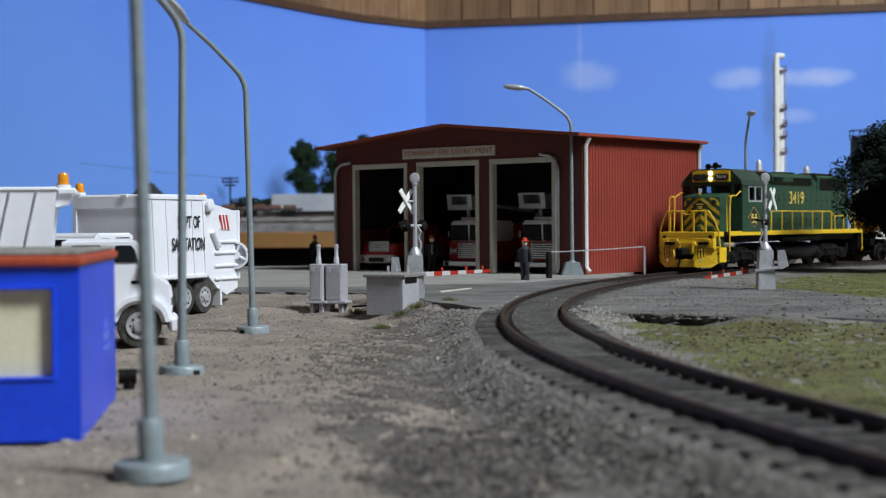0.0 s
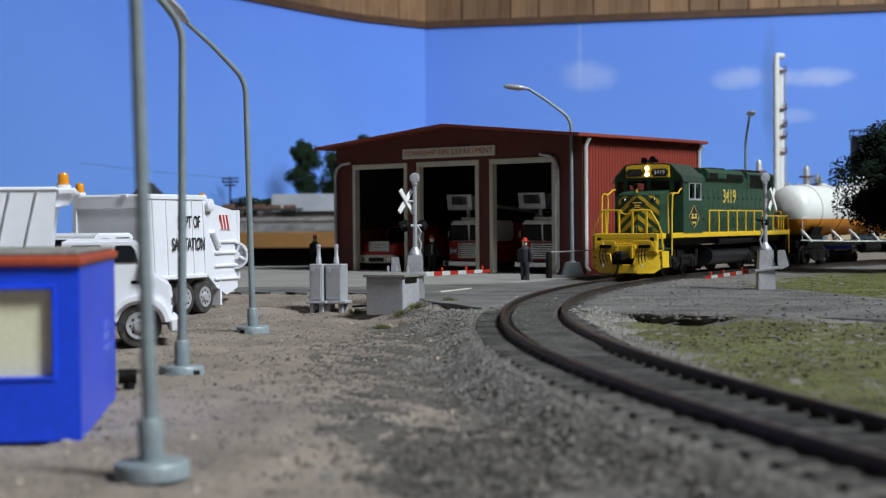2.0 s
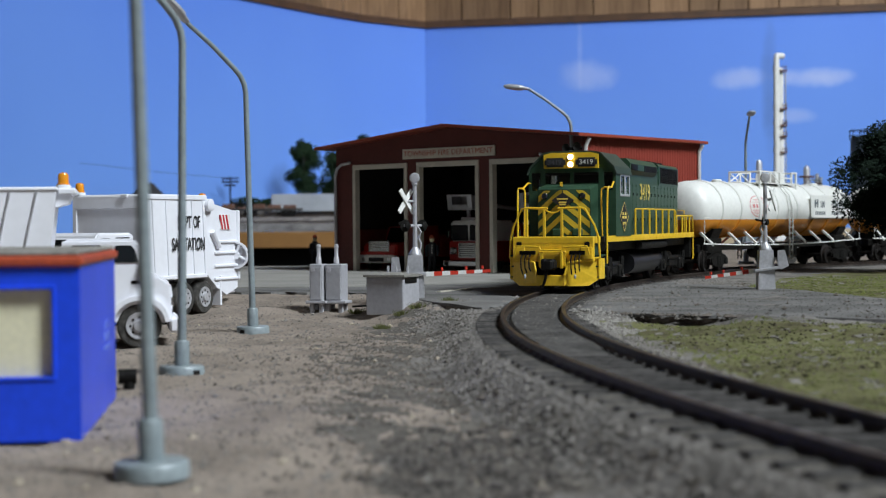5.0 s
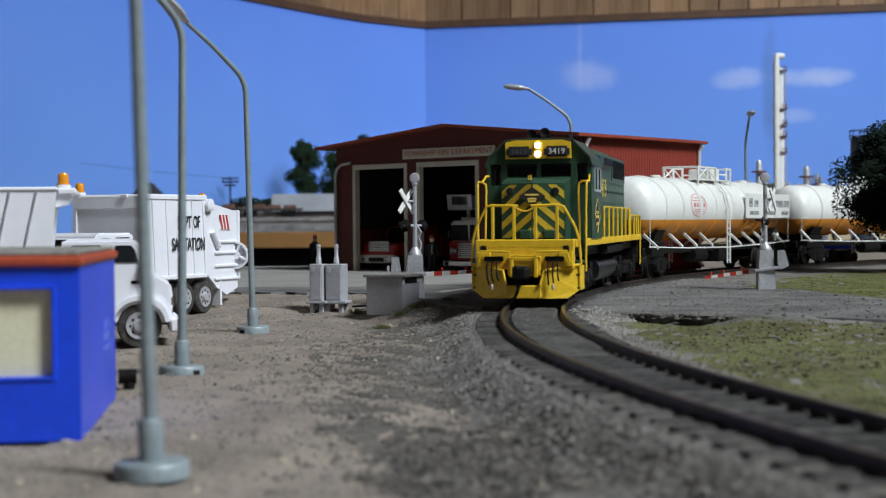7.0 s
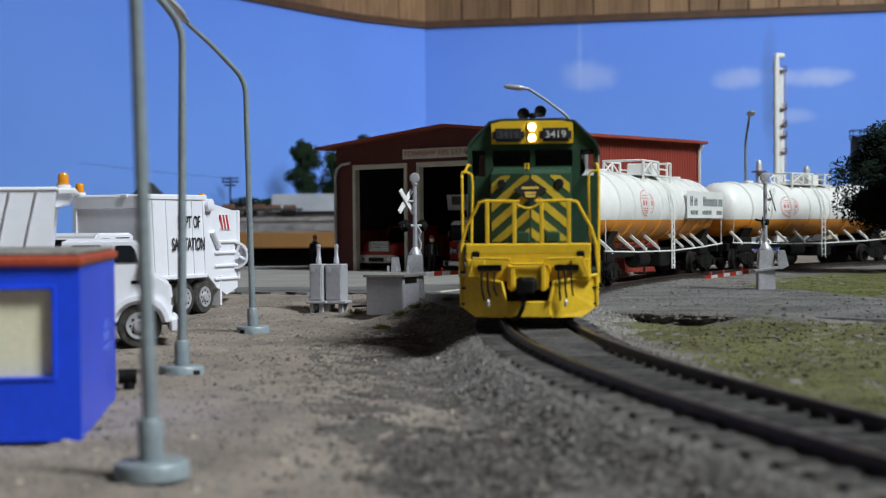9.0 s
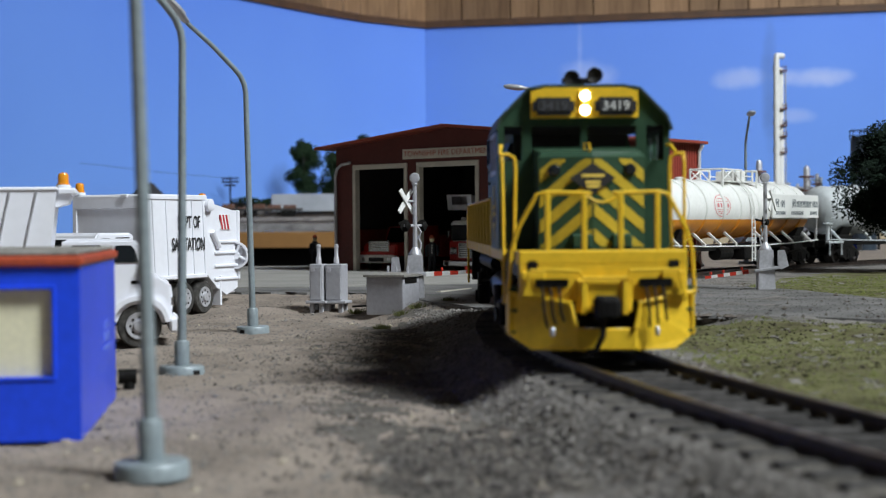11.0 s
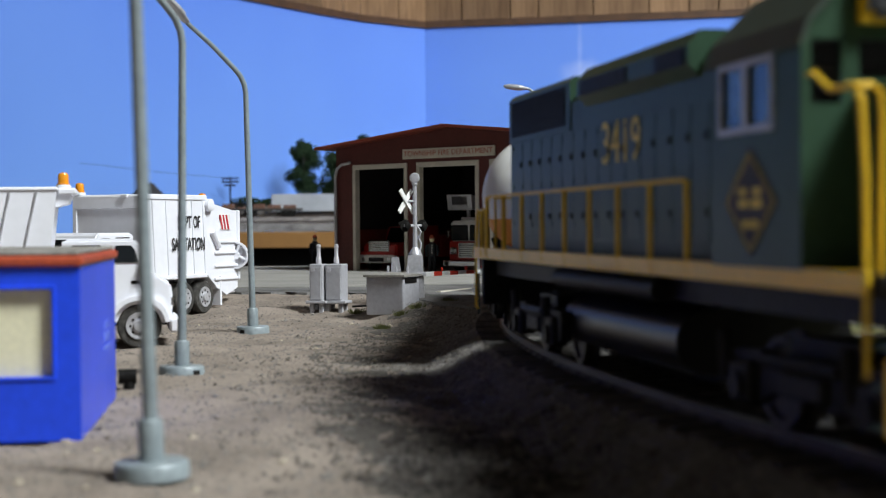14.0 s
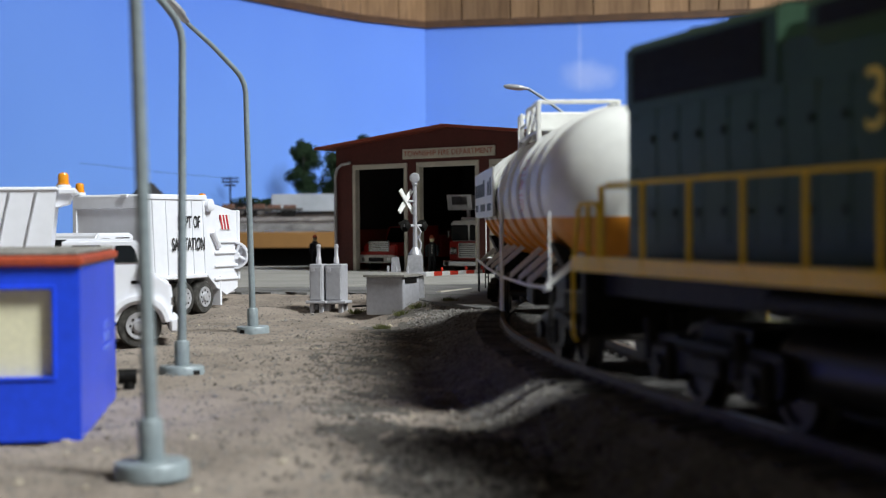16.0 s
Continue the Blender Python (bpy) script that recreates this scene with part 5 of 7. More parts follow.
        for i in range(24):
            a0, a1 = 2 * math.pi * i / 24, 2 * math.pi * (i + 1) / 24
            q = [bm.verts.new(wrap(rr * math.cos(a), rr * math.sin(a))) for rr, a in ((5.4, a0), (5.8, a0), (5.8, a1), (5.4, a1))]
            bm.faces.new(q)
        for u0, u1 in ((-4.6, -3.3), (-2.6, -2.2), (-1.5, -0.4), (0.4, 1.5), (2.4, 3.8)):
            patch(u0, u1, -1.0, 1.0)
        patch(-4.0, 4.0, -2.4, -2.1)
        patch(-3.4, 3.4, -3.4, -3.1)
        patch(-2.0, 2.0, -4.3, -4.0)
        patch(-4.2, 4.2, 1.9, 2.2)
        patch(-3.0, 3.0, 3.2, 3.6)
        bmesh.ops.recalc_face_normals(bm, faces=bm.faces)
        part("emblem", bm, M_PINK, p, "faded red oval emblem")
    if two:
        # roof platform with open railing and a white dome housing
        plat = part("platform", box(B(), -24, 26, -9, 9, 46.2, 46.9, 0.1), M_WHITE, p)
        part("dome_housing", box(B(), -15, -2, -6, 6, 46.5, 52.4, 0.4), M_WHITE, plat, "white box housing")
        for s in (-1, 1):
            bm = B()
            for x in (-23.5, -17, -1, 12, 25.5):
                box(bm, x - 0.6, x + 0.6, s * 9 - 0.5, s * 9 + 0.5, 41.5 if x in (-23.5, 25.5) else 46.5, 53.0, 0.15)
            rod(bm, (-23.5, s * 9, 52.7), (-17, s * 9, 52.7), 0.5, 6)
            rod(bm, (-1, s * 9, 52.7), (25.5, s * 9, 52.7), 0.5, 6)
            rod(bm, (-17, s * 9, 49.6), (-1, s * 9, 49.6), 0.4, 6)
            rod(bm, (-0.5, s * 9, 47.4), (11.5, s * 9, 52.2), 0.4, 6)
            rod(bm, (12.5, s * 9, 47.4), (25, s * 9, 52.2), 0.4, 6)
            rod(bm, (12.5, s * 9, 52.2), (25, s * 9, 47.4), 0.4, 6)
            part("platform_railing", bm, M_WHITE, plat, "white platform railing")
        for x in (-23.5, 25.5):
            part("end_railing", rod(B(), (x, -9, 52.7), (x, 9, 52.7), 0.5, 6), M_WHITE, plat)
    else:
        bm = B()
        box(bm, -20, 20, -7, 7, 46.4, 47.2)
        for x in (-19, 19):
            for y in (-6.6, 6.6):
                rod(bm, (x, y, 47), (x, y, 55), 0.35, 5)
        for y in (-6.6, 6.6):
            rod(bm, (-19, y, 55), (19, y, 55), 0.35, 5)
        lathe(bm, [(4.5, 47), (4.5, 50), (4, 51), (0.5, 51.2)], 16)
        part("walkway", bm, M_UNDER, p)
        for x in (-100, 100):
            bm = B()
            box(bm, x - 8, x + 8, -15, 15, 12, 13.4, 0.2)
            for s in (-1, 1):
                tube(bm, [(x - 6, s * 14.6, 5), (x - 6, s * 14.6, 13), (x + 6, s * 14.6, 13), (x + 6, s * 14.6, 5)], 0.5, 6)
            rod(bm, (x, 0, 13), (x, 0, 24), 0.6)
            lathe(bm, [(0.4, 23), (3, 23.4), (3, 24), (0.4, 24.4)], 14, "z", (x, 9, 0))
            rod(bm, (x, 9, 13), (x, 9, 23.4), 1.2)
            part("end_platform", bm, M_GREYTANK, p, "pale end platform with brake wheel")
    tr, ax = [], []
    for x in (85, -85):
        t, w = car_truck(p, x)
        tr.append(t)
        ax += w
    return p, tr, ax


LOCO, LOCO_TRUCKS, LOCO_AXLES = locomotive()
CARS = [tank_car("white"), tank_car("white"), tank_car("grey"), tank_car("grey")]


# ---- fire station ----
def figurine(x, y, z, rz, hat, label):
    """A small painted figure, kept as one plain turned shape."""
    bm = B()
    for s in (-1, 1):
        tube(bm, [(0.4, s * 1.2, 0), (0, s * 1.15, 4.5), (0, s * 1.0, 9)], [1.0, 1.15, 1.35], 8)
        box(bm, -0.8, 1.8, s * 1.2 - 0.8, s * 1.2 + 0.8, 0, 0.9, 0.3)
        tube(bm, [(0, s * 2.4, 15.2), (0.2, s * 3.2, 11.8), (0.9, s * 2.9, 8.8)], [1.0, 0.9, 0.7], 7)
    lathe(bm, [(1.6, 8.6), (2.2, 10), (2.3, 13), (2.5, 15), (1.6, 16.2), (0.8, 16.8)], 12)
    lathe(bm, [(0.6, 16.6), (1.2, 17.3), (1.3, 18.4), (0.9, 19.3)], 12, mi=1)
    lathe(bm, [(2.2, 18.7), (2.2, 18.95), (1.3, 19.2), (1.1, 20.2), (0.4, 20.6)], 12, mi=2)
    for k in range(4):
        box(bm, 2.2, 2.5, -0.25, 0.25, 10.4 + k * 1.4, 10.9 + k * 1.4, mi=3)
    ob = part("figurine", bm, (M_BLUECLOTH, M_TAN, hat, M_TEXTWHITE), smooth=True)
    ob.matrix_basis = mpose(x, y, z, 0, 0, rz)
    return tagged(ob, label, "figurine", "painted figurines")


def fire_engine(parent_pose, crew_cab=True, label=""):
    """Front of the vehicle looks along +y; the origin is on the floor under the bumper."""
    p = new("fire_engine")
    p.matrix_basis = parent_pose
    tagged(p, label, "fire engine", "fire engines")
    part("cab", box(B(), -14.5, 14.5, -24, 0, 5, 17, 0.8, 2), M_FIRERED, p)
    up = part("cab_roof", box(B(), -14.2, 14.2, -24, -0.6, 17, 28.5, 1.2, 2), M_TEXTWHITE, p, "white cab upper half")
    for s in (-1, 1):
        part("windscreen", box(B(), s * 6.8 - 6.2, s * 6.8 + 6.2, -0.9, -0.3, 17.4, 26.2, 0.6), M_DKGLASS, up, "dark windscreen pane")
        part("wiper", rod(B(), (s * 6.8 - 2, 0, 17.6), (s * 6.8 + 2.5, 0, 22.5), 0.18, 5), M_UNDER, up)
        lp = part("headlamp", box(B(), s * 11 - 2.4, s * 11 + 2.4, -0.2, 0.4, 9.6, 13.6, 0.4), M_CHROME, p, "chrome twin headlamp")
        for k in (-1.1, 1.1):
            part("headlamp_lens", lathe(B(), [(0.9, 0.3), (0.8, 0.7), (0.2, 0.9)], 12, "y", (s * 11 + k, 0, 11.6)), M_TEXTWHITE, lp)
        bm = rod(B(), (s * 10.5, -8, 6), (s * 14.4, -8, 6), 6, 18)
        part("tyre", bm, M_TYRE, p)
        part("mirror", box(B(), s * 15.8 - 0.8, s * 15.8 + 0.8, -1.2, -0.4, 19, 23, 0.2), M_CHROME, p)
    part("bumper", box(B(), -15.6, 15.6, -0.5, 4.6, 2.8, 6.4, 0.7), M_CHROME, p, "bright chrome bumper")
    gr = part("grille", box(B(), -7.4, 7.4, -0.2, 0.4, 7.6, 16.2, 0.4), M_CHROME, p, "chrome radiator grille")
    for k in range(6):
        part("grille_slot", box(B(), -6.4, 6.4, 0.35, 0.55, 8.6 + k * 1.2, 9.1 + k * 1.2), M_BLACK, gr)
    part("light_bar", box(B(), -8, 8, -7, -3, 28.5, 30.6, 0.5), M_CHROME, p, "roof light bar")
    bd = part("body", box(B(), -14.5, 14.5, -78, -25, 5, 27, 0.6), M_FIRERED, p)
    bm = B()
    for s in (-1, 1):
        rod(bm, (s * 4, -70, 33), (s * 4, -10, 38), 0.6, 6)
    for k in range(14):
        y = -68 + k * 4.2
        rod(bm, (-4, y, 33.2 + k * 0.35), (4, y, 33.2 + k * 0.35), 0.4, 5)
    rod(bm, (-3, -60, 27), (-3, -60, 34), 1.6, 8)
    part("ladder", bm, M_SILVER, bd)
    bk = part("ladder_basket", box(B(), -1, 17, -14, -2, 34.6, 35.6, 0.2), M_SILVER, p, "silver ladder basket")
    for x0, x1 in ((-1, 2.2), (13.6, 17)):
        part("front_panel", prism(B(), [(-2.4, 35.4), (-1.2, 43), (-1.8, 43), (-3.0, 35.4)], x0, x1, "x"), M_SILVER, bk)
    part("front_panel", box(B(), 2.2, 13.6, -2.6, -2.0, 35.4, 37.6, 0.1), M_SILVER, bk)
    part("top_rail", box(B(), -1, 17, -2.1, -1.3, 42.2, 43.4, 0.2), M_SILVER, bk)
    for b in ((16.4, 17, -14, -2.4), (-1, -0.4, -14, -2.4), (-1, 17, -14.4, -13.8)):
        part("side_panel", box(B(), *b, 35.4, 42.6, 0.1), M_SILVER, bk)
    part("basket_mount", rod(B(), (8, -10, 28), (8, -10, 35), 1.2, 6), M_SILVER, bk)
    return p


def pickup(parent_pose):
    p = new("fire_truck")
    p.matrix_basis = parent_pose
    tagged(p, "red and white fire truck with chrome grille in the bay", "fire truck")
    part("hood", box(B(), -13.5, 13.5, -18, 0, 7.4, 15.4, 1.2, 2), M_FIRERED, p)
    part("bumper", box(B(), -14, 14, -0.6, 2.6, 4.4, 9.2, 0.6), M_TEXTWHITE, p, "white front bumper")
    part("bumper_grille", box(B(), -6, 6, 2.4, 2.9, 5.2, 7.6, 0.2), M_BLACK, p)
    rd = part("radiator", box(B(), -8.2, 8.2, -0.4, 0.9, 10.6, 17.6, 0.5), M_CHROME, p, "chrome radiator")
    for k in range(5):
        part("radiator_bar", box(B(), -7.4, 7.4, 0.8, 1.15, 11.4 + k * 1.2, 11.9 + k * 1.2), M_SILVER, rd)
    part("hood_band", box(B(), -13.8, 13.8, -0.5, 1.8, 8.8, 11.0, 0.4), M_FIRERED, p)
    for s in (-1, 1):
        part("headlamp", rod(B(), (s * 10, 2.2, 6.6), (s * 10, 3.0, 6.6), 1.2, 12), M_CHROME, p)
        part("tyre", rod(B(), (s * 10, -8, 5.4), (s * 13.4, -8, 5.4), 5.4, 18), M_TYRE, p)
    bm = B()
    prism(bm, [(-18, 15.2), (-22, 25.4), (-38, 26), (-40, 8), (-18, 8)], -12.6, 12.6, "x")
    cb = part("cab", bm, M_FIRERED, p)
    bm = B()
    q = [bm.verts.new(v) for v in ((-11.4, -17.9, 16.2), (11.4, -17.9, 16.2), (10.6, -21.3, 24.8), (-10.6, -21.3, 24.8))]
    bm.faces.new(q)
    bmesh.ops.solidify(bm, geom=bm.faces[:], thickness=0.5)
    part("windscreen", bm, M_DKGLASS, cb, "raked windscreen")
    part("bed", box(B(), -13, 13, -70, -40, 7, 20, 0.6), M_FIRERED, p)
    return p


ST = Matrix.Translation((72 * MM, 788 * MM, -1.3 * MM)) @ Matrix.Rotation(math.atan2(0.655, -0.756), 4, "Z")


def in_station(t, d, z=0.0, turn=0.0):
    """A place t along the front from the corner by the lamp, d behind the front wall."""
    return ST @ Matrix.Translation((t * MM, -d * MM, z * MM)) @ Matrix.Rotation(radians(turn), 4, "Z")


def fire_station():
    W, L, H, PK = 178.0, 113.0, 71.5, 80.0
    p = new("fire_station")
    p.matrix_basis = ST
    tagged(p, "dark red metal-sided fire station with three open bays", "fire station")
    doors = ((17, 61), (69, 114), (121.5, 164))
    DH = 61.0
    cuts = [0] + [v for d in doors for v in d] + [W]
    # gable and piers carry their shade in a darker red
    front = part("gable_wall", prism(B(), [(0, DH), (W, DH), (W, H), (W / 2, PK), (0, H)], -2.4, 0, "y"), M_SHADERED, p)
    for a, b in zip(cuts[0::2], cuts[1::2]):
        part("bay_pier", box(B(), a, b, -2.4, 0, 0, DH), M_SHADERED, p)
    for a, b in doors:
        bm = B()
        box(bm, a - 0.2, a + 2.2, -2.9, 0.9, 0, DH - 2.2, 0.2)
        box(bm, b - 2.2, b + 0.2, -2.9, 0.9, 0, DH - 2.2, 0.2)
        box(bm, a - 0.2, b + 0.2, -2.9, 0.9, DH - 2.2, DH + 0.6, 0.2)
        part("door_frame", bm, M_CREAM, front, "cream bay door frame")
    # side walls and back
    sidew = part("side_wall", box(B(), 0, 2.2, -L, -2.4, 0, H), M_RED, p)
    far = part("side_wall", box(B(), W - 2.2, W, -L, -2.4, 0, H), M_RED, p)
    part("back_wall", prism(B(), [(0, 0), (W, 0), (W, H), (W / 2, PK), (0, H)], -L - 2.2, -L, "y"), M_RED, p)
    bm = box(B(), -0.34, 0.0, -0.36, 0.36, 0.3, H - 0.4, 0.12)
    first = None
    for wall, x, turn in ((sidew, 0, 0), (far, W, 180)):
        y = -4.2
        while y > -L + 2:
            at = mpose(x, y, 0, 0, 0, turn)
            if first is None:
                first = part("batten", bm, M_RED, wall, at=at)
            else:
                same("batten", first, wall, at)
            y -= 2.55
    # floor, and black sheets that put the bays' shade into colour
    part("bay_floor", box(B(), 2, W - 2, -L, -0.2, -0.6, 0.25), M_APRON, p)
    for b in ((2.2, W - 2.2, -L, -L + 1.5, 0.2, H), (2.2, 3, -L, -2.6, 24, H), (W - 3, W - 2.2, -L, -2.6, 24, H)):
        part("lining", box(B(), *b), M_BLACK, p, "black sheet standing for the bay's shade")
    # roof: two slabs with overhang and standing ribs
    for s in (0, 1):
        x0, x1 = (-4, W / 2) if s == 0 else (W / 2, W + 9)
        drop = (PK - H) / (W / 2)
        z = lambda x: PK + 0.2 - drop * abs(x - W / 2)
        bm = B()
        prism(bm, [(x0, z(x0)), (x1, z(x1)), (x1, z(x1) + 1.2), (x0, z(x0) + 1.2)], -L - 2.5, 9.5, "y")
        slab = part("roof", bm, M_ROOF, p, "red metal roof slab")
        bm = prism(B(), [(x0, z(x0) + 1.2), (x1, z(x1) + 1.2), (x1, z(x1) + 1.7), (x0, z(x0) + 1.5)], -0.4, 0.4, "y")
        rib = None
        y = 8.2
        while y > -L - 2:
            if rib is None:
                rib = part("roof_rib", bm, M_ROOF, slab, at=mpose(0, y, 0))
            else:
                same("roof_rib", rib, slab, mpose(0, y, 0))
            y -= 9.6
    part("gutter", box(B(), -5.0, -3.9, -L - 2.6, 9.4, H - 0.6, H + 1.1, 0.3), M_ROOF, p, "red eaves gutter")
    # drain pipes
    for nm, x, y in (("downpipe", -1.2, -1.6), ("downpipe", -1.2, -L + 1.0)):
        bm = tube(B(), [(x - 2.4, y, H - 1.0), (x - 1.0, y, H - 3.2), (x, y, H - 5), (x, y, 4), (x - 2.2, y, 1.6)], 1.0, 8)
        part(nm, bm, M_TEXTWHITE, p, "white corner downpipe", smooth=True)
    for x, d in ((14.6, 1), (W - 0.6, -1)):
        bm = tube(B(), [(x + d * 12, 1.2, DH + 2.0), (x + d * 5, 1.5, DH + 1.0), (x + d * 1.4, 1.6, DH - 1.5), (x, 1.6, DH - 6), (x, 1.6, 3), (x, 2.6, 1)], 0.85, 8)
        part("downpipe", bm, M_SILVER, p, "grey front downpipe", smooth=True)
    sg = part("sign_board", box(B(), 57, 124.4, 0, 1.1, 63.6, 69.2, 0.25), M_CREAM, p, "cream name board")
    text_part("sign_lettering", "TOWNSHIP FIRE DEPARTMENT", 3.0, M_BRICKRED, sg, mpose(90.7, 1.2, 66.4, 90, 0, 180), 1.09, 0.04, "red lettering")


fire_station()
fire_engine(in_station(88.5, 14), label="white-topped red fire engine parked in the middle bay")
fire_engine(in_station(35.5, 12), label="white-topped red fire engine parked beside the corner post")
pickup(in_station(150.5, 7))
figurine(-81, 968, -1.3, -75, M_BRICKRED, "painted fireman figurine in navy coat and brown hat")
figurine(-6.2, 860, -1.3, -90, M_BRICKRED, "painted fireman figurine with red helmet by the bays")
figurine(38.5, 722, -1.7, 60, M_REDPAINT, "painted fireman figurine in navy coat and red helmet")


def lamp_plinth():
    p = base("lamp_footing", 66.6, 790, -2.0, 0, "tapered grey concrete lamp footing by the station", "lamp footing")
    bm = B()
    prism(bm, [(-6, 0), (6, 0), (3.4, 7.2), (-3.4, 7.2)], -6, -4.6, "y")
    prism(bm, [(-6, 0), (6, 0), (3.4, 7.2), (-3.4, 7.2)], 4.6, 6, "y")
    part("side_plate", bm, M_GREYPOST, p)
    bm = B()
    vs = [bm.verts.new(v) for v in ((-6, -5.9, 0), (6, -5.9, 0), (6, 5.9, 0), (-6, 5.9, 0), (-3.4, -3.4, 7.3), (3.4, -3.4, 7.3), (3.4, 3.4, 7.3), (-3.4, 3.4, 7.3))]
    for f in ((0, 1, 5, 4), (1, 2, 6, 5), (2, 3, 7, 6), (3, 0, 4, 7), (4, 5, 6, 7), (3, 2, 1, 0)):
        bm.faces.new([vs[i] for i in f])
    part("block", bm, M_BOXGREY, p)


def bollard():
    p = base("bollard", 51.5, 745, -1.7, 0, "slim black bollard with a chain line by the station", "bollard")
    part("post", lathe(B(), [(1.5, 0), (1.5, 12.4), (1.2, 13.2), (0.4, 13.4)], 12), M_UNDER, p, smooth=True)
    part("line", tube(B(), [(0, 0, 13.0), (26, 21, 13.6), (52, 42, 14.6)], 0.3, 6), M_SILVER, p, "thin grey line")
    part("line_post", rod(B(), (52, 42, 0), (52, 42, 14.8), 0.6, 8), M_SILVER, p)


lamp_plinth()
bollard()


# ---- blue booth ----
def booth():
    p = base("blue_booth", -58.7, 247, -9, 7, "bright blue booth with cream window and red roof edge", "booth")
    H = 28.2
    bm = B()
    box(bm, -62, -48, 0, 1.6, 0, H)
    box(bm, -4.2, 0, 0, 1.6, 0, H)
    box(bm, -48, -4.2, 0, 1.6, 0, 10.4)
    box(bm, -48, -4.2, 0, 1.6, 24.6, H)
    bmesh.ops.remove_doubles(bm, verts=bm.verts, dist=0.001)
    part("front_wall", bm, M_BLUE, p)
    for b in ((-1.6, 0, 1.6, 62), (-62, -60.4, 1.6, 62), (-60.4, -1.6, 60.4, 62)):
        part("wall", box(B(), *b, 0, H), M_BLUE, p)
    fr = B()
    box(fr, -48.6, -3.8, -0.3, 0.4, 9.8, 10.5, 0.2)
    box(fr, -48.6, -3.8, -0.3, 0.4, 24.5, 25.2, 0.2)
    box(fr, -4.5, -3.8, -0.3, 0.4, 10.5, 24.5, 0.2)
    box(fr, -48.6, -47.6, -0.5, 0.4, 10.6, 24.0, 0.2)
    part("window_frame", fr, M_BLUE, p)
    part("window_panel", box(B(), -47.6, -4.3, 1.3, 1.9, 10.4, 24.6), M_TAN, p, "cream translucent window panel")
    part("roof", box(B(), -63, 0.6, -0.8, 62.8, H, H + 1.7, 0.4), M_BRICKRED, p, "red roof edge")
    part("roof_deck", box(B(), -62.2, -0.2, 0.2, 62, H + 1.7, H + 2.5, 0.3), M_GREYROOF, p, "dusty grey roof felt")
    bm = B()
    for k, (z, h) in enumerate(((15.5, 1.2), (13.2, 1.4), (11.4, 0.9))):
        box(bm, -0.02, 0.12, 40 - k, 46 + k * 2, z, z + h)
    part("notice_bars", bm, M_FAINT, p, "faint pale notice marks")
    q = base("black_valve", -67.2, 326, -9, 10, "small black pipe valve beside the blue booth", "valve")
    bm = B()
    rod(bm, (0, 0, 0), (0, 0, 2.0), 1.3, 10)
    rod(bm, (-2.2, 0, 2.6), (1.6, 0, 2.6), 1.6, 12)
    part("body", bm, M_UNDER, q, smooth=True)


# ---- sanitation trucks ----
def wheel(parent, x, y, r, w):
    s = 1 if y > 0 else -1
    t = part("tyre", lathe(B(), [(r * 0.55, y - w / 2), (r * 0.93, y - w / 2), (r, y - w / 2 + 0.6), (r, y + w / 2 - 0.6), (r * 0.93, y + w / 2), (r * 0.55, y + w / 2)], 28, "y", (x, 0, r)), M_TYRE, parent, "dusty black tyre", smooth=True)
    yo = y + s * w / 2
    rim = part("rim", lathe(B(), [(r * 0.62, yo - s * 0.1), (r * 0.6, yo + s * 0.4), (r * 0.5, yo + s * 0.35), (r * 0.44, yo + s * 0.1), (r * 0.28, yo + s * 0.15), (r * 0.24, yo + s * 0.9), (0.3, yo + s * 1.0)], 20, "y", (x, 0, r)), M_SILVER, t, "silver wheel rim", smooth=True)
    bm = B()
    for k in range(8):
        a = 2 * math.pi * k / 8
        rod(bm, (x + r * 0.4 * math.cos(a), yo, r + r * 0.4 * math.sin(a)), (x + r * 0.4 * math.cos(a), yo + s * 0.28, r + r * 0.4 * math.sin(a)), 0.35, 6)
    part("wheel_nuts", bm, M_UNDER, rim)


def beacon(parent, x, y, z):
    b = part("beacon", lathe(B(), [(1.75, z), (1.75, z + 0.7), (1.5, z + 0.8), (1.5, z + 3.0), (1.1, z + 3.6), (0.3, z + 3.8)], 16, "z", (x, y, 0)), M_AMBER, parent, "amber warning beacon", smooth=True)
    part("beacon_base", lathe(B(), [(2.1, z - 0.7), (2.1, z + 0.2), (1.8, z + 0.3)], 16, "z", (x, y, 0)), M_TRUCK, b, smooth=True)


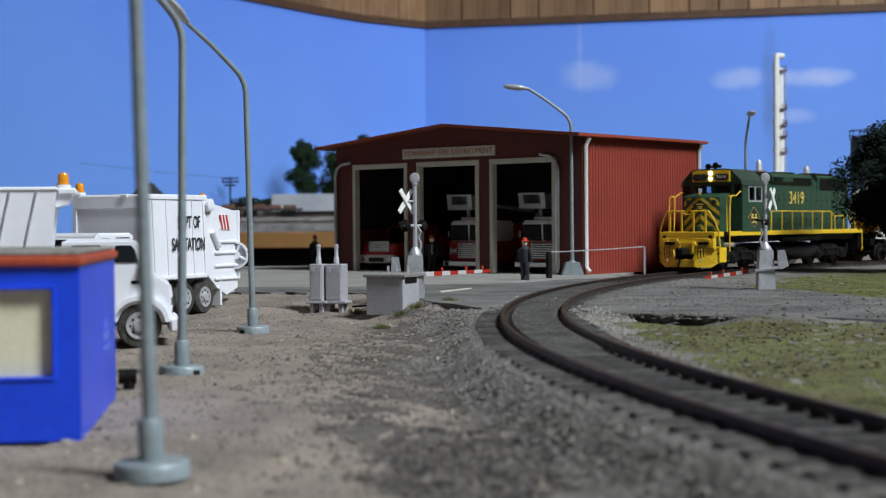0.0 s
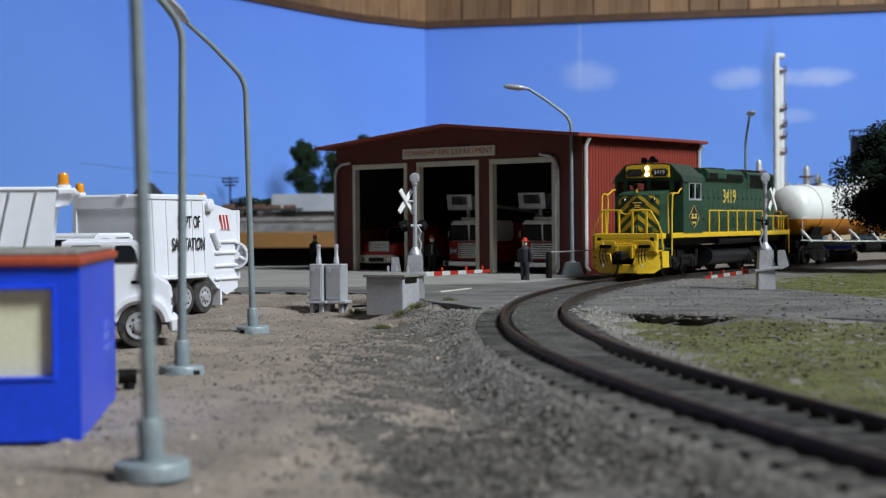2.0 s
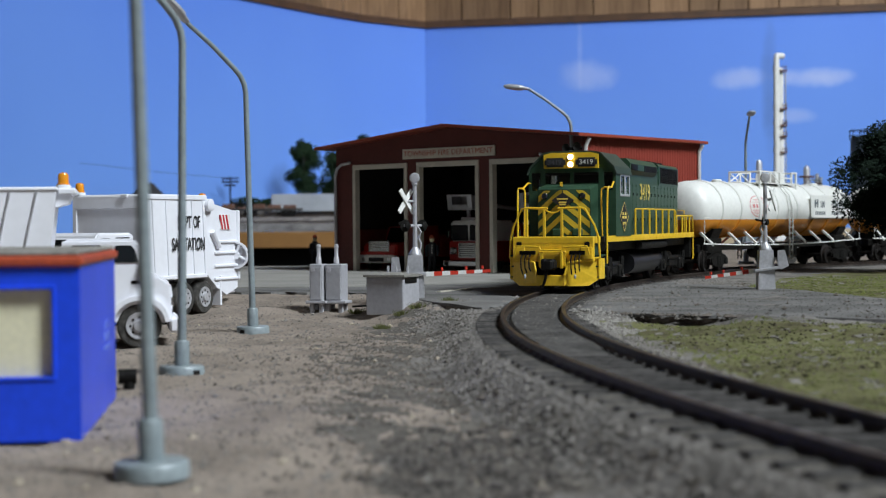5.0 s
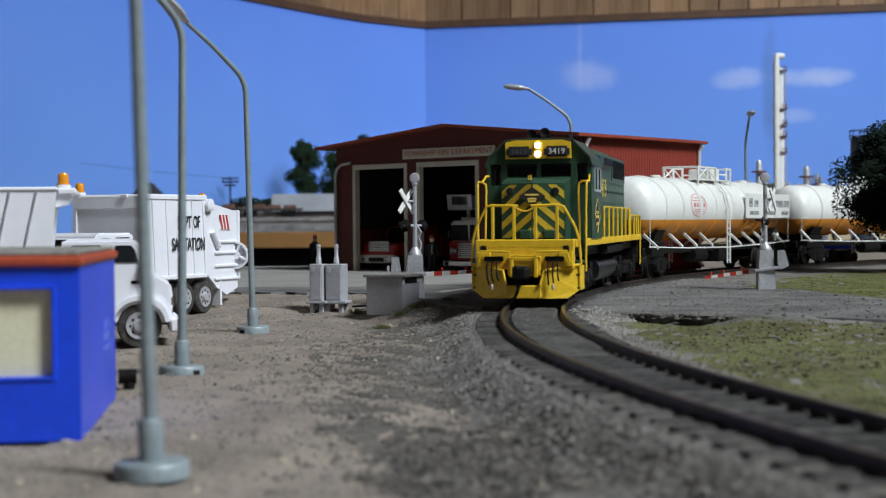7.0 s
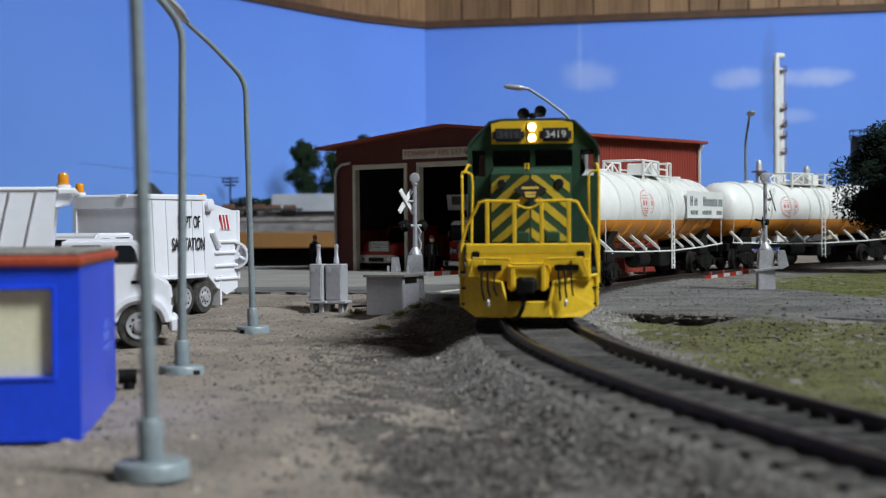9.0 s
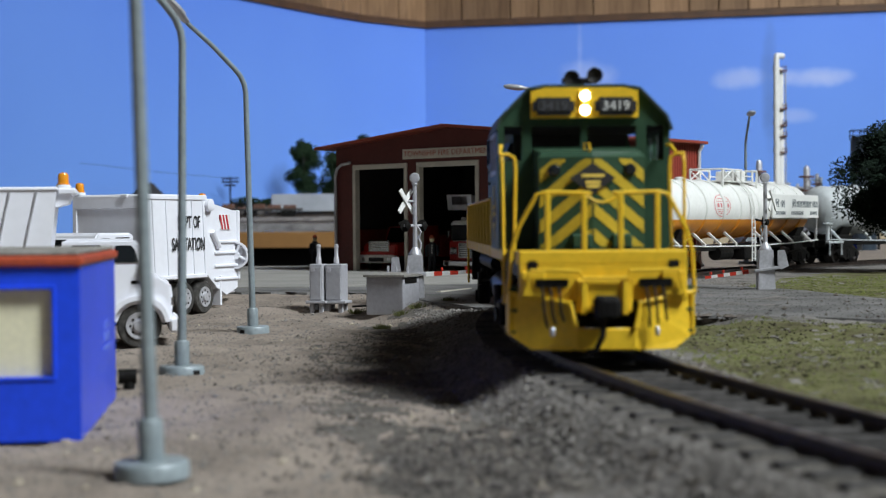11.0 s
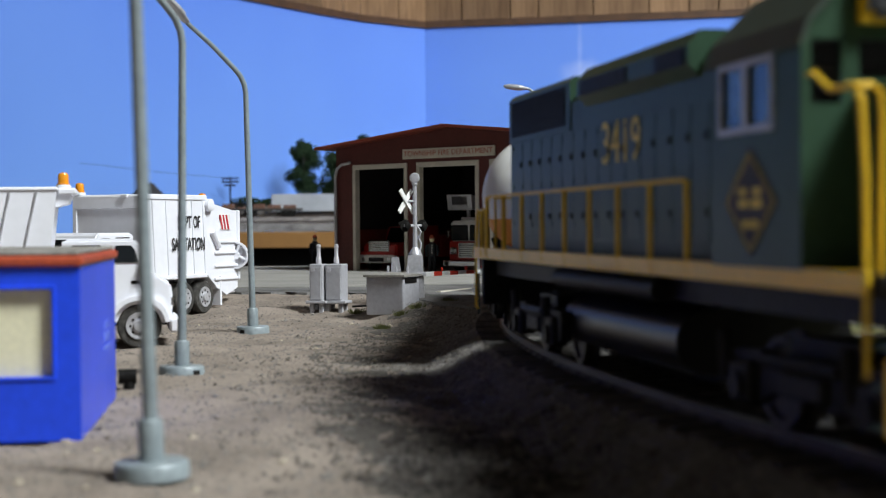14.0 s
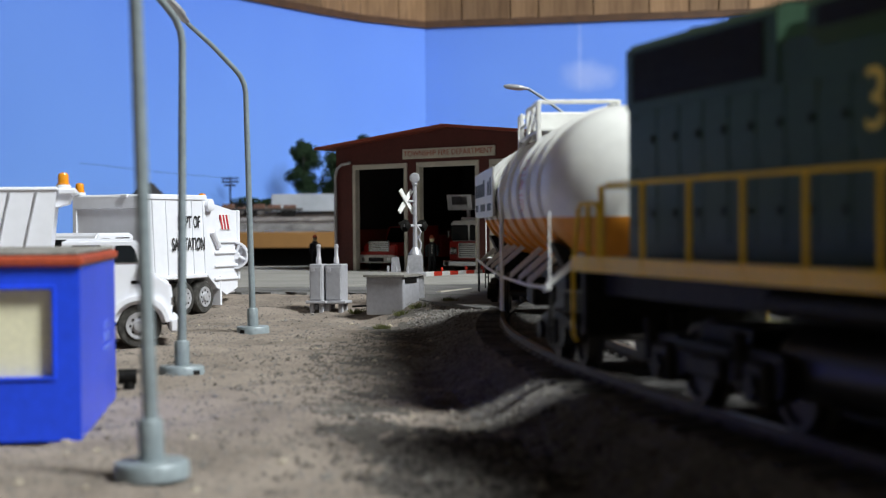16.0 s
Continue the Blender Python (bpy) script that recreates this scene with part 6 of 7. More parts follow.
def truck_cab(p, x0):
    """Short bonneted cab; x0 is the front axle. Heads along +x."""
    bm = B()
    prism(bm, [(x0 + 8.6, 7), (x0 + 9.6, 13), (x0 + 9.0, 18.2), (x0 + 6.6, 19.8), (x0 + 2.8, 21.6), (x0 + 0.4, 29.4), (x0 - 1.0, 31.0), (x0 - 20.6, 31.0), (x0 - 21.6, 29.6), (x0 - 21.6, 7)], -12.4, 12.4, "y")
    bmesh.ops.bevel(bm, geom=bm.edges[:], offset=0.7, segments=2, affect="EDGES")
    cab = part("cab", bm, M_TRUCK, p)
    for s in (-1, 1):
        bm = B()
        y0, y1 = sorted((s * 12.2, s * 12.75))
        prism(bm, [(x0 + 0.0, 24.4), (x0 - 1.2, 28.2), (x0 - 2.2, 29.2), (x0 - 6.4, 29.2), (x0 - 6.8, 24.4)], y0, y1, "y")
        part("door_window", bm, M_DKGLASS, cab, "dark door window")
        bm = B()
        prism(bm, [(x0 - 10.0, 23.4), (x0 - 10.0, 28.8), (x0 - 10.8, 29.4), (x0 - 18.4, 29.4), (x0 - 18.8, 23.4)], y0, y1, "y")
        part("rear_window", bm, M_DKGLASS, cab, "dark rear cab window")
        y0, y1 = sorted((s * 10.2, s * 14.6))
        out = [(x0 + 8.8 * math.cos(a), 6.2 + 8.8 * math.sin(a)) for a in np.linspace(0.15, math.pi - 0.1, 14)]
        inn = [(x0 + 7.4 * math.cos(a), 6.2 + 7.4 * math.sin(a)) for a in np.linspace(math.pi - 0.1, 0.15, 14)]
        part("fender", prism(B(), out + inn, y0, y1, "y"), M_TRUCK, cab)
        part("vent", box(B(), x0 - 2.2, x0 + 3.0, min(s * 12.2, s * 12.7), max(s * 12.2, s * 12.7), 18.2, 19.2, 0.2), M_UNDER, cab, "dark bonnet vent")
        part("headlamp", box(B(), x0 + 8.6, x0 + 10, s * 10 - 1.8, s * 10 + 1.8, 11.6, 14.6, 0.4), M_CHROME, cab, "clear headlamp")
        bm = tube(B(), [(x0 + 0.8, s * 12.2, 26), (x0 + 2.4, s * 15.0, 26.4), (x0 + 2.4, s * 15.0, 22)], 0.35, 6)
        box(bm, x0 + 1.9, x0 + 2.7, s * 15.0 - 1.1, s * 15.0 + 1.1, 21.6, 26, 0.3)
        part("mirror", bm, M_UNDER, cab, "black door mirror")
        part("step", box(B(), x0 - 18, x0 - 10, min(s * 11, s * 13.4), max(s * 11, s * 13.4), 5.6, 6.6, 0.2), M_SILVER, p)
    bm = B()
    q = [bm.verts.new(v) for v in ((x0 + 2.8, -10.4, 22.6), (x0 + 2.8, 10.4, 22.6), (x0 + 0.9, 9.8, 28.8), (x0 + 0.9, -9.8, 28.8))]
    bm.faces.new(q)
    bmesh.ops.solidify(bm, geom=bm.faces[:], thickness=0.5)
    part("windscreen", bm, M_DKGLASS, cab, "dark windscreen")
    part("bumper", box(B(), x0 + 8.4, x0 + 11.4, -13.6, 13.6, 4.2, 8.6, 0.7), M_TRUCK, p, "white bumper")
    part("grille", box(B(), x0 + 9.0, x0 + 9.8, -6.5, 6.5, 9.2, 15.8, 0.4), M_CHROME, cab, "bright grille")


def near_truck():
    p = base("dump_truck", -89.0, 446.6, -9, 12, "white dump truck with amber beacon behind the booth", "dump truck")
    truck_cab(p, 0)
    part("chassis", box(B(), -92, 8, -5, 5, 6, 9.5), M_UNDER, p)
    for x in (0, -68, -82):
        for y in (-11, 11):
            wheel(p, x, y, 6.3, 3.8)
    bm = B()
    prism(bm, [(-25.5, 15), (-22.4, 43), (-86, 43), (-84, 15)], -14.5, 14.5, "y")
    body = part("dump_body", bm, M_TRUCK, p, "white ribbed dump body")
    for k in range(8):
        for s in (-1, 1):
            x = -34 - k * 7.2
            bm = prism(B(), [(x, 15), (x + 0.5, 15), (x + 6.6, 43), (x + 6.1, 43)], min(s * 14.4, s * 15.0), max(s * 14.4, s * 15.0), "y")
            part("body_rib", bm, M_SILVER, body, "grey slanting rib")
    part("body_rim", box(B(), -87, -22, -15.0, 15.0, 43.0, 44.2, 0.4), M_TRUCK, body)
    part("cab_guard", box(B(), -22.2, -17.0, -12, 12, 42.0, 44.0, 0.5), M_TRUCK, body, "white cab guard lip")
    part("guard_bracket", prism(B(), [(-22.6, 42.2), (-18.4, 42.2), (-19.2, 39.6), (-22.8, 38.6)], -10.5, 10.5, "y"), M_TRUCK, body)
    beacon(body, -20.6, -9, 44.6)
    body.matrix_basis = mpose(0, 0, 1.6)


def far_truck():
    p = base("garbage_truck", -117.7, 550.8, -7.6, -113.6, "white garbage truck with black side lettering and dusty wheels", "garbage truck")
    part("chassis", box(B(), -56, 30, -5, 5, 6, 9.5), M_UNDER, p)
    truck_cab(p, 28)
    for x, ws in ((28, (-11, 11)), (-23.6, (-11.6, 11.6)), (-37, (-11.6, 11.6))):
        for y in ws:
            wheel(p, x, y, 6.3, 4.2)
    body = part("body", box(B(), -37, 0, -18.5, 14.5, 14.2, 44, 0.6), M_TRUCK, p)
    part("body_rim", box(B(), -37.4, 0.5, -19.0, 15.0, 42.6, 44.7, 0.4), M_TRUCK, body)
    bm = B()
    box(bm, 0, 0.7, -18.4, 14.4, 39.5, 44.2, 0.2)
    box(bm, 0, 0.7, -18.4, -16.6, 14.4, 39.5, 0.2)
    box(bm, 0, 0.7, 12.6, 14.4, 14.4, 39.5, 0.2)
    part("front_frame", bm, M_TRUCK, body)
    for s in (-1, 1):
        e = 14.5 if s > 0 else -18.5
        for x in (-3, -11.5, -20, -28.5, -36):
            bm = prism(B(), [(x, 14.6), (x - 0.9, 14.6), (x + 0.9, 42.6), (x + 1.8, 42.6)], min(e - s * 0.1, e + s * 0.45), max(e - s * 0.1, e + s * 0.45), "y")
            part("body_rib", bm, M_TRUCK, body)
        part("lower_rail", box(B(), -37, 0, min(e - s * 0.2, e + s * 0.7), max(e - s * 0.2, e + s * 0.7), 13.6, 15.2, 0.3), M_TRUCK, body)
        side = mpose(-25.0, e + s * 0.48, 34.4, 90, 0, 180 if s > 0 else 0)
        text_part("side_lettering", "DEPT OF", 4.4, M_TEXTBLACK, body, side, 0.60, 0.05, "black lettering", 0.09)
        side = mpose(-24.6, e + s * 0.48, 26.2, 90, 0, 180 if s > 0 else 0)
        text_part("side_lettering", "SANITATION", 4.6, M_TEXTBLACK, body, side, 0.57, 0.05, "black lettering", 0.09)
        part("mudflap", box(B(), -48, -46.8, s * 11.6 - 3, s * 11.6 + 3, 2.6, 14, 0.2), M_TRUCK, p, "white mudflap")
    # tailgate with hopper
    bm = prism(B(), [(-37, 15.5), (-37, 42.4), (-60, 38.6), (-60, 9.0), (-52, 6.4), (-45, 9.5)], -14.2, 14.2, "y")
    tail = part("tailgate", bm, M_TRUCK, p, "white hopper tailgate")
    part("tail_edge", box(B(), -61.2, -59.6, -15.0, 15.0, 12, 39.2, 0.4), M_TRUCK, tail)
    for s in (-1, 1):
        for z in (12.2, 17.2, 22.2, 26.4):
            part("tail_rib", box(B(), -59.6, -43.0, min(s * 14.1, s * 15.0), max(s * 14.1, s * 15.0), z, z + 1.2, 0.3), M_TRUCK, tail)
        part("hinge_boss", lathe(B(), [(2.4, s * 14.2), (2.4, s * 16.0), (1.6, s * 16.4), (0.3, s * 16.4)], 16, "y", (-38.5, 0, 41.0)), M_TRUCK, tail, smooth=True)
        part("ram", rod(B(), (-41, s * 15, 31), (-45.5, s * 15, 25), 1.2, 10), M_TRUCK, tail)
        wh = lathe(B(), [(4.6, s * 15.2), (5.4, s * 15.3), (5.4, s * 16.2), (4.6, s * 16.3), (4.6, s * 15.2)], 24, "y", (-59.4, 0, 22.6))
        rod(wh, (-59.4, s * 14, 22.6), (-59.4, s * 16.2, 22.6), 1.8, 12)
        for a in (0.4, 1.97):
            rod(wh, (-59.4 - 5 * math.cos(a), s * 15.7, 22.6 - 5 * math.sin(a)), (-59.4 + 5 * math.cos(a), s * 15.7, 22.6 + 5 * math.sin(a)), 0.5, 6)
        bmesh.ops.rotate(wh, cent=(-59.4, s * 15.7, 22.6), matrix=Matrix.Rotation(radians(-s * 66), 3, "Z"), verts=wh.verts)
        bmesh.ops.translate(wh, vec=(1.2, -s * 1.4, -1.0), verts=wh.verts)
        part("hand_wheel", wh, M_TRUCK, tail, "white hand wheel")
        pan = part("warning_panel", box(B(), -54.4, -47.4, min(s * 14.1, s * 14.5), max(s * 14.1, s * 14.5), 31.5, 37.5, 0.1), M_TEXTWHITE, tail, "white panel with red slashes")
        for k in range(3):
            x = -53.6 + k * 2.2
            bm = prism(B(), [(x - 0.1, 31.7), (x + 1.0, 31.7), (x + 2.7, 37.3), (x + 1.6, 37.3)], min(s * 14.45, s * 14.65), max(s * 14.45, s * 14.65), "y")
            part("red_slash", bm, M_TEXTRED, pan, "red slash")
    part("rear_step", box(B(), -65, -59, -10, 10, 6.6, 7.6, 0.3), M_SILVER, tail)
    beacon(p, -1.2, -16.4, 45.4)
    beacon(p, -48, 6, 42.0)
    part("roof_light", box(B(), -2, 1.5, 3, 6, 43.6, 44.8, 0.2), M_TRUCK, body)


booth()
near_truck()
far_truck()


# ---- crossing signals and line-side boxes ----
def ground_at(x, y):
    return float(ground_height(np.array([float(x)]), np.array([float(y)]))[0][0])


def gate_signal(name_pose, arm_turn, arm_tilt, lights_turn, buck_turn, arm_len, arm_z, label):
    """Level-crossing mast with target, crossbuck, flashers, mechanism and striped arm."""
    p = new("crossing_signal")
    p.matrix_basis = name_pose
    tagged(p, label, "crossing signal", "level-crossing signals")
    bm = B()
    vs = [bm.verts.new(v) for v in ((-3.5, -3, 0), (3.5, -3, 0), (3.5, 3, 0), (-3.5, 3, 0), (-2.7, -2.4, 16.3), (2.7, -2.4, 16.3), (2.7, 2.4, 16.3), (-2.7, 2.4, 16.3))]
    for f in ((0, 1, 5, 4), (1, 2, 6, 5), (2, 3, 7, 6), (3, 0, 4, 7), (4, 5, 6, 7), (3, 2, 1, 0)):
        bm.faces.new([vs[i] for i in f])
    part("pedestal", bm, M_SILVER, p)
    bm = lathe(B(), [(2.5, 16.1), (2.5, 17.0), (1.5, 18.4), (1.0, 19.4)], 14)
    part("mechanism_cap", bm, M_SILVER, p, smooth=True)
    part("mast", lathe(B(), [(0.9, 19), (0.8, 29), (0.75, 42.5), (1.05, 42.6), (1.05, 43.2), (0.4, 43.5)], 12), M_SILVER, p, smooth=True)
    part("target_disc", lathe(B(), [(0.4, -0.8), (1.7, -0.6), (2.0, 0), (1.7, 0.6), (0.4, 0.8)], 20, "y", (0, 0, 45.2)), M_SILVER, p, "round silver target", smooth=True)
    cb = new("crossbuck")
    cb.parent = p
    cb.matrix_basis = mpose(-3.0, -1.6, 36.5, 0, 0, buck_turn)
    for a in (42, -42):
        bm = box(B(), -0.95, 0.95, -0.3, 0.3, -5.6, 5.6, 0.1)
        part("board", bm, M_TEXTWHITE, cb, "white crossbuck board", at=Matrix.Translation((0, (0.6 if a > 0 else 0) * MM, 0)) @ Matrix.Rotation(radians(a), 4, "Y"))
    part("bracket", rod(B(), (0, 0.3, 0), (3.0 * math.cos(radians(buck_turn)) + 1.6 * math.sin(radians(buck_turn)), -3.0 * math.sin(radians(buck_turn)) + 1.6 * math.cos(radians(buck_turn)), 0), 0.5, 6), M_SILVER, cb)
    fl = new("flasher_bar")
    fl.parent = p
    fl.matrix_basis = mpose(0, 0, 27.4, 0, 0, lights_turn)
    part("bar", rod(B(), (-5.4, 0, 0), (5.4, 0, 0), 0.5, 8), M_SILVER, fl)
    for x in (-4.2, 4.2):
        bm = lathe(B(), [(0.5, -0.4), (1.2, 0.2), (1.3, 1.0), (0.4, 1.3)], 14, "y", (x, 0, 0))
        lathe(bm, [(2.3, -0.5), (2.3, -0.9), (0.4, -0.9)], 16, "y", (x, 0, 0))
        tube(bm, [(x - 1.2, -0.9, 0.5), (x - 0.8, -3.2, 0.9), (x, -3.4, 1.2), (x + 0.8, -3.2, 0.9), (x + 1.2, -0.9, 0.5)], 0.35, 6)
        lamp = part("flasher", bm, M_UNDER, fl, "black flasher with hood", smooth=True)
        part("lens", lathe(B(), [(1.1, -1.0), (0.9, -1.35), (0.2, -1.5)], 14, "y", (x, 0, 0)), M_REDPAINT, lamp, "red lens", smooth=True)
    part("conduit", tube(B(), [(1.0, 0.8, 27), (2.2, 0.8, 25), (1.3, 0.8, 22.6), (2.3, 0.8, 20.5), (1.6, 0.8, 17)], 0.4, 6), M_SILVER, p)
    arm = new("gate_arm")
    arm.parent = p
    arm.matrix_basis = mpose(0, 0, arm_z, 0, arm_tilt, arm_turn)
    n = 8
    for k in range(n):
        x0, x1 = 4 + arm_len * k / n, 4 + arm_len * (k + 1) / n
        w = 1.0 - 0.4 * k / n
        part("stripe", box(B(), x0, x1, -3.7, -3.2, -w, w * 0.7), M_REDPAINT if k % 2 else M_TEXTWHITE, arm, "red band" if k % 2 else "white band")
    bm = B()
    for k in (2, 5, 7):
        rod(bm, (4 + arm_len * k / n, -3.4, 0.8), (4 + arm_len * k / n, -3.4, 2.0), 0.5, 8)
    part("arm_lamp", bm, M_REDPAINT, arm)
    bm = B()
    box(bm, -7, 4.4, -3.6, -2.9, -0.55, 0.55, 0.2)
    box(bm, -7, 4.4, 2.9, 3.6, -0.55, 0.55, 0.2)
    part("arm_bracket", bm, M_SILVER, arm)
    for y in (-3.2, 3.2):
        bm = prism(B(), [(-9, 0.2), (-5.8, -0.9), (-5.2, 1.0), (-6, 6.6), (-8.4, 6.6)], y - 0.5, y + 0.5, "y")
        part("counterweight", bm, M_SILVER, arm, "silver counterweight")
    return p


gate_signal(mpose(-10.4, 572, ground_at(-10.4, 572) - 0.3, 0, 0, 0), 0, -2.5, 222, 52, 24, 9.3, "silver crossing signal with white crossbuck and striped gate arm")
gate_signal(mpose(129, 612.5, ground_at(129, 612.5) - 0.2, 0, 0, 180), -8, 8, 75, 60, 20, 8.6, "silver crossing signal with striped gate arm beside grass")


def signal_box():
    p = base("equipment_box", -18.1, 549, ground_at(-18.1, 544) - 0.9, -25, "light grey equipment box with a dusty lid", "equipment box")
    part("body", box(B(), -7.4, 7.4, -6.6, 6.6, -0.4, 13.2, 0.3), M_BOXGREY, p)
    bm = B()
    lo = [bm.verts.new(v) for v in ((-8.2, -7.4, 13.2), (8.2, -7.4, 13.2), (8.2, 7.4, 13.2), (-8.2, 7.4, 13.2))]
    mid = [bm.verts.new((v.co.x, v.co.y, 14.0)) for v in lo]
    hi = [bm.verts.new((x, y, 14.7)) for x, y in ((-2, -1.2), (2, -1.2), (2, 1.2), (-2, 1.2))]
    for a, b in ((lo, mid), (mid, hi)):
        for i in range(4):
            bm.faces.new((a[i], a[(i + 1) % 4], b[(i + 1) % 4], b[i]))
    bm.faces.new(hi)
    bm.faces.new(lo[::-1])
    part("lid", bm, M_GREYROOF, p, "dusty grey pitched lid")
    part("vent_slot", box(B(), 7.3, 7.6, -5.2, 4.0, 11.0, 12.8), M_UNDER, p, "dark vent slot")
    for x in (-2.6, 0.6, 5.2):
        part("lid_pin", rod(B(), (x, 1.5, 14), (x, 1.5, 17), 0.5, 8), M_SILVER, p)


def relay_case(x, y, w, label):
    p = base("relay_case", x, y, ground_at(x, y) - 1.0, -16, label, "relay case", "relay cases")
    part("case", box(B(), -w / 2, w / 2, -3.4, 3.4, 4.6, 18.6, 0.35), M_BOXGREY, p)
    part("door", box(B(), -w / 2 + 0.5, w / 2 - 0.5, -3.75, -3.3, 5.4, 17.6, 0.15), M_BOXGREY, p)
    for s in (-1, 1):
        for q in (-1, 1):
            part("leg", box(B(), s * (w / 2 - 0.8) - 0.8, s * (w / 2 - 0.8) + 0.8, q * 2.4 - 0.7, q * 2.4 + 0.7, 0, 4.8, 0.1), M_BOXGREY, p)
    part("shelf", box(B(), -w / 2 - 1.2, w / 2 + 1.6, -4.4, 3.4, 4.0, 5.0, 0.15), M_BOXGREY, p)
    part("vent_pipe", lathe(B(), [(1.1, 18.5), (1.0, 21), (0.75, 21.4), (0.7, 24.6), (0.9, 24.8), (0.8, 25.8), (0.2, 26)], 12), M_SILVER, p, smooth=True)
    part("emblem", lathe(B(), [(0.9, -3.9), (0.9, -3.7), (0.3, -3.6)], 12, "y", (-w / 2 + 1.6, 0, 16.4)), M_SILVER, p)
    return p


signal_box()
relay_case(-46.4, 571, 5.2, "narrow light grey relay case with a vent pipe")
relay_case(-39.8, 571, 6.6, "light grey relay case with a vent pipe")
q = base("trackside_pipe", -34, 571, -6.6, 0, "thin grey trackside pipe between the cases and box", "pipe")
part("pipe", tube(B(), [(0, 0, 1.6), (5, -1, 1.9), (9, -6, 1.4)], 0.4, 8), M_UNDER, q, smooth=True)
for i, (x, y) in enumerate(((-14.5, 528), (-9, 531), (-32, 562), (-20, 500), (2, 545))):
    rng = np.random.RandomState(50 + i)
    bm = B()
    for k in range(90):
        a, r0 = rng.uniform(0, 6.28), rng.uniform(0, 1.6)
        bx, by = r0 * math.cos(a) * 1.6, r0 * math.sin(a)
        tip = (bx * 1.5 + rng.normal(0, 0.5), by * 1.5 + rng.normal(0, 0.5), rng.uniform(0.8, 2.2))
        v = [bm.verts.new((bx - 0.2, by, -0.3)), bm.verts.new((bx + 0.2, by + 0.1, -0.3)), bm.verts.new(tip)]
        bm.faces.new(v)
    z0 = ground_at(x, y)
    g = part("weed_tuft", bm, M_TUFT)
    g.matrix_basis = mpose(x, y, z0)
    tagged(g, "small dull green weed tuft on the sandy lot", "weed", "weed tufts")


# ---- trees ----
def tree(x, y, z, height, spread, material, seed, label, low=0.25, clumps=26, leaves=130, leaf=1.3, lean=0.0, tight=1.0):
    p = base("tree", x, y, z, 0, label, "tree")
    rng = random.Random(seed)
    bm = B()
    tube(bm, [(0, 0, 0), (lean * 0.3, 0.5, height * 0.35), (lean * 0.7, -0.4, height * 0.65), (lean, 0, height * 0.92)], [height * 0.03, height * 0.024, height * 0.016, height * 0.005], 8)
    centres = []
    for k in range(clumps):
        u = low + (1 - low) * (k + rng.random()) / clumps
        rad = spread * (0.35 + 0.65 * math.sin(math.pi * min(1, 0.12 + 0.86 * (u - low) / (1 - low)))) * rng.uniform(0.25, 1.0)
        a = rng.uniform(0, 6.283)
        c = Vector((lean * u + rad * math.cos(a), rad * math.sin(a), height * u))
        centres.append((c, spread * tight * rng.uniform(0.24, 0.46)))
        if k % 2 == 0:
            tube(bm, [(lean * u * 0.7, 0, height * max(u - 0.16, 0.12)), c * 0.6 + Vector((0, 0, height * u * 0.36)), c], [height * 0.010, height * 0.007, height * 0.003], 5)
    part("trunk", bm, M_BARK, p)
    verts, faces = [], []
    for c, r in centres:
        for _ in range(leaves):
            d = Vector((rng.gauss(0, 1), rng.gauss(0, 1), rng.gauss(0, 0.8))).normalized() * r * rng.uniform(0.1, 1.0) ** 0.7
            o = c + d
            a = Vector((rng.gauss(0, 1), rng.gauss(0, 1), rng.gauss(0, 1))).normalized() * leaf * rng.uniform(0.6, 1.3)
            b = a.orthogonal().normalized() * leaf * rng.uniform(0.4, 0.8)
            i = len(verts)
            verts += [tuple((o + q) * MM) for q in (-a, b, a, -b)]
            faces.append((i, i + 1, i + 2, i + 3))
    me = bpy.data.meshes.new("crown")
    me.from_pydata(verts, [], faces)
    me.materials.append(material)
    ob = new("crown", me)
    ob.parent = p
    return p


tree(252, 815, -3.5, 78, 40, M_LEAFDK, 3, "dense dark green model tree beside the railway", low=0.37, clumps=110, leaves=760, leaf=0.95, tight=0.66)
tree(-262, 2900, 66, 112, 26, M_LEAF, 5, "tall dark green tree on the far layout", low=0.2, leaf=2.6, clumps=26, leaves=300, tight=1.45)
tree(-205, 2910, 66, 92, 30, M_LEAF, 8, "bushy dark green tree behind the fire station", low=0.1, leaf=2.4, clumps=22, leaves=280, tight=1.4)
tree(-150, 3000, 66, 130, 26, M_LEAF, 9, "bushy dark green tree behind the fire station", low=0.2, leaf=2.4, clumps=24, leaves=240, tight=1.3)


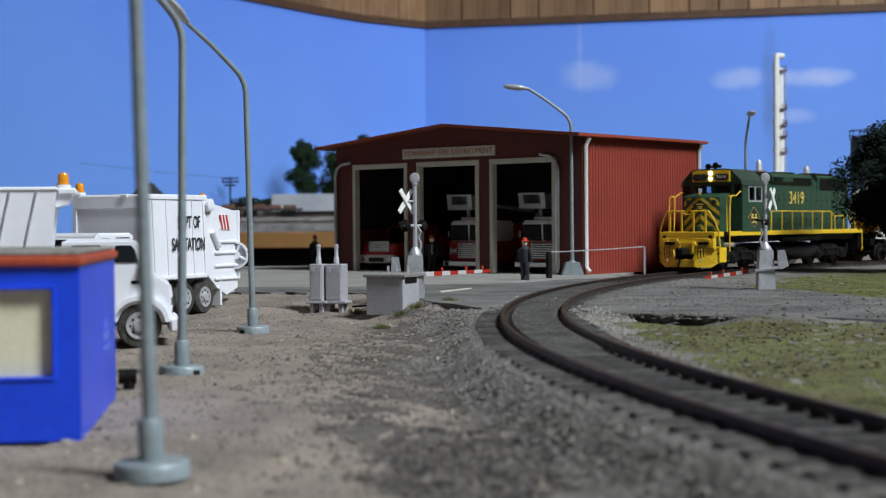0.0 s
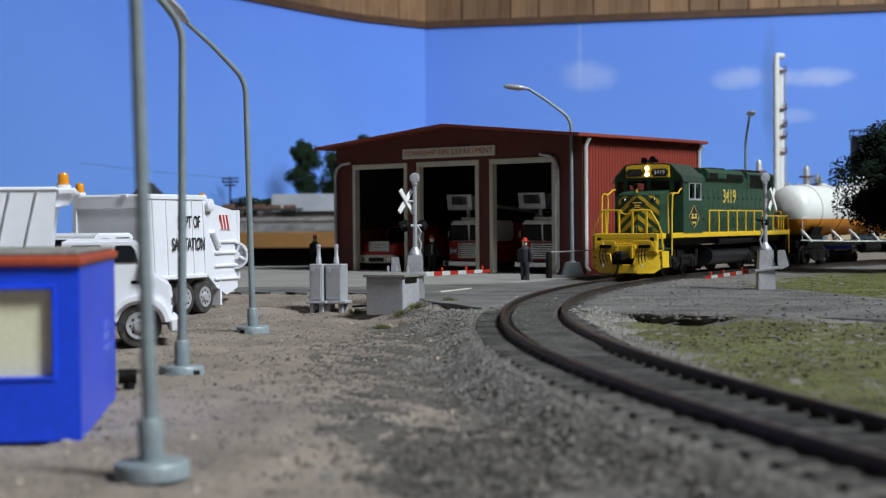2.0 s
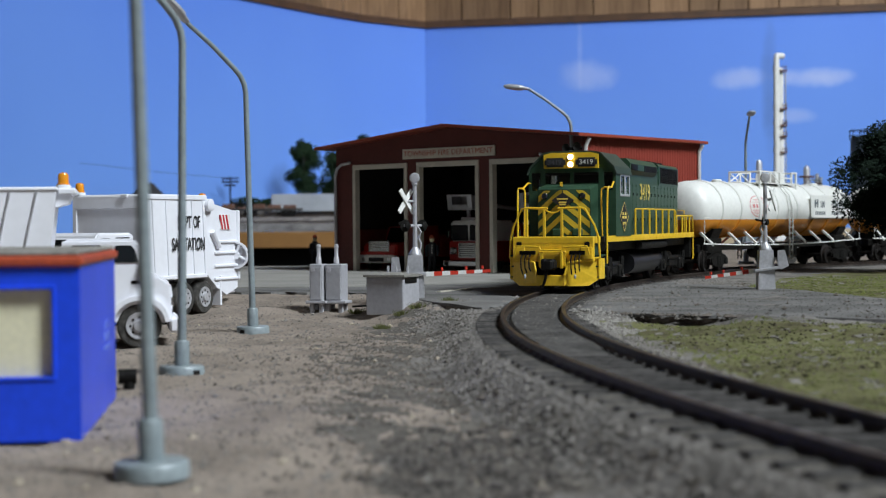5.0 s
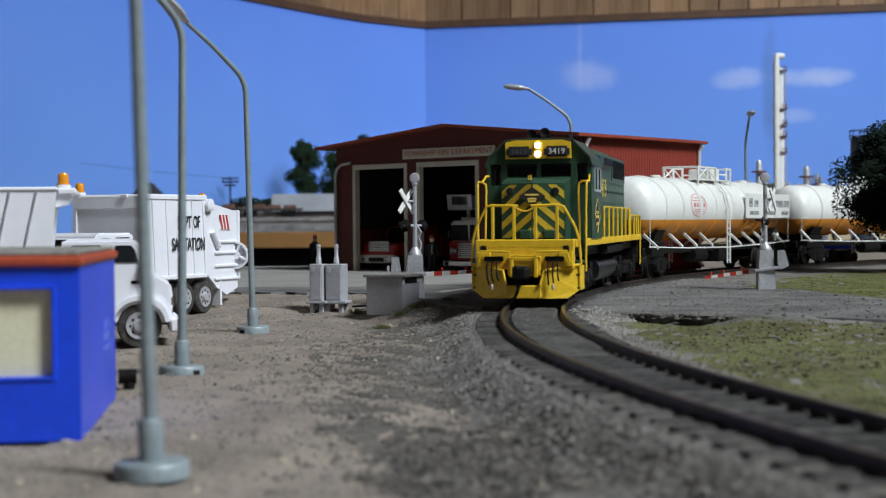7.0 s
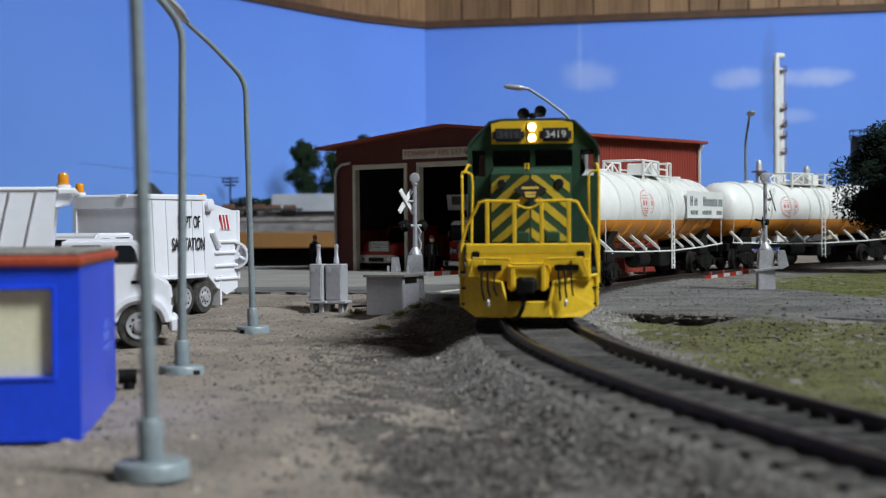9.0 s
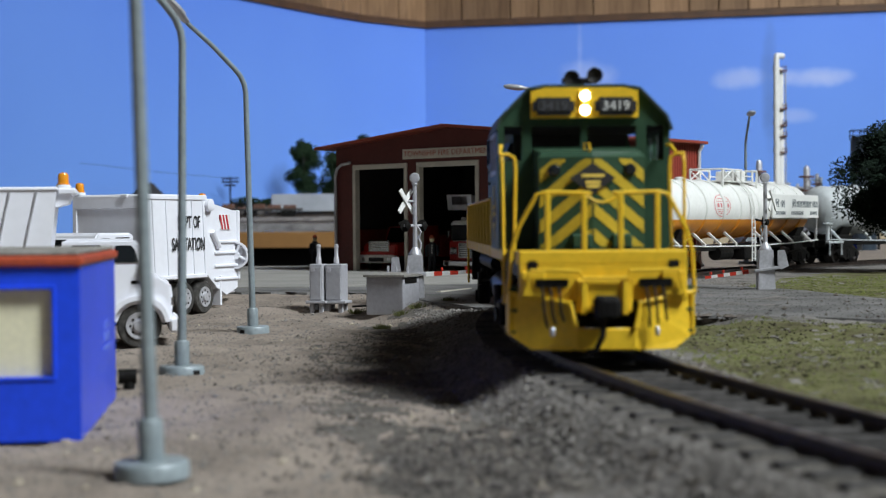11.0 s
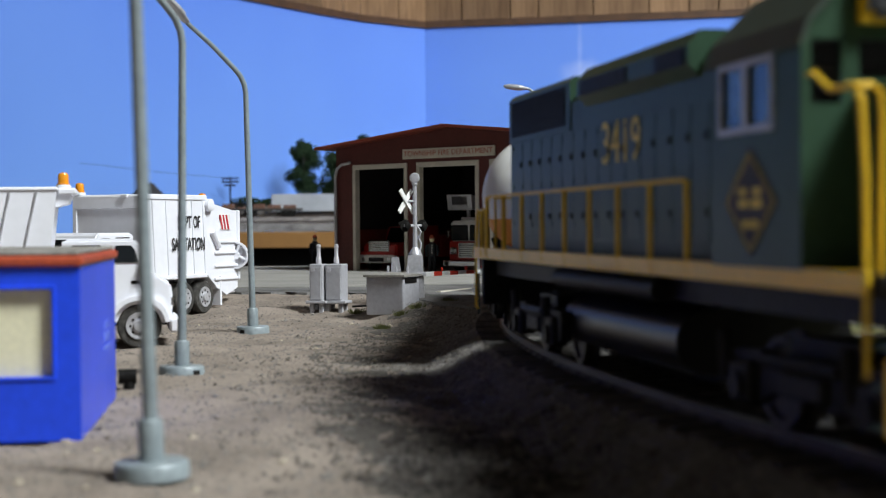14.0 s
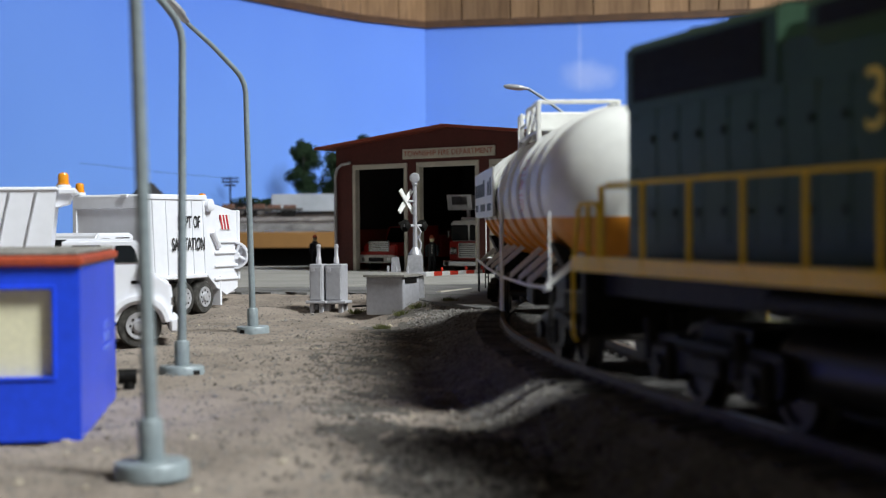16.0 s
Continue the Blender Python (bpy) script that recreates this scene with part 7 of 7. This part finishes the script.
# ---- far shelf across the aisle ----
def far_shelf():
    sh = base("far_layout", label="far shelf layout with a varnished front board", category="layout shelf", kind="structure")
    part("front_board", box(B(), -1050, 420, 2590, 2604, -13, 14, 1.0), M_FASCIA, sh, "orange varnished front board")
    bm = B()
    rng = np.random.RandomState(4)
    xs = np.arange(-1050, 421, 14.0)
    prof = [(2604, 13), (2650, 17), (2660, 28), (2700, 30), (2720, 38), (2800, 41), (2860, 46), (2900, 62), (2960, 70), (3400, 74)]
    rows = [[bm.verts.new((x, y, z + rng.normal(0, 1.3))) for y, z in prof] for x in xs]
    for a, b in zip(rows, rows[1:]):
        for k in range(len(prof) - 1):
            bm.faces.new((a[k], b[k], b[k + 1], a[k + 1])).material_index = 0 if k < 2 else (1 if k in (2, 3, 4) else 2)
    part("scenery", bm, (M_ROAD, M_BALLAST, mat("brown_far_bank", (0.10, 0.085, 0.06), 0.9, var=0.4, scale=25, fine=300)), sh)
    # dark panel added in place of the aisle's shade, hides the sky board
    part("skirt", box(B(), -1050, 420, 2640, 2646, -900, 12), M_DARK, sh, "dark panel standing for the shade below the shelf")
    bm = B()
    for y, z in ((2684, 30), (2696, 30), (2770, 40.8), (2782, 40.8), (2836, 44), (2848, 44)):
        box(bm, -1050, 420, y - 0.5, y + 0.5, z, z + 3)
    part("far_rails", bm, M_RAIL, sh)


def box_car(x, y, z, length, h, body, label, group="far freight cars"):
    p = base("box_car", x, y, z, 0, label, "box car", group)
    part("body", box(B(), -length / 2, length / 2, -15, 15, 8, 8 + h, 0.6), body, p)
    for k in range(int(length / 7)):
        part("side_post", box(B(), -length / 2 + k * 7 + 2, -length / 2 + k * 7 + 3, -15.7, -14.9, 8.6, 7.4 + h), body, p)
    for s in (-1, 1):
        bm = B()
        box(bm, s * length * 0.36 - 13, s * length * 0.36 + 13, -12, 12, 3, 7.6, 0.5)
        for d in (-9, 9):
            rod(bm, (s * length * 0.36 + d, -11, 5), (s * length * 0.36 + d, 11, 5), 5, 12)
        part("truck", bm, M_UNDER, p)
    return p


def flat_car(x, y, z, length, load, label, seed):
    p = base("flat_car", x, y, z, 0, label, "flat car", "far freight cars")
    part("deck", box(B(), -length / 2, length / 2, -14, 14, 9, 13, 0.5), M_TIE, p)
    rng = random.Random(seed)
    for s in (-1, 1):
        bm = box(B(), s * length * 0.34 - 12, s * length * 0.34 + 12, -12, 12, 0, 8.6, 0.5)
        part("truck", bm, M_UNDER, p)
    for k in range(5):
        a = -length / 2 + 6 + k * length / 5.4
        part("load", box(B(), a, a + length / 7, -10, 10, 13, 13 + rng.uniform(2, 9), 0.6, rz=rng.uniform(-6, 6)), load, p)


far_shelf()
box_car(-236, 2842, 43, 160, 32, M_FARWHITE, "white box car standing on the far layout")
flat_car(-330, 2778, 43, 150, M_RUST, "brown flat car with rusty scrap on the far layout", 2)
flat_car(-500, 2778, 43, 150, M_BALLAST, "brown flat car with grey scrap on the far layout", 3)
flat_car(-400, 2842, 46, 130, M_UNDER, "dark flat car with black machinery on the far layout", 4)
flat_car(-560, 2842, 46, 150, M_BLACK, "dark flat car with black machinery on the far layout", 6)


def utility_pole():
    p = base("utility_pole", -395, 2850, 43, 0, "dark wooden utility pole with three crossarms", "utility pole")
    part("post", rod(B(), (0, 0, 0), (0, 0, 73), 1.7, 8), M_UNDER, p)
    for z, w in ((69, 16), (62.5, 16), (56, 11)):
        part("crossarm", box(B(), -w, w, -1, 1, z, z + 3.0), M_UNDER, p)
    part("wire", tube(B(), [(-14, 0, 72), (-90, -180, 76), (-180, -420, 84)], 0.35, 4), M_UNDER, p)


utility_pole()


def coal_heap():
    p = base("coal_heap", -511, 2665, 16, 0, "dark conical coal heap on the far layout", "coal heap")
    rng = random.Random(2)
    bm = lathe(B(), [(60, 0), (54, 30), (40, 52), (22, 70), (5, 84)], 18)
    for v in bm.verts:
        v.co += Vector((rng.gauss(0, 1.3), rng.gauss(0, 1.3), rng.gauss(0, 1.0)))
    part("heap", bm, M_BLACK, p)


coal_heap()


def far_hedge():
    rng = random.Random(12)
    verts, faces = [], []
    for k in range(5200):
        x = rng.uniform(-900, -250)
        h = 6 + 7 * abs(math.sin(x * 0.021)) + 5 * abs(math.sin(x * 0.057 + 1))
        o = Vector((x, rng.uniform(2905, 2935), 62 + rng.uniform(0, h)))
        a = Vector((rng.gauss(0, 1), rng.gauss(0, 1), rng.gauss(0, 1))).normalized() * 3.0
        b = a.orthogonal().normalized() * 1.8
        i = len(verts)
        verts += [tuple((o + q) * MM) for q in (-a, b, a, -b)]
        faces.append((i, i + 1, i + 2, i + 3))
    me = bpy.data.meshes.new("far_bushes")
    me.from_pydata(verts, [], faces)
    me.materials.append(M_LEAF)
    tagged(new("far_bushes", me), "low dark green bushes along the far layout", "bushes", kind="stuff")


far_hedge()


# ---- refinery behind the track ----
def column(x, y, z, r, h, label):
    p = base("refinery_column", x, y, z, 0, label, "refinery column", "refinery plant")
    part("shell", lathe(B(), [(r * 1.5, 0), (r * 1.5, h * 0.3), (r * 1.15, h * 0.33), (r * 1.15, h * 0.62), (r, h * 0.64), (r, h - r * 0.6), (r * 0.7, h - 1), (0.4, h)], 20), M_TEXTWHITE, p, smooth=True)
    part("riser_pipe", tube(B(), [(-5, -7, 0), (-5, -7, h + 8), (-4.4, -6, h + 10.4), (-2, -3, h + 11), (3, 0, h + 11)], 2.9, 12), M_TEXTWHITE, p, "white riser pipe", smooth=True)
    for k, u in enumerate((0.535, 0.62, 0.68, 0.77, 0.975)):
        rr = r * 1.9
        pl = part("platform", lathe(B(), [(r, h * u), (rr, h * u), (rr, h * u + 1.2), (r, h * u + 1.2)], 18), M_RUST, p, "rusty ring platform")
        bm = B()
        for a in range(9):
            q = a * 0.698
            rod(bm, (rr * math.cos(q), rr * math.sin(q), h * u), (rr * math.cos(q), rr * math.sin(q), h * u + 6), 0.3, 4)
        part("railing", bm, M_RUST, pl)
    bm = B()
    for s in (-1.4, 1.4):
        rod(bm, (r * 1.3 + 1, s, h * 0.3), (r * 1.3 + 1, s, h * 0.97), 0.35, 5)
    for k in range(40):
        z0 = h * (0.3 + 0.67 * k / 40)
        rod(bm, (r * 1.3 + 1, -1.4, z0), (r * 1.3 + 1, 1.4, z0), 0.25, 4)
    part("ladder", bm, M_SILVER, p)


column(331, 1500, -5, 3.4, 181, "white refinery column with rusty ring platforms")


def refinery():
    for x, w, h, l in ((318, 46, 66, "grey refinery block with flat roof behind the column"), (362, 34, 62, "low grey refinery block with pipes")):
        p = base("refinery_block", x, 1490, -5, 0, l, "refinery block", "refinery plant")
        part("block", box(B(), -w / 2, w / 2, 16, 60, 0, h, 0.6), M_GREYPOST, p)
        part("parapet", box(B(), -w / 2 - 1, w / 2 + 1, 15, 61, h, h + 2.2, 0.3), M_SILVER, p)
        bm = B()
        for k in range(3):
            rod(bm, (-w / 3 + k * w / 3, 22, h), (-w / 3 + k * w / 3, 22, h + 5 + 3 * k), 1.6, 10)
        part("roof_vent", bm, M_SILVER, p)
    for x, r, h in ((306, 3.0, 90), (352, 3.2, 84), (362, 2.2, 76)):
        p = base("vessel", x, 1480, -5, 0, "small pale upright vessel with a rusty platform", "vessel", "refinery plant")
        part("shell", lathe(B(), [(r, 0), (r, h - r), (r * 0.6, h - 0.6), (0.3, h)], 14), M_SILVER, p, smooth=True)
        part("platform", lathe(B(), [(r, h * 0.86), (r * 2.3, h * 0.86), (r * 2.3, h * 0.88), (r, h * 0.88)], 14), M_RUST, p)
        part("platform", lathe(B(), [(r, h * 0.7), (r * 2.0, h * 0.7), (r * 2.0, h * 0.72), (r, h * 0.72)], 14), M_RUST, p)
    p = base("yard_lamp", 364, 1470, -5, 0, "slim grey yard lamp by the refinery", "yard lamp")
    part("post", tube(B(), [(0, 0, 0), (0, 0, 66), (-1.5, 0, 69), (-12, 0, 70)], 0.8, 8), M_GREYPOST, p, smooth=True)
    part("lamp_head", box(B(), -17, -11, -1.6, 1.6, 69.2, 70.8, 0.5), M_SILVER, p)
    p = base("pipe_rack", 420, 1475, -5, 0, "dark pipe rack with thin railing behind the track", "pipe rack")
    for x in (-44, 0, 44):
        part("leg", box(B(), x - 1, x + 1, -1, 1, 0, 64), M_UNDER, p)
    for z in (55, 60, 64):
        part("pipe", rod(B(), (-46, 0, z), (50, 0, z), 0.9, 8), M_UNDER, p)
    p = base("silo", 396, 1440, -5, 0, "dark blue-grey silo with a railed top", "silo")
    part("shell", lathe(B(), [(12, 0), (12, 106), (11, 109), (1, 110)], 24), M_DARKBLUE, p, smooth=True)
    bm = B()
    for a in range(12):
        q = a * 0.5236
        rod(bm, (13 * math.cos(q), 13 * math.sin(q), 106), (13 * math.cos(q), 13 * math.sin(q), 115), 0.4, 5)
    for z in (110, 115):
        tube(bm, [(13 * math.cos(k * 0.2618), 13 * math.sin(k * 0.2618), z) for k in range(25)], 0.35, 5)
    part("railing", bm, M_UNDER, p)


refinery()


def parked_vehicle():
    z0 = ground_at(235, 1000)
    p = base("parked_trailer", 238, 1000, z0, 4, "low white and blue trailer parked behind the railway track", "trailer")
    t = 12.2 - z0
    body = part("body", box(B(), -40, 34, -9, 9, 6.2 - z0, t, 0.8, 2), M_TRUCK, p)
    part("side_panel", box(B(), 8, 30, -9.3, -8.9, 7.0 - z0, t - 1.2, 0.2), M_BLUE, body, "blue side panel")
    part("side_stripe", box(B(), -38, -16, -9.3, -8.9, 7.4 - z0, 8.2 - z0, 0.1), M_BLUE, body, "thin blue stripe")
    for x in (-28, -14, 14, 26):
        for q in (-7, 7):
            r = (6.2 - z0) / 2 + 0.4
            part("wheel", rod(B(), (x, q - 1.6, r), (x, q + 1.6, r), r, 16), M_TYRE, p, "dark wheel")


parked_vehicle()


# ---- movement ----
TIMES = (0, 3.5, 7, 9, 12, 14.5, 16)
WAYS = (-481.2, -314.6, -151.0, -55.0, 93.8, 214.2, 283.0)


def way(t):
    """Station of the locomotive's middle at t seconds, gliding through the marked times."""
    i = max(k for k in range(len(TIMES) - 1) if TIMES[k] <= t or k == 0)
    def slope(k):
        a, b = max(k - 1, 0), min(k + 1, len(TIMES) - 1)
        return (WAYS[b] - WAYS[a]) / (TIMES[b] - TIMES[a])
    h = TIMES[i + 1] - TIMES[i]
    u = (t - TIMES[i]) / h
    return ((2 * u ** 3 - 3 * u * u + 1) * WAYS[i] + (u ** 3 - 2 * u * u + u) * h * slope(i)
            + (-2 * u ** 3 + 3 * u * u) * WAYS[i + 1] + (u ** 3 - u * u) * h * slope(i + 1))


def vehicle_pose(s, half):
    ax, ay, ta = on_track(s + half)
    bx, by, tb = on_track(s - half)
    th = math.atan2(ay - by, ax - bx)
    return (ax + bx) / 2, (ay + by) / 2, th, ta - th, tb - th


def run(thing, offset, half, trucks=(), axles=()):
    rows, tf, tr = [], [], []
    for k in range(33):
        t = k * 0.5
        x, y, th, a, b = vehicle_pose(way(t) + offset, half)
        rows.append((t, mpose(x, y, 0, 0, 0, math.degrees(th))))
        tf.append((t, mpose(half, 0, 0, 0, 0, math.degrees(a))))
        tr.append((t, mpose(-half, 0, 0, 0, 0, math.degrees(b))))
    walk(thing, rows)
    for truck, rr in zip(trucks, (tf, tr)):
        walk(truck, rr)
    for axle, ax, r in axles:
        spin = []
        for k in range(121):
            t = 16.0 * k / 120
            spin.append((t, Matrix.Translation((ax * MM, 0, r * MM)) @ Matrix.Rotation((way(t) - way(0)) / r, 4, "Y")))
        walk(axle, spin)


def motions():
    run(LOCO, 0, 59.5, LOCO_TRUCKS, LOCO_AXLES)
    for i, (car, trucks, axles) in enumerate(CARS):
        run(car, -230 - 234 * i, 85, trucks, axles)


motions()
